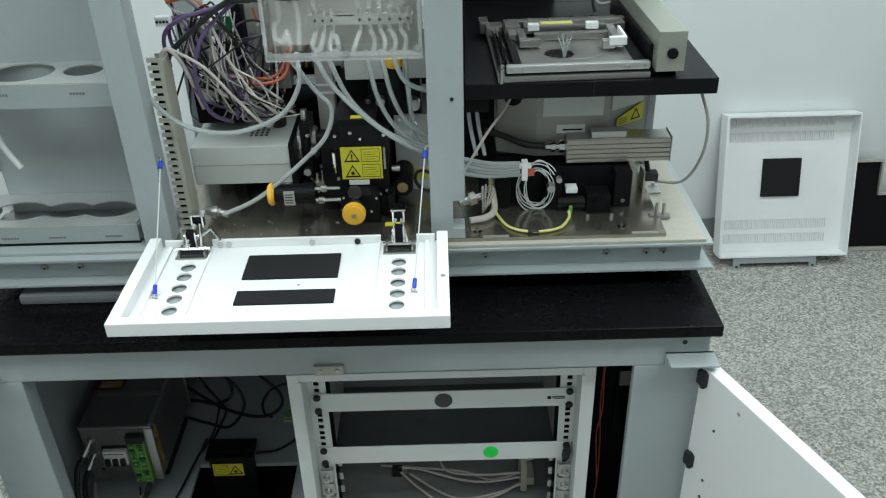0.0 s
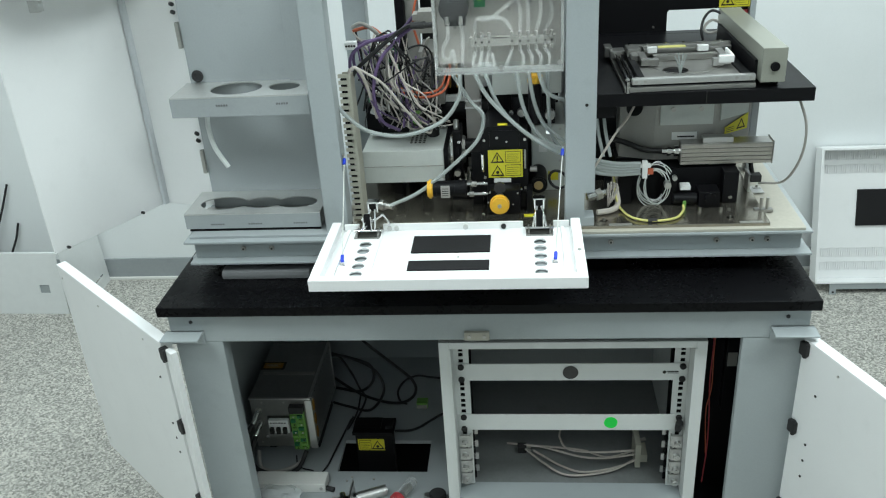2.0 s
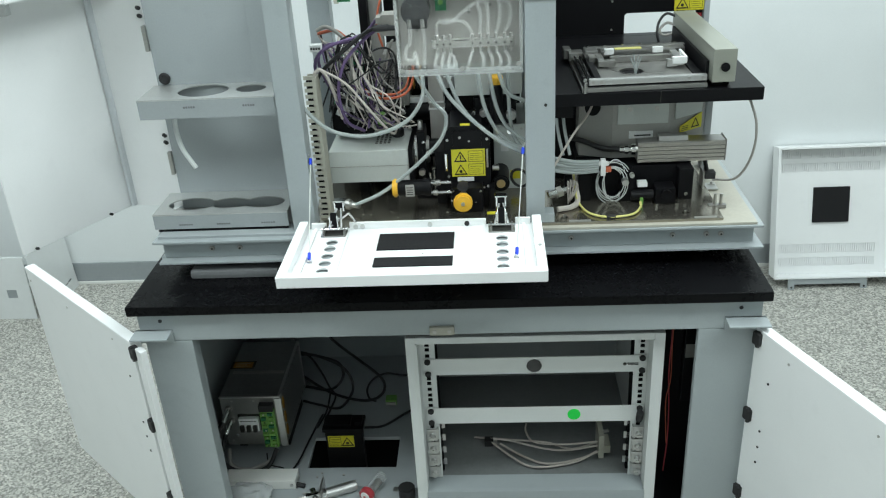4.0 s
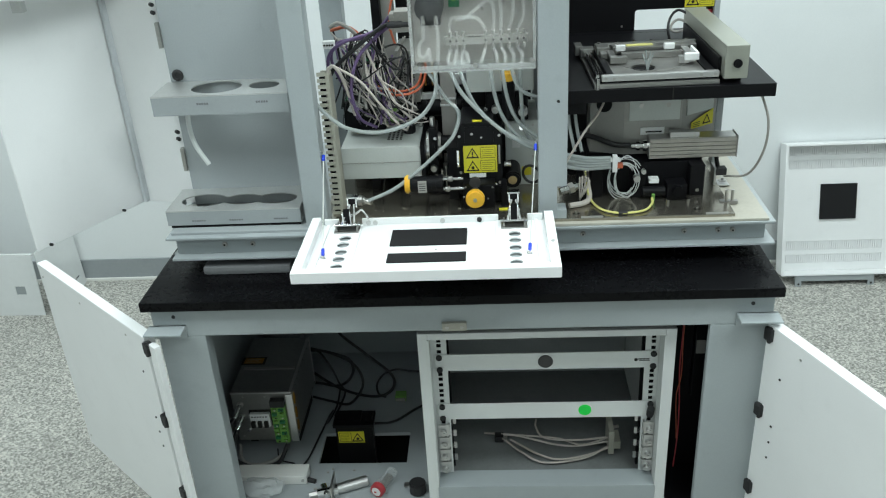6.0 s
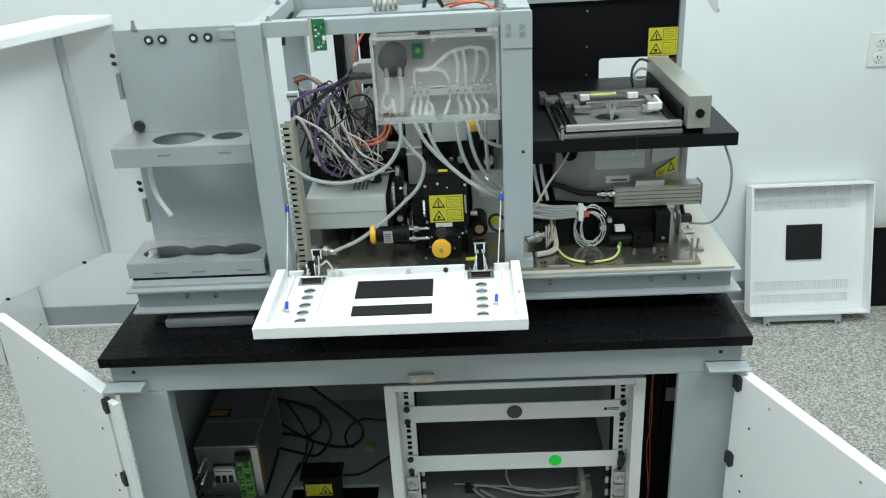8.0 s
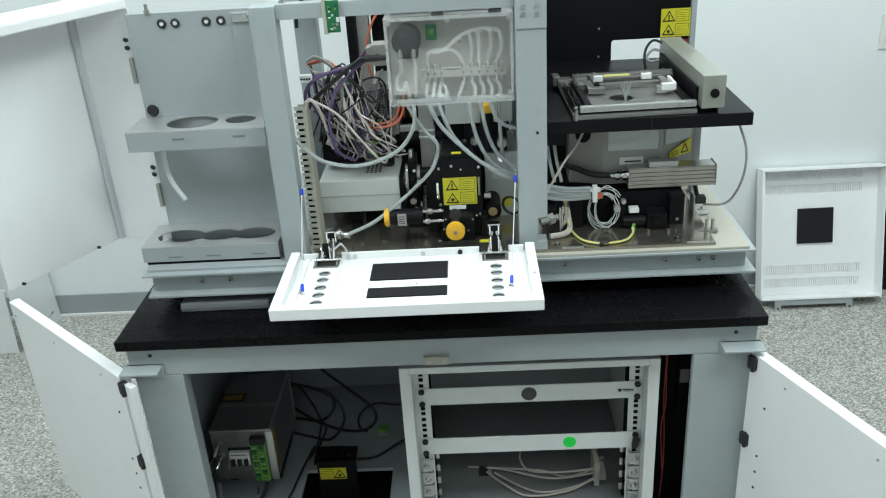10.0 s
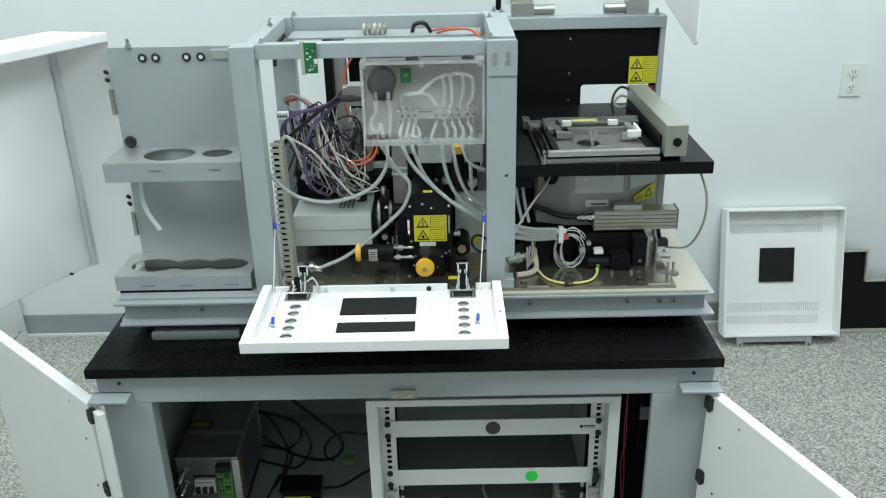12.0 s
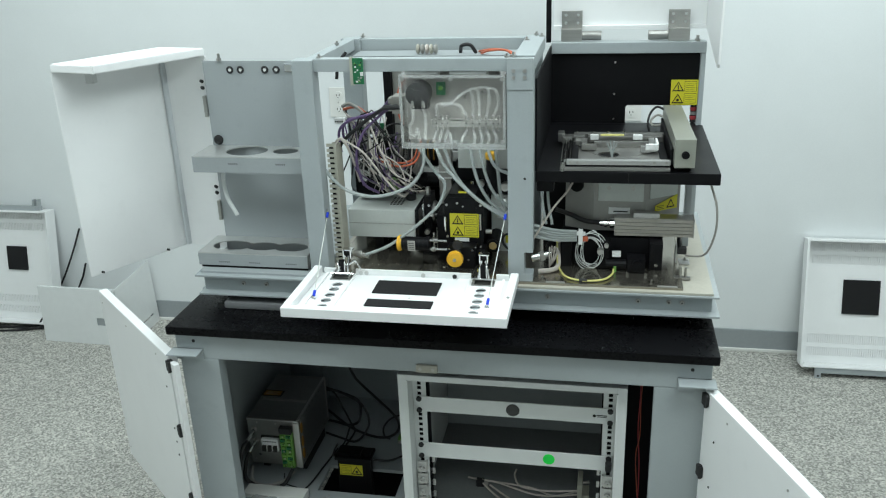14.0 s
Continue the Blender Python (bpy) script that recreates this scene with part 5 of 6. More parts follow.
solo("stage_cable", T([(0.61, 0.52, 1.196), (0.59, 0.535, 1.2), (0.574, 0.53, 1.186), (0.582, 0.52, 1.176), (0.61, 0.517, 1.182)], 0.003), GREYCABLE, "grey cable looped behind the stage", "cable", smooth=True)

# ---- below the deck ----
tower = thing("laser_tower", "warm grey faceted laser housing with yellow label", "laser housing")
bm = bmesh.new()
holed(bm, [(0.372, 0.31), (0.44, 0.285), (0.56, 0.285), (0.642, 0.34), (0.642, 0.46), (0.372, 0.46)], [], 0.15, pose(0, 0, 1.125))
part("housing", bm, WARMGREY, tower)
part("front_plate", B(((0.45, 0.2825, 1.05), (0.555, 0.285, 1.115)), bevel=0.001), LIGHTGREY, tower, "pale front cover plate")
for x in (0.475, 0.53):
    part("screw", R(((x, 0.2805, 1.083), (x, 0.283, 1.083), 0.005), seg=12), STEEL, tower)
m = pose(0.563, 0.2868, 0, 0, 0, math.degrees(math.atan2(0.055, 0.082)))
bm = bmesh.new()
box(bm, (0.008, -0.003, 1.055), (0.085, 0, 1.118), 0.001, m)
part("side_plate", bm, LIGHTGREY, tower)
bm = bmesh.new()
holed(bm, [(0.022, 1.022), (0.085, 1.022), (0.085, 1.056), (0.022, 1.036)], [], 0.001, m @ pose(0, -0.0035, 0, 90))
part("hazard_label", bm, YELLOW, tower)
bm = bmesh.new()
tri = lambda k: [(0.066 - 0.012 * k, 1.0345 - 0.008 * k), (0.066 + 0.012 * k, 1.0345 - 0.008 * k), (0.066, 1.0345 + 0.013 * k)]
holed(bm, tri(1.0), [tri(0.7)], 0.0005, m @ pose(0, -0.0042, 0, 90))
for i in range(3):
    box(bm, (0.026, -0.0042, 1.0255 + 0.004 * i), (0.046, -0.0036, 1.0265 + 0.004 * i), 0, m)
part("hazard_print", bm, INK, tower)
part("maker_label", B(((0.475, 0.2835, 1.018), (0.525, 0.285, 1.034))), PAPER, tower)
part("maker_print", B(((0.486, 0.283, 1.023), (0.52, 0.2836, 1.026))), INK, tower)
part("port", R(((0.398, 0.29, 1.085), (0.404, 0.31, 1.085), 0.016), seg=20), BLACKSHEET, tower)
sub = thing("tower_base", "black anodised base block under the laser housing", "base block")
part("cheek", B(((0.366, 0.228, 0.9015), (0.392, 0.46, 0.969)), bevel=0.002), BLACKSHEET, sub)
part("cheek", B(((0.572, 0.222, 0.9015), (0.602, 0.46, 0.969)), bevel=0.002), BLACKSHEET, sub)
part("core", B(((0.392, 0.252, 0.9015), (0.572, 0.46, 0.969))), BLACKSHEET, sub)
part("shield", B(((0.366, 0.30, 0.9692), (0.63, 0.44, 0.9748))), BLACK, sub)
part("screw", R(((0.588, 0.2195, 0.915), (0.588, 0.2225, 0.915), 0.004), seg=10), CHROME, sub)
head = thing("finned_laser", "ribbed steel laser head with a round connector", "laser head")
for k in range(5):
    part("rib", B(((0.488, 0.25, 0.982 + k * 0.0088), (0.666, 0.292, 0.9888 + k * 0.0088)), bevel=0.0012), FINMETAL, head)
part("core", B(((0.487, 0.253, 0.981), (0.667, 0.289, 1.025))), STEEL, head)
part("top_block", B(((0.53, 0.258, 1.025), (0.59, 0.278, 1.036)), bevel=0.001), ALU, head)
part("end_plate", B(((0.6665, 0.249, 0.981), (0.668, 0.293, 1.027))), WARMGREY, head)
part("connector", R(((0.452, 0.275, 1.004), (0.488, 0.275, 1.004), 0.0075), ((0.462, 0.275, 1.004), (0.47, 0.275, 1.004), 0.0105), ((0.476, 0.275, 1.004), (0.487, 0.275, 1.004), 0.012), seg=14, bevel=0.001), CHROME, head, "chromed round connector")
part("stand", B(((0.55, 0.26, 0.975), (0.60, 0.288, 0.988))), BLACK, head)
head.location = (0.003, 0, -0.006)

solo("laser_cable", T([(0.456, 0.275, 0.998), (0.42, 0.28, 1.0), (0.385, 0.29, 1.012), (0.35, 0.30, 1.02)], 0.0058), BLACKCABLE, "black cable into the laser head", "cable", smooth=True)
mini = thing("motor_block", "small black motor block with bright screws", "motor")
part("body", B(((0.539, 0.20, 0.9015), (0.58, 0.24, 0.936)), bevel=0.002), BLACK, mini)
part("boss", R(((0.56, 0.19, 0.925), (0.56, 0.2, 0.925), 0.011), seg=18, bevel=0.001), BLACK, mini)
for x in (0.54, 0.581):
    part("foot_screw", R(((x, 0.19, 0.9015), (x, 0.19, 0.909), 0.004), seg=10), CHROME, mini)
part("plug", B(((0.504, 0.215, 0.935), (0.524, 0.235, 0.944)), bevel=0.001), PAPER, mini, "white plug")
part("side_motor", R(((0.49, 0.215, 0.918), (0.537, 0.215, 0.918), 0.011), seg=16, bevel=0.001), BLACK, mini)
part("green_clip", B(((0.508, 0.197, 0.903), (0.514, 0.204, 0.917)), bevel=0.001), LIMEPLUG, mini)
part("knob", R(((0.476, 0.215, 0.952), (0.476, 0.2, 0.952), 0.007), ((0.49, 0.215, 0.965), (0.49, 0.205, 0.965), 0.005), seg=12), ALU, mini)
part("mount", B(((0.47, 0.22, 0.9015), (0.497, 0.26, 0.968)), bevel=0.002), BLACKSHEET, mini)
mini.location = (-0.017, 0, 0)
latch2 = thing("deck_catch", "steel catch with two upright pins on the deck edge", "catch")
part("catch_base", B(((0.628, 0.182, 0.897), (0.664, 0.194, 0.9035)), bevel=0.001), STAGEMETAL, latch2)
for x in (0.641, 0.653):
    part("pin", R(((x, 0.188, 0.902), (x, 0.188, 0.927), 0.0032), seg=10), STEEL, latch2)
for x, y in ((0.575, 0.155), (0.33, 0.15), (0.66, 0.30)):
    bm = B(((x - 0.008, y - 0.005, 0.8972), (x + 0.008, y + 0.005, 0.9015)), bevel=0.001)
    rod(bm, (x, y, 0.9015), (x, y, 0.907), 0.003, 8)
    solo("clip_screw", bm, STEEL, "small steel clip screwed to the deck", "clip", group="deck clips")
brk = thing("cable_bracket", "bent aluminium cable bracket", "bracket")
part("sheet", B(((0.635, 0.275, 0.8975), (0.64, 0.31, 0.94)), ((0.64, 0.275, 0.8975), (0.67, 0.31, 0.9)), bevel=0.001), ALU, brk)
part("clamp", B(((0.638, 0.27, 0.925), (0.66, 0.29, 0.94)), bevel=0.002), RUBBER, brk)

# ---- loose panels along the wall ----
def vent_panel(m, w, h, pad, label, flip=False, foot=-0.062):
    """A folded white cover with slotted vents and a black pad, its back sheet in the plane y=0 of m."""
    p = thing("vented_panel", label, "panel", group="vented panels")
    hw, t, d = w / 2, 0.004, 0.06
    rows = [(0.03, 0.063), (0.08, 0.115), (h - 0.1, h - 0.067), (h - 0.05, h - 0.012)]
    vx0, vx1 = -hw + 0.03, hw - 0.06

    def add(name, boxes, mat, label="", bevel=0.0, stuff=False):
        bm = bmesh.new()
        for a, b in boxes:
            box(bm, a, b, bevel, m)
        o = part(name, bm, mat, p, label)
        return tagged(o, kind="stuff") if stuff else o

    bm = bmesh.new()
    holed(bm, rect(-hw, 0, hw, h), [rect(vx0, a, vx1, b) for a, b in rows], t, m @ pose(0, 0, 0, 90))
    part("back_sheet", bm, WHITE, p)
    n = int((vx1 - vx0) / 0.0078)
    step = (vx1 - vx0) / n
    add("vent_grille", [((vx0 + i * step - 0.0027, -0.0002, a), (vx0 + i * step + 0.0027, t - 0.0003, b)) for a, b in rows for i in range(n + 1)], WHITE, stuff=True)
    # white sheets added behind the slots to lighten the shadow in them
    for a, b in rows:
        add("vent_lightener", [((vx0 - 0.01, t + 0.0003, a - 0.006), (vx1 + 0.01, t + 0.0013, b + 0.006))], WHITE)
    add("side_lip", [((-hw, -d, 0), (-hw + 0.004, -0.0002, h))], WHITE, bevel=0.001)
    add("side_lip", [((hw - 0.004, -d, -0.012), (hw, -0.0002, h))], WHITE, bevel=0.001)
    add("top_lip", [((-hw + 0.0042, -d, h - 0.008), (hw - 0.0042, -0.0002, h))], WHITE, bevel=0.001)
    add("bottom_lip", [((-hw + 0.0042, -d, -0.006), (hw - 0.0042, -0.0002, 0.0))], WHITE, bevel=0.001)
    add("edge_return", [((-hw + 0.0042, -d, 0.0), (-hw + 0.009, -d + 0.003, h - 0.0085))], WHITE, bevel=0.001)
    add("foam_pad", [((pad[0], -0.007, pad[1]), (pad[2], -0.0002, pad[3]))], FOAM, "black foam square", bevel=0.001)
    if flip:
        add("bracket", [((-hw + 0.02, -0.045, h), (hw - 0.04, -0.02, h + 0.02)), ((hw - 0.052, -0.045, h + 0.02), (hw - 0.044, -0.02, h + 0.05)), ((hw - 0.072, -0.045, h + 0.02), (hw - 0.064, -0.02, h + 0.05))], GREY2, "grey steel bracket", bevel=0.001)
    else:
        b = add("bracket", [((-hw + 0.055, -0.055, -0.028), (hw - 0.105, -0.047, -0.0065)), ((-hw + 0.055, -0.055, foot), (-hw + 0.078, -0.047, -0.028)), ((hw - 0.128, -0.055, foot), (hw - 0.105, -0.047, -0.028))], GREY2, "grey steel foot bracket", bevel=0.001)
        for x in (-hw + 0.067, hw - 0.116):
            bm = bmesh.new()
            rod(bm, m @ Vector((x, -0.0565, foot + 0.009)), m @ Vector((x, -0.0545, foot + 0.009)), 0.004, 8)
            part("bolt_hole", bm, INK, b)
    return p


vent_panel(pose(1.449, 1.473, 0.012, -15), 0.448, 0.489, (-0.074, 0.198, 0.058, 0.331), "white vented steel cover leaning against the wall", foot=-0.048)
vent_panel(pose(-2.175, 1.497, 0.0, -10), 0.40, 0.52, (-0.055, 0.235, 0.045, 0.345), "white vented steel cover leaning by the corner", True)

lp = thing("black_cover", "black stepped panel with pale edging leaning at the wall", "panel")
m = pose(0, 1.515, FLOOR, -12)
L = [(1.60, 0.012), (2.2, 0.012), (2.2, 0.205), (1.80, 0.205), (1.80, 0.325), (1.60, 0.325)]
bm = bmesh.new()
holed(bm, L, [], 0.012, m @ pose(0, 0, 0, 90))
part("sheet", bm, BLACKSHEET, lp)
for a, b in (((1.60, -0.012, 0.0), (2.2, 0.004, 0.0115)), ((1.8005, -0.012, 0.2055), (2.2, 0.004, 0.213)), ((1.8005, -0.012, 0.213), (1.808, 0.004, 0.333)), ((1.60, -0.012, 0.3255), (1.8, 0.004, 0.333))):
    bm = bmesh.new()
    box(bm, a, b, 0.001, m)
    part("edging", bm, CREAM, lp, "pale edge strip")

sp = thing("floor_panel", "thin white sheet metal panel standing on the carpet", "panel", group="loose sheets")
m = pose(-1.80, 1.335, FLOOR, -4, 0, -1.5)
bm = bmesh.new()
holed(bm, rect(-0.165, 0.0, 0.2, 0.258), [rect(0.105, 0.09, 0.145, 0.125)], 0.003, m @ pose(0, 0, 0, 90))
part("sheet", bm, GLOSSWHITE, sp)
bm = bmesh.new()
box(bm, (0.103, 0.004, 0.088), (0.147, 0.007, 0.127), 0, m)
part("patch", bm, GREY2, sp)
bm = bmesh.new()
box(bm, (-0.165, 0.003, 0.250), (0.2, 0.014, 0.258), 0.001, m)
part("top_fold", bm, GLOSSWHITE, sp)
sp = thing("floor_panel", "white sheet metal panel leaning edgeways at the wall", "panel", group="loose sheets")
m = pose(-1.548, 1.595, FLOOR, 0, -3, 90)
bm = bmesh.new()
holed(bm, rect(-0.29, 0.0, 0.0, 0.305), [rect(-0.15, 0.05, -0.04, 0.06)], 0.003, m @ pose(0, 0, 0, 90))
part("sheet", bm, GLOSSWHITE, sp)
bm = bmesh.new()
box(bm, (-0.006, 0.003, 0.0), (0.0, 0.012, 0.305), 0.001, m)
part("edge_fold", bm, GLOSSWHITE, sp)
for pts in ([(-1.872, 1.597, 0.42), (-1.93, 1.585, 0.29), (-2.0, 1.56, 0.15), (-2.06, 1.46, 0.02), (-2.12, 1.45, -0.012), (-2.5, 1.38, -0.012)], [(-1.875, 1.597, 0.25), (-1.91, 1.585, 0.16), (-1.97, 1.50, 0.03), (-2.1, 1.42, -0.012), (-2.5, 1.36, -0.012)], [(-2.0, 1.44, -0.012), (-2.2, 1.43, -0.012), (-2.5, 1.47, -0.012)]):
    solo("floor_cable", T(pts, 0.0045), BLACKCABLE, "black cable down the wall and across the carpet", "cable", group="floor cables", smooth=True)

# ---- inside the bench: left bay ----
psu = thing("power_supply", "grey metal laser power supply with green terminals", "power supply")
PX0, PX1, PY0, PY1, PZ0, PZ1 = -0.506, -0.353, 0.245, 0.488, 0.246, 0.396
part("case", B(((PX0, PY0, PZ0), (PX1, PY1, PZ1)), bevel=0.002), PSUGREY, psu)
part("front_plate", B(((PX0 + 0.002, PY0 - 0.003, PZ0 + 0.002), (PX1 - 0.002, PY0 - 0.0002, PZ1 - 0.002)), bevel=0.001), PLATED, psu, "bright plated front plate")
part("lid_seam", B(((PX0 + 0.01, 0.34, PZ1), (PX1 - 0.01, 0.351, PZ1 + 0.0015))), STEEL, psu, "pale seam across the lid")
part("sticker", B(((-0.508, 0.362, PZ1 + 0.0004), (-0.446, 0.395, PZ1 + 0.0012))), INK, psu, "black and orange warning sticker")
part("sticker_face", B(((-0.502, 0.367, PZ1 + 0.0012), (-0.452, 0.390, PZ1 + 0.0018))), STICKER, psu)
part("sticker_print", B(*[((-0.496, 0.371 + 0.006 * i, PZ1 + 0.0018), (-0.459 - 0.006 * (i % 2), 0.3725 + 0.006 * i, PZ1 + 0.0022)) for i in range(3)]), DUCT, psu)
br = part("breaker", B(((-0.462, PY0 - 0.018, 0.302), (-0.412, PY0 - 0.003, 0.340)), bevel=0.0015), PAPER, psu, "white circuit breaker")
part("breaker_frame", B(((-0.466, PY0 - 0.008, 0.298), (-0.4085, PY0 - 0.003, 0.344)), bevel=0.001), INK, psu)
for k in range(3):
    part("toggle", B(((-0.459 + k * 0.0162, PY0 - 0.026, 0.304), (-0.449 + k * 0.0162, PY0 - 0.018, 0.321)), bevel=0.001), INK, br)
part("breaker_print", B(*[((-0.458 + k * 0.007, PY0 - 0.0186, 0.331), (-0.4535 + k * 0.007, PY0 - 0.018, 0.334)) for k in range(6)]), INK, br)
tb = part("terminal_block", B(((-0.4065, PY0 - 0.016, 0.249), (-0.371, PY0 - 0.003, 0.361)), bevel=0.001), LIMEPLUG, psu, "green terminal block")
for col in range(2):
    for row in range(9):
        x, z = -0.398 + col * 0.0175, 0.257 + row * 0.012
        part("terminal", B(((x - 0.007 + 0.003 * ((row * 7 + col) % 3) / 2, PY0 - 0.0205 - 0.002 * (row % 2), z - 0.0045), (x + 0.006, PY0 - 0.0155, z + 0.0035)), bevel=0.0012), (LIMEPLUG, GREENPCB, LIMEPLUG)[(row + 2 * col) % 3], tb)
        part("contact", R(((x + 0.002, PY0 - 0.0212, z), (x + 0.002, PY0 - 0.0204, z), 0.0024), seg=8), STEEL if (row + col) % 3 else INK, tb)
part("block_cap", B(((-0.4065, PY0 - 0.02, 0.361), (-0.371, PY0 - 0.003, 0.38)), bevel=0.002), RUBBER, psu)
part("corner_post", B(((-0.3675, PY0 - 0.008, PZ0), (PX1 + 0.003, PY0 - 0.003, PZ1 - 0.004)), bevel=0.001), ALU, psu, "bright corner strip")
part("front_edge", B(((PX0, PY0 - 0.005, PZ1 - 0.003), (PX1, PY0 - 0.0002, PZ1 + 0.001)), bevel=0.0008), ALU, psu)
for k in range(9):
    for z in (PZ1 - 0.008, PZ0 + 0.012):
        part("rivet", R(((PX1 - 0.0005, PY0 + 0.012 + k * 0.027, z), (PX1 + 0.002, PY0 + 0.012 + k * 0.027, z), 0.0022), seg=6), CHROME, psu)
part("edge_strip", B(((PX1 - 0.006, PY0, PZ1 + 0.0002), (PX1 + 0.001, PY1 - 0.002, PZ1 + 0.0022)), bevel=0.0008), ALU, psu)
part("rear_strip", B(((PX1, PY1 - 0.012, PZ0 + 0.004), (PX1 + 0.0018, PY1 - 0.003, PZ1)), bevel=0.0006), ALU, psu)
for z in (0.262, 0.302, 0.345):
    bm = bmesh.new()
    holed(bm, disc_loop(0.262, z + 0.018, 0.0085, 14, 0.017), [], 0.0012, Matrix(((0, 0, 1, PX1 + 0.0014), (1, 0, 0, 0), (0, 1, 0, 0), (0, 0, 0, 1))))
    part("side_label", bm, STICKER, psu, "amber oval label")
for x, z in ((-0.485, 0.362), (-0.484, 0.325)):
    part("plug", R(((x - 0.01, PY0 - 0.034, z - 0.02), (x, PY0 - 0.003, z), 0.0055), seg=14, bevel=0.001), CHROME, psu, "chromed cable plug")
    part("knob_ring", R(((x, PY0 - 0.008, z - 0.001), (x, PY0 - 0.003, z), 0.0085), seg=14), STEEL, psu)
part("ground_screw", R(((-0.474, PY0 - 0.008, 0.282), (-0.474, PY0 - 0.003, 0.282), 0.0042), seg=10), CHROME, psu)
for x, z in ((-0.475, 0.384), (-0.42, 0.384), (-0.49, 0.262)):
    part("screw", R(((x, PY0 - 0.0045, z), (x, PY0 - 0.003, z), 0.0028), seg=8), STEEL, psu)
for x in (PX0 + 0.02, PX1 - 0.02):
    part("foot", B(((x - 0.01, PY0 + 0.05, 0.2), (x + 0.01, PY1 - 0.02, PZ0))), RUBBER, psu)

bb = thing("beam_dump", "black finned box with a yellow hazard label in the floor cut-out", "black box")
part("body", B(((-0.268, 0.296, 0.091), (-0.17, 0.318, 0.246)), bevel=0.002), BLACK, bb)
part("top_cap", B(((-0.272, 0.285, 0.246), (-0.166, 0.345, 0.256)), bevel=0.002), BLACK, bb)
part("ear", B(((-0.188, 0.30, 0.256), (-0.17, 0.33, 0.266))), BLACK, bb)
part("ear", B(((-0.268, 0.30, 0.256), (-0.2, 0.34, 0.261))), BLACK, bb)
warning_label(bb, pose(-0.262, 0.2955, 0.191), 0.068, 0.036, False)


def bay_cable(pts, r, mat, label):
    solo("cable", T(pts, r * 0.74), mat, label, "cable", group="bay cables", smooth=True)


bc = "black power cable coiled on the cabinet floor"
bay_cable([(-0.40, 0.51, 0.33), (-0.345, 0.50, 0.345), (-0.29, 0.48, 0.345), (-0.23, 0.46, 0.32), (-0.21, 0.44, 0.27), (-0.25, 0.43, 0.215), (-0.31, 0.45, 0.21), (-0.36, 0.47, 0.21)], 0.005, BLACKCABLE, bc)
bay_cable([(-0.345, 0.60, 0.46), (-0.293, 0.570, 0.371), (-0.269, 0.560, 0.343), (-0.207, 0.540, 0.298), (-0.141, 0.500, 0.263), (-0.134, 0.493, 0.225), (-0.160, 0.477, 0.207), (-0.207, 0.474, 0.206), (-0.274, 0.497, 0.210), (-0.326, 0.525, 0.220), (-0.38, 0.54, 0.250), (-0.43, 0.53, 0.27)], 0.0055, BLACKCABLE, bc)
bay_cable([(-0.03, 0.54, 0.235), (-0.096, 0.544, 0.240), (-0.133, 0.551, 0.240), (-0.167, 0.534, 0.235), (-0.184, 0.507, 0.220), (-0.176, 0.480, 0.207), (-0.156, 0.468, 0.206)], 0.0042, BLACKCABLE, bc)
bay_cable([(-0.40, 0.515, 0.35), (-0.345, 0.495, 0.352), (-0.283, 0.465, 0.356), (-0.242, 0.450, 0.347), (-0.232, 0.440, 0.317), (-0.271, 0.526, 0.220), (-0.300, 0.512, 0.215), (-0.36, 0.522, 0.220), (-0.42, 0.52, 0.22)], 0.0055, BLACKCABLE, bc)
bay_cable([(-0.39, 0.505, 0.36), (-0.335, 0.49, 0.35), (-0.296, 0.460, 0.314), (-0.292, 0.516, 0.220), (-0.273, 0.491, 0.210), (-0.278, 0.438, 0.206), (-0.286, 0.389, 0.206)], 0.004, BLACKCABLE, bc)
bay_cable([(-0.28, 0.47, 0.24), (-0.285, 0.42, 0.215), (-0.30, 0.36, 0.207), (-0.29, 0.335, 0.24), (-0.275, 0.33, 0.27)], 0.0035, BLACKCABLE, "thin black lead to the black box")
bay_cable([(-0.17, 0.33, 0.225), (-0.12, 0.35, 0.215), (-0.06, 0.40, 0.22), (0.0, 0.42, 0.235)], 0.0045, BLACKCABLE, bc)
bay_cable([(-0.30, 0.40, 0.205), (-0.315, 0.30, 0.206), (-0.33, 0.21, 0.206), (-0.355, 0.175, 0.206), (-0.40, 0.165, 0.215)], 0.0035, BLACKCABLE, "thin black lead along the cabinet floor")
bay_cable([(-0.494, 0.212, 0.305), (-0.503, 0.198, 0.275), (-0.502, 0.19, 0.225), (-0.45, 0.185, 0.207), (-0.40, 0.20, 0.21), (-0.378, 0.228, 0.245)], 0.0075, RUBBER, "dark flexible conduit below the power supply")
bay_cable([(-0.505, 0.24, 0.235), (-0.492, 0.205, 0.213), (-0.45, 0.195, 0.207), (-0.40, 0.215, 0.215), (-0.385, 0.25, 0.222)], 0.0065, GREYCABLE, "grey flexible conduit below the power supply")
bay_cable([(-0.495, 0.212, 0.342), (-0.508, 0.198, 0.32), (-0.516, 0.18, 0.26), (-0.51, 0.16, 0.207)], 0.0075, BLACKCABLE, "black lead from the power supply")
bay_cable([(-0.41, 0.24, 0.22), (-0.40, 0.215, 0.206), (-0.36, 0.2, 0.206)], 0.0025, BLACKCABLE, "thin black lead from the terminals")
gp = thing("green_plug", "green connector plug on the cabinet floor", "plug")
part("shell", B(((-0.128, 0.455, 0.2005), (-0.098, 0.48, 0.218)), bevel=0.002), LIMEPLUG, gp)
part("pins", B(((-0.126, 0.45, 0.204), (-0.1, 0.455, 0.212))), GREYCABLE, gp)
cs = thing("connector_strip", "pale plastic connector strip with wire leads", "connector strip")
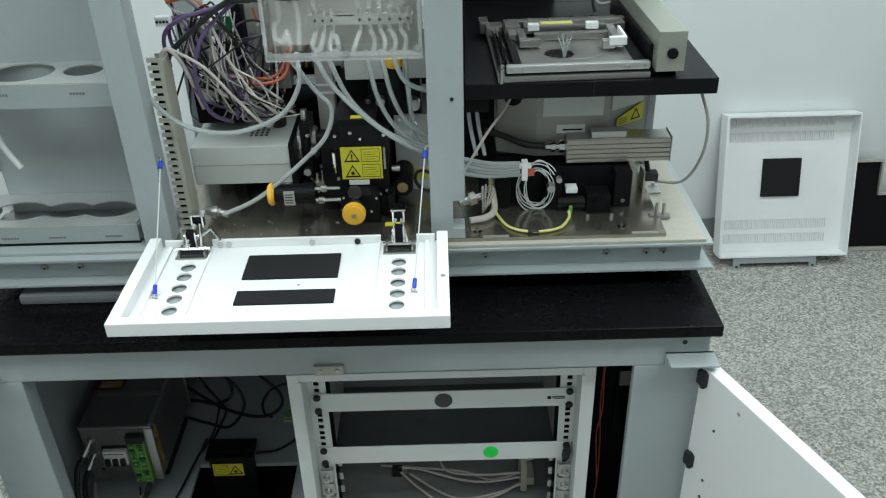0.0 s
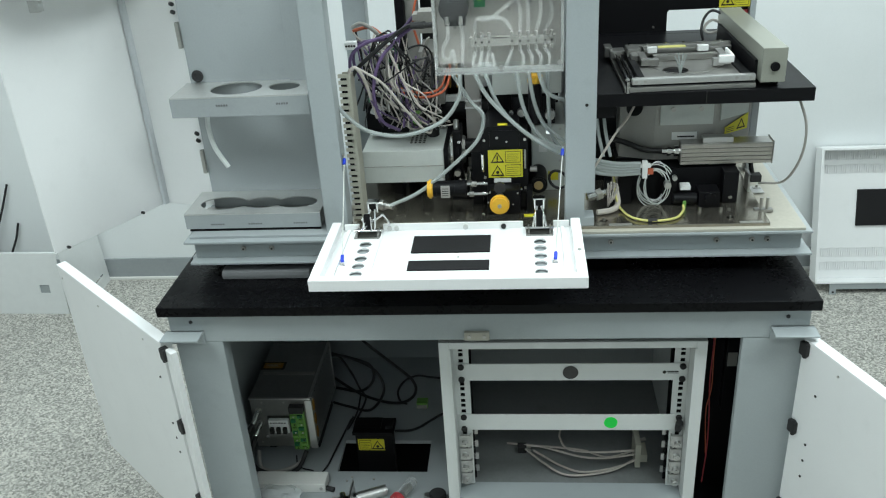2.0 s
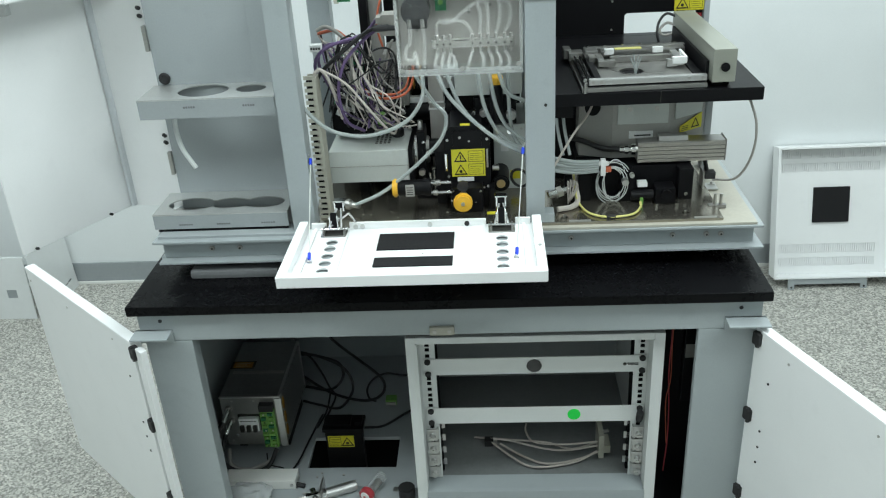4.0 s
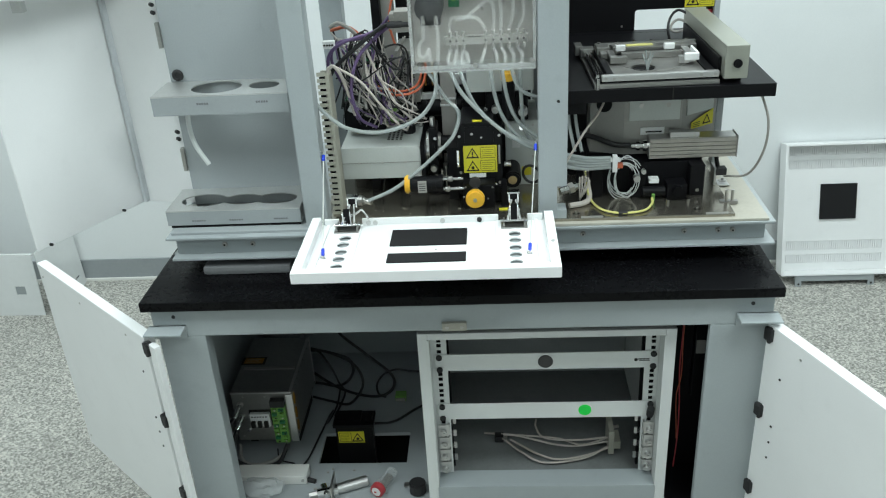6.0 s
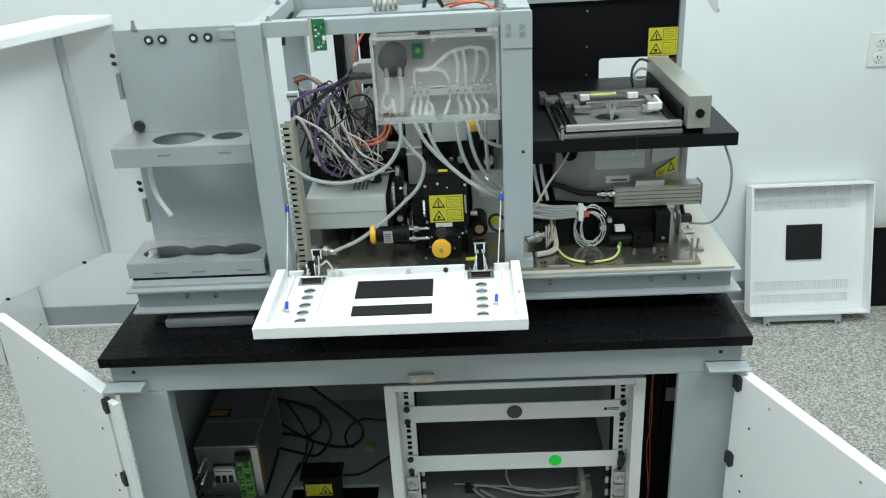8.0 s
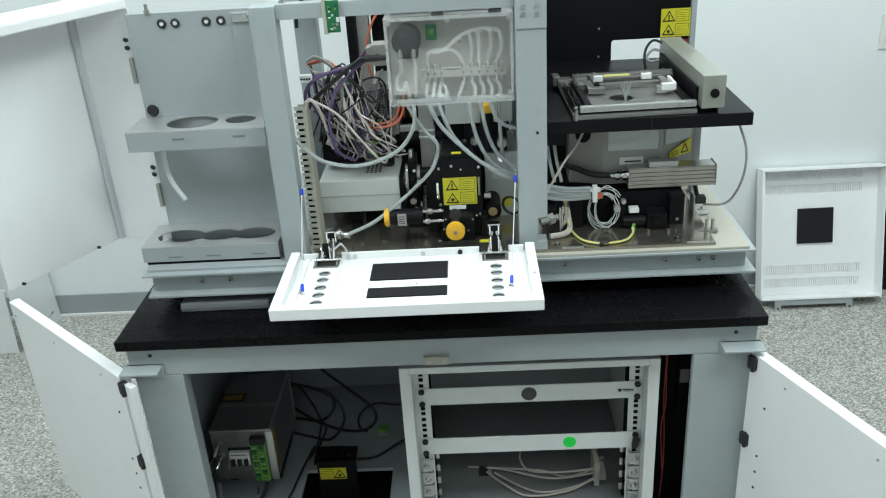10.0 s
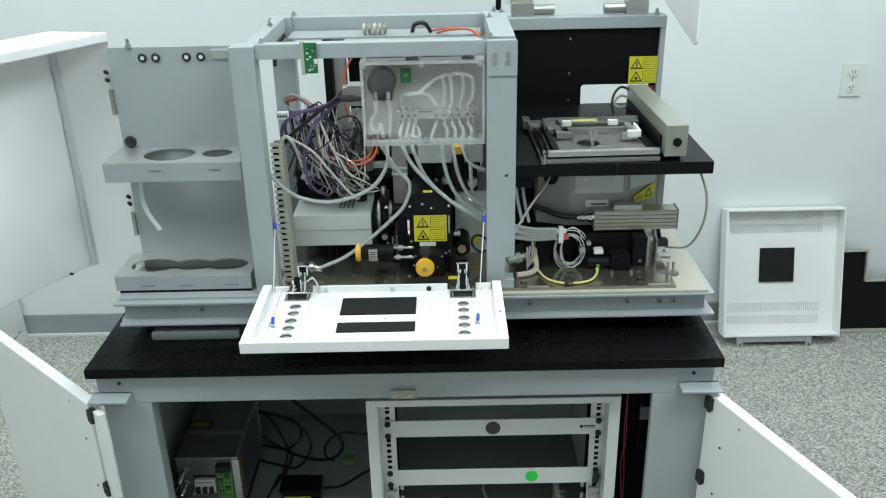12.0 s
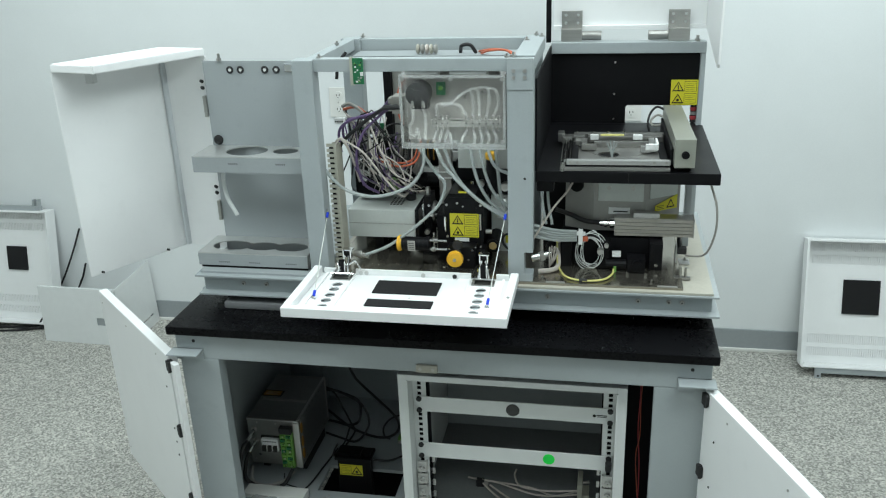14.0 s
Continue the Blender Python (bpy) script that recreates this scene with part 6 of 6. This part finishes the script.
part("strip", B(((-0.49, 0.13, 0.2005), (-0.315, 0.175, 0.226)), bevel=0.002), OFFWHITE, cs)
for x in (-0.46, -0.325):
    part("screw", R(((x, 0.128, 0.213), (x, 0.131, 0.213), 0.004), seg=10), STEEL, cs)
part("lug", R(((-0.315, 0.14, 0.207), (-0.295, 0.135, 0.205), 0.006), seg=10), RUBBER, cs)
bag = bmesh.new()
bmesh.ops.create_icosphere(bag, subdivisions=3, radius=1.0)
for v in bag.verts:
    k = 1 + 0.28 * noise.noise(v.co * 2.3)
    v.co = Vector((-0.425 + v.co.x * 0.055 * k, 0.105 + v.co.y * 0.028 * k, 0.2 + max(0.0005, (v.co.z + 0.55) * 0.022 * k)))
solo("plastic_bag", bag, material("clear_bag", (0.75, 0.78, 0.78), 0.25, spread=0.08, grain=90, bump=0.8, alpha=0.45), "crumpled clear plastic bag on the cabinet floor", "bag", smooth=True)
sc = thing("steel_valve", "bright steel valve with a cylindrical barrel", "valve")
part("barrel", R(((-0.235, 0.098, 0.2135), (-0.165, 0.128, 0.2135), 0.013), seg=20, bevel=0.002), ALU, sc)
part("collar", R(((-0.249, 0.092, 0.2135), (-0.235, 0.098, 0.2135), 0.0155), seg=20, bevel=0.002), CHROME, sc)
part("elbow", R(((-0.28, 0.085, 0.212), (-0.249, 0.092, 0.2135), 0.011), ((-0.27, 0.11, 0.215), (-0.255, 0.075, 0.215), 0.008), seg=14, bevel=0.001), CHROME, sc)
part("handle", B(((-0.243, 0.06, 0.2), (-0.239, 0.118, 0.25)), bevel=0.001), STEEL, sc)
part("nut", R(((-0.30, 0.08, 0.209), (-0.28, 0.085, 0.211), 0.0085), seg=6), STAGEMETAL, sc)
rb = thing("red_capped_jar", "small clear jar lying down with a red cap", "jar")
part("jar", R(((-0.131, 0.098, 0.217), (-0.105, 0.155, 0.217), 0.0145), seg=20, bevel=0.003), INNERTUBE, rb)
part("cap", R(((-0.138, 0.083, 0.218), (-0.131, 0.098, 0.218), 0.0175), seg=24, bevel=0.002), RED, rb, "red plastic cap")
part("cap_face", R(((-0.1388, 0.0815, 0.218), (-0.1378, 0.0835, 0.218), 0.0115), seg=20), PAPER, rb)
part("cap_print", B(((-0.1425, 0.0806, 0.216), (-0.1355, 0.0816, 0.22))), RED, rb)
part("content", R(((-0.125, 0.112, 0.214), (-0.112, 0.14, 0.214), 0.009), seg=10), STEEL, rb)
dk = thing("black_fitting", "black knurled fitting on the cabinet floor", "fitting")
part("body", R(((-0.04, 0.10, 0.2005), (-0.04, 0.10, 0.232), 0.02), seg=16, bevel=0.003), RUBBER, dk)
part("plate", B(((-0.075, 0.115, 0.2005), (-0.05, 0.13, 0.204)), bevel=0.001), ALU, dk)
bm = bmesh.new()
rnd = random.Random(8)
for k in range(14):
    x, y = -0.33 + rnd.random() * 0.3, 0.085 + rnd.random() * 0.1
    if not (-0.30 < x < -0.08 and y > 0.19):
        box(bm, (x, y, 0.2003), (x + 0.004 + 0.004 * rnd.random(), y + 0.004, 0.203), 0, None)
tagged(solo("debris", bm, GREYCABLE, "scattered small screws and scraps on the cabinet floor", "debris"), kind="stuff")

# ---- inside the rack and beside it ----
rc = "pale grey signal cable lying inside the rack"
for pts in ([(0.423, 0.19, 0.262), (0.36, 0.165, 0.246), (0.264, 0.152, 0.245), (0.21, 0.19, 0.247), (0.162, 0.242, 0.25)], [(0.423, 0.195, 0.272), (0.35, 0.20, 0.255), (0.291, 0.213, 0.25), (0.208, 0.245, 0.25), (0.162, 0.25, 0.252)], [(0.423, 0.2, 0.28), (0.34, 0.215, 0.26), (0.27, 0.235, 0.252), (0.25, 0.265, 0.262), (0.252, 0.285, 0.27)], [(0.423, 0.185, 0.262), (0.37, 0.175, 0.247), (0.30, 0.165, 0.243), (0.25, 0.185, 0.244), (0.185, 0.235, 0.248)], [(0.423, 0.205, 0.275), (0.36, 0.21, 0.25), (0.30, 0.24, 0.246), (0.2, 0.255, 0.245), (0.12, 0.265, 0.245)]):
    solo("rack_cable", T([(x, y, z - 0.004) for x, y, z in pts], 0.0026), PALECABLE, rc, "cable", group="rack cables", smooth=True)
cc = thing("ribbon_connector", "pale multi-pin connector on a cable end", "connector")
part("shell", B(((0.425, 0.225, 0.262), (0.438, 0.29, 0.33)), bevel=0.002), DUCT, cc)
part("hood", B(((0.438, 0.235, 0.27), (0.455, 0.28, 0.292)), bevel=0.002), DUCT, cc)
part("latch_screw", R(((0.43, 0.275, 0.30), (0.455, 0.28, 0.303), 0.004), seg=10), STEEL, cc)
cc.location = (-0.004, -0.045, -0.022)
pl = thing("cable_plug", "small black plug on a pale cable", "plug")
part("plug_body", B(((0.168, 0.255, 0.245), (0.19, 0.275, 0.262)), bevel=0.002), RUBBER, pl)
part("plug_nose", B(((0.19, 0.26, 0.248), (0.2, 0.27, 0.258))), STEEL, pl)
pl.location = (-0.022, -0.018, -0.012)
solo("wire", T([(0.562, 0.15, 0.708), (0.566, 0.145, 0.62), (0.564, 0.14, 0.52), (0.571, 0.145, 0.42), (0.572, 0.14, 0.33), (0.568, 0.14, 0.235)], 0.0014), RED, "red wire hanging beside the rack", "wire", group="bay wires", smooth=True)
solo("wire", T([(0.574, 0.155, 0.708), (0.568, 0.145, 0.6), (0.569, 0.14, 0.5), (0.562, 0.14, 0.44), (0.57, 0.14, 0.32)], 0.0010), ORANGECABLE, "orange wire hanging beside the rack", "wire", group="bay wires", smooth=True)
dl = thing("side_shade", "dark sheets for the shade beside the rack, with a labelled device", "liner")
# black upright and floor sheets added to give the gap its shade
part("sheet", B(((0.538, 0.19, 0.2005), (0.69, 0.195, 0.706))), BLACKSHEET, dl)
part("foot_shade", B(((0.538, 0.06, 0.2005), (0.69, 0.1895, 0.2035))), BLACKSHEET, dl)
part("device", B(((0.60, 0.165, 0.42), (0.627, 0.19, 0.63)), bevel=0.002), BLACK, dl)
part("label", B(((0.603, 0.1642, 0.54), (0.623, 0.165, 0.575))), WARMGREY, dl)

# ---- tubing and cables of the instrument ----
def hose(name, pts, r, mat, label, group):
    solo(name, T(pts, r), mat, label, "tube" if "tub" in label else "cable", group=group, smooth=True)


mt = "milky flexible tubing from the fluidics box"
for pts in ([(0.081, 0.170, 1.213), (0.108, 0.170, 1.156), (0.167, 0.170, 1.093), (0.222, 0.180, 1.048), (0.275, 0.200, 1.016)],
            [(0.100, 0.172, 1.213), (0.129, 0.180, 1.134), (0.178, 0.182, 1.079), (0.234, 0.19, 1.043), (0.275, 0.2, 1.026)],
            [(0.161, 0.17, 1.213), (0.174, 0.19, 1.129), (0.201, 0.2, 1.071), (0.24, 0.205, 1.039), (0.275, 0.21, 1.03)],
            [(0.183, 0.17, 1.213), (0.196, 0.19, 1.134), (0.218, 0.2, 1.083), (0.255, 0.205, 1.05)],
            [(0.2, 0.17, 1.213), (0.219, 0.18, 1.16), (0.263, 0.195, 1.134)],
            [(0.22, 0.172, 1.213), (0.222, 0.2, 1.142), (0.23, 0.22, 1.06), (0.262, 0.23, 1.01)],
            [(0.056, 0.17, 1.213), (0.053, 0.17, 1.16), (0.017, 0.17, 1.111), (-0.058, 0.168, 1.086), (-0.124, 0.165, 1.097), (-0.161, 0.162, 1.126), (-0.19, 0.182, 1.15)],
            [(0.04, 0.19, 1.2), (0.072, 0.215, 1.135), (0.096, 0.205, 1.108), (0.084, 0.195, 1.064), (0.044, 0.195, 1.022), (0.001, 0.188, 0.987), (-0.047, 0.18, 0.955), (-0.1, 0.172, 0.935)]):
    hose("tubing", pts, 0.004, TUBING, mt, "fluidics tubing")
for k in range(5):
    hose("tubing", [(0.29, 0.2 + 0.006 * (k % 2), 1.018 - 0.007 * k), (0.35, 0.208, 1.0 - 0.006 * k), (0.405, 0.21, 0.997 - 0.005 * k)], 0.0042, TUBING, "parallel milky tubing behind the post", "side tubing")
coil = thing("tube_coil", "coil of thin milky tubing tied with white ties", "tube coil")
for k in range(8):
    pts = []
    for i in range(15):
        a = math.pi * 0.75 - 2 * math.pi * i / 14 * 0.95
        pts.append((0.436 + (0.022 + 0.0042 * (k % 4)) * math.cos(a) + 0.005 * math.sin(k * 2.1), 0.213 + 0.003 * k, 0.944 + 0.005 * math.cos(k * 1.7) + (0.034 + 0.0032 * (k % 5)) * math.sin(a)))
    part("loop", T(pts, 0.001, 6), PALETUBE, coil, smooth=True)
part("tie", B(((0.408, 0.202, 0.968), (0.418, 0.216, 1.003)), ((0.404, 0.204, 0.99), (0.424, 0.212, 0.998)), bevel=0.001), PAPER, coil, "white plastic tie")
part("tie", B(((0.418, 0.206, 0.975), (0.43, 0.216, 0.985)), bevel=0.001), ORANGECABLE, coil)
hose("hose", [(0.36, 0.26, 0.955), (0.36, 0.235, 0.935), (0.362, 0.205, 0.912), (0.347, 0.185, 0.9085), (0.318, 0.175, 0.9085)], 0.006, PALECABLE, "pale thick cable on the optical plate", "deck cables")
hose("hose", [(0.357, 0.25, 0.958), (0.36, 0.21, 0.92), (0.37, 0.187, 0.9055), (0.387, 0.153, 0.9055), (0.422, 0.137, 0.9055), (0.467, 0.147, 0.9055), (0.488, 0.177, 0.907), (0.49, 0.193, 0.912)], 0.0025, YELLOWCABLE, "thin yellow cable on the optical plate", "deck cables")
hose("hose", [(0.414, 0.139, 0.9055), (0.432, 0.139, 0.9055)], 0.0046, RUBBER, "black sleeve on the yellow cable", "deck cables")
hose("hose", [(0.40, 0.245, 1.126), (0.38, 0.23, 1.09), (0.35, 0.21, 1.056), (0.315, 0.2, 0.999), (0.29, 0.2, 0.955)], 0.0024, PALECABLE, "pale thin control cable below the deck", "deck cables")
hose("hose", [(0.693, 0.21, 1.126), (0.711, 0.2, 1.07), (0.714, 0.215, 1.0), (0.698, 0.25, 0.935), (0.66, 0.29, 0.915)], 0.0026, GREYCABLE, "thin grey cable hanging from the deck corner", "deck cables")
hose("hose", [(0.645, 0.31, 0.98), (0.642, 0.30, 0.96), (0.645, 0.285, 0.935)], 0.0045, BLACKCABLE, "black cable down to the bracket", "deck cables")
for x in (0.316, 0.33):
    hose("tubing", [(x, 0.26, 1.126), (x + 0.006, 0.235, 1.06), (x + 0.016, 0.22, 1.01)], 0.0036, TUBING, "short milky tubing below the deck", "side tubing")
gland = thing("steel_fitting", "group of steel pipe fittings behind the post", "fitting")
part("pipe", R(((0.30, 0.2, 0.93), (0.345, 0.215, 0.937), 0.009), seg=14, bevel=0.001), CHROME, gland)
part("nut", R(((0.318, 0.205, 0.933), (0.328, 0.209, 0.935), 0.0125), seg=6), STEEL, gland)
part("valve", R(((0.342, 0.22, 0.925), (0.342, 0.22, 0.965), 0.008), seg=12, bevel=0.001), BLACK, gland)
part("cap", R(((0.33, 0.235, 0.985), (0.33, 0.225, 0.985), 0.013), seg=18, bevel=0.001), BLACK, gland)
for k in range(5):
    a = 0.6 * k
    part("wire", T([(0.345, 0.215, 0.94), (0.35 + 0.012 * math.cos(a), 0.205, 0.95 + 0.01 * math.sin(a)), (0.352 - 0.01 * k / 4, 0.2, 0.925 - 0.004 * k)], 0.0015, 6), PALECABLE, gland)
con = thing("metal_connector", "dull steel cable connector lying on the plate", "connector")
part("shell", R(((-0.142, 0.215, 0.921), (-0.112, 0.207, 0.919), 0.0085), seg=14, bevel=0.001), STEEL, con)
part("nut", R(((-0.126, 0.211, 0.92), (-0.118, 0.209, 0.9195), 0.0115), seg=12), STEEL, con)
part("tail", R(((-0.112, 0.207, 0.919), (-0.098, 0.203, 0.918), 0.0062), seg=12), STEEL, con)
bm = bmesh.new()
rnd = random.Random(2)
for k in range(16):
    x, y = -0.11 + rnd.random() * 0.22, 0.152 + rnd.random() * 0.05
    s = 0.0009 + 0.0016 * rnd.random()
    box(bm, (x, y, 0.9016), (x + s, y + s, 0.9016 + s * 0.6), 0, None)
tagged(solo("crumbs", bm, DUCT, "pale crumbs and scraps scattered on the steel plate", "debris"), kind="stuff")

# named cables of the tangle
hose("cable", [(-0.005, 0.185, 1.297), (-0.046, 0.22, 1.283), (-0.106, 0.22, 1.241), (-0.155, 0.225, 1.197), (-0.17, 0.24, 1.155)], 0.0042, BLACKCABLE, "black cable from the connector", "wiring")
hose("cable", [(-0.03, 0.22, 1.303), (-0.06, 0.225, 1.275), (-0.127, 0.222, 1.255), (-0.16, 0.23, 1.225), (-0.165, 0.25, 1.17)], 0.0034, PURPLE, "purple cable in a loose bundle", "wiring")
hose("cable", [(-0.03, 0.22, 1.285), (-0.06, 0.235, 1.262), (-0.1, 0.222, 1.223), (-0.119, 0.22, 1.161), (-0.111, 0.24, 1.094), (-0.08, 0.26, 1.065)], 0.0034, PURPLE, "purple cable in a loose bundle", "wiring")
hose("cable", [(-0.03, 0.225, 1.29), (-0.08, 0.24, 1.26), (-0.14, 0.245, 1.25), (-0.16, 0.26, 1.21), (-0.135, 0.26, 1.14), (-0.12, 0.27, 1.08)], 0.0032, PURPLE, "purple cable in a loose bundle", "wiring")
hose("cable", [(0.0, 0.36, 1.37), (-0.034, 0.36, 1.32), (-0.048, 0.36, 1.262), (-0.04, 0.37, 1.21)], 0.0024, ORANGECABLE, "thin bright orange fibre cable", "wiring")
hose("cable", [(-0.09, 0.28, 1.146), (-0.034, 0.26, 1.133), (0.014, 0.25, 1.146), (0.031, 0.25, 1.18), (0.03, 0.26, 1.21)], 0.0026, ORANGECABLE, "thin bright orange fibre cable", "wiring")
hose("cable", [(-0.1, 0.29, 1.153), (-0.03, 0.265, 1.14), (0.01, 0.255, 1.153), (0.026, 0.255, 1.19)], 0.0024, ORANGECABLE, "thin bright orange fibre cable", "wiring")
hose("cable", [(-0.164, 0.19, 1.0), (-0.163, 0.198, 1.18), (-0.152, 0.2, 1.214), (-0.138, 0.2, 1.205), (-0.13, 0.22, 1.167), (-0.12, 0.24, 1.1)], 0.0034, PALECABLE, "pale cable out of the wiring duct", "wiring")
hose("cable", [(-0.155, 0.25, 1.28), (-0.135, 0.25, 1.287), (-0.107, 0.25, 1.268), (-0.095, 0.255, 1.24)], 0.004, GREYCABLE, "grey cable arching over the wiring", "wiring")
hose("cable", [(-0.155, 0.26, 1.272), (-0.12, 0.255, 1.278), (-0.095, 0.26, 1.258)], 0.0034, ORANGECABLE, "orange cable arching over the wiring", "wiring")
hose("cable", [(-0.15, 0.3, 1.40), (-0.168, 0.29, 1.375), (-0.172, 0.28, 1.34)], 0.004, BLACKCABLE, "black cable at the frame corner", "wiring")
hose("cable", [(-0.15, 0.21, 1.214), (-0.099, 0.21, 1.18), (-0.06, 0.22, 1.123), (-0.02, 0.24, 1.065), (-0.018, 0.325, 1.05)], 0.0026, PALECABLE, "pale cable to the detector plug", "wiring")
hose("cable", [(-0.09, 0.24, 1.25), (-0.06, 0.225, 1.18), (-0.03, 0.235, 1.12), (0.0, 0.27, 1.07), (-0.017, 0.335, 1.053)], 0.0026, PALECABLE, "pale cable to the detector plug", "wiring")
rnd = random.Random(11)
kinds = [(PALECABLE, "pale"), (BLACKCABLE, "black"), (PURPLE, "purple"), (BLACKCABLE, "black"), (GREYCABLE, "grey"), (BLACKCABLE, "black"), (PURPLE, "purple"), (GREYCABLE, "grey")]
for k in range(26):
    mat, word = kinds[k % len(kinds)]
    u = rnd.random
    a = Vector((-0.165 + 0.05 * u(), 0.24 + 0.12 * u(), 1.14 + 0.13 * u()))
    b = Vector((-0.14 + 0.08 * u(), 0.22 + 0.1 * u(), 1.11 + 0.13 * u()))
    c = Vector((-0.11 + 0.08 * u(), 0.22 + 0.12 * u(), 1.075 + 0.1 * u()))
    d = Vector((-0.09 + 0.10 * u(), 0.25 + 0.12 * u(), 1.05 + 0.09 * u()))
    e = Vector((-0.10 + 0.12 * u(), 0.30 + 0.10 * u(), 1.045 + 0.06 * u()))
    if k % 3 == 0:
        a, e = Vector((-0.16 + 0.03 * u(), 0.27, 1.22 + 0.05 * u())), Vector((-0.05 + 0.05 * u(), 0.33, 1.17 + 0.08 * u()))
    if k % 4 == 1:
        a, b = Vector((-0.165 + 0.02 * u(), 0.22 + 0.1 * u(), 1.09 + 0.15 * u())), Vector((-0.12 + 0.03 * u(), 0.21 + 0.06 * u(), 1.17 + 0.1 * u()))
        c, d = Vector((-0.06 + 0.03 * u(), 0.22 + 0.08 * u(), 1.15 + 0.09 * u())), Vector((-0.02 + 0.03 * u(), 0.26 + 0.08 * u(), 1.12 + 0.1 * u()))
    hose("cable", [a, b, c, d, e], 0.0011 + 0.0012 * u(), mat, word + " cable in the tangled wiring", "wiring")
for k in range(30):
    mat, word = ((PALECABLE, "pale"), (BLACKCABLE, "black"), (GREYCABLE, "grey"), (BLACKCABLE, "black"), (PALECABLE, "pale"), (PURPLE, "purple"))[k % 6]
    u = rnd.random
    x0 = -0.15 + 0.105 * u()
    a = Vector((x0, 0.215 + 0.06 * u(), 1.215 + 0.05 * u()))
    b = Vector((x0 - 0.012 + 0.03 * u(), 0.21 + 0.05 * u(), 1.165 + 0.03 * u()))
    c = Vector((x0 + 0.005 + 0.04 * u(), 0.215 + 0.05 * u(), 1.115 + 0.03 * u()))
    d = Vector((x0 + 0.03 + 0.05 * u(), 0.24 + 0.06 * u(), 1.07 + 0.025 * u()))
    e = Vector((x0 + 0.03 + 0.06 * u(), 0.30 + 0.08 * u(), 1.04 + 0.02 * u()))
    if k % 5 == 2:
        d, e = Vector((x0 - 0.01, 0.25 + 0.05 * u(), 1.08)), Vector((x0 - 0.03 + 0.02 * u(), 0.30 + 0.05 * u(), 1.045))
    hose("cable", [a, b, c, d, e], 0.0010 + 0.0009 * u(), mat, word + " thin lead in the tangled wiring", "wiring")
for k in range(9):
    x, y, z = -0.15 + 0.12 * rnd.random(), 0.27 + 0.08 * rnd.random(), 1.06 + 0.18 * rnd.random()
    p = thing("wire_connector", "small plastic wire connector among the cables", "connector", group="wire connectors")
    m = pose(x, y, z, 40 * rnd.random(), 30 * rnd.random(), 90 * rnd.random())
    bm = bmesh.new()
    box(bm, (-0.011, -0.006, -0.006), (0.011, 0.006, 0.006), 0.0015, m)
    part("shell", bm, (GREENPCB, PAPER, PAPER, RUBBER)[k % 4], p)
    bm = bmesh.new()
    box(bm, (0.011, -0.004, -0.004), (0.016, 0.004, 0.004), 0.001, m)
    part("insert", bm, GREYCABLE, p)
el = thing("control_electronics", "dark electronics block behind the wiring", "electronics")
part("case", B(((-0.164, 0.40, 0.9015), (-0.095, 0.468, 1.165)), bevel=0.003), BLACK, el)
part("case", B(((-0.16, 0.33, 1.035), (-0.07, 0.395, 1.10)), bevel=0.003), BLACKSHEET, el)
part("top_board", B(((-0.155, 0.335, 1.1005), (-0.08, 0.39, 1.104))), GREENPCB, el)
for k in range(6):
    x = -0.15 + 0.012 * k
    part("chip", B(((x, 0.342 + 0.005 * (k % 3), 1.104), (x + 0.008, 0.362, 1.112)), bevel=0.0008), (RUBBER, BLUE, PAPER)[k % 3], el)
for name, mat, a, b, words in (("terminal_cluster", LIMEPLUG, (-0.064, 0.275, 1.068), (-0.036, 0.295, 1.095), "green screw terminal cluster behind the detector"), ("white_connector", PAPER, (-0.168, 0.225, 1.243), (-0.145, 0.24, 1.258), "cream plastic plug at the wiring corner"), ("white_connector", PAPER, (-0.14, 0.3, 1.095), (-0.11, 0.315, 1.135), "white plastic housing among the cables"), ("white_connector", PAPER, (-0.125, 0.31, 1.17), (-0.105, 0.325, 1.195), "white plastic housing among the cables")):
    c = thing(name, words, "connector")
    part("block", B((a, b), bevel=0.002), mat, c)
    bm = bmesh.new()
    for k in range(4):
        x = a[0] + (b[0] - a[0]) * (0.15 + 0.23 * k)
        rod(bm, (x, a[1] - 0.001, (a[2] + b[2]) / 2), (x, a[1] + 0.001, (a[2] + b[2]) / 2), 0.0022, 8)
    tagged(part("contacts", bm, INK, c), kind="stuff")
topg = thing("roof_parts", "small coil and cables lying across the frame top", "coil")
for k in range(5):
    part("winding", R(((0.0 + 0.011 * k, 0.40, 1.391), (0.007 + 0.011 * k, 0.40, 1.391), 0.012), seg=16, bevel=0.002), (CREAM, WARMGREY, PALECABLE, CREAM, WARMGREY)[k], topg)
part("shelf", B(((-0.16, 0.38, 1.374), (0.25, 0.465, 1.378))), GREY2, topg)
hose("cable", [(0.105, 0.42, 1.38), (0.112, 0.40, 1.398), (0.132, 0.40, 1.4), (0.145, 0.41, 1.38)], 0.0045, BLACKCABLE, "black cable looped on the frame top", "top cables")
hose("cable", [(0.16, 0.40, 1.38), (0.185, 0.36, 1.392), (0.225, 0.35, 1.394), (0.25, 0.33, 1.38)], 0.0026, ORANGECABLE, "orange fibre cable on the frame top", "top cables")
hose("cable", [(0.15, 0.43, 1.38), (0.18, 0.39, 1.39), (0.22, 0.38, 1.39), (0.25, 0.37, 1.38)], 0.0026, ORANGECABLE, "orange fibre cable on the frame top", "top cables")
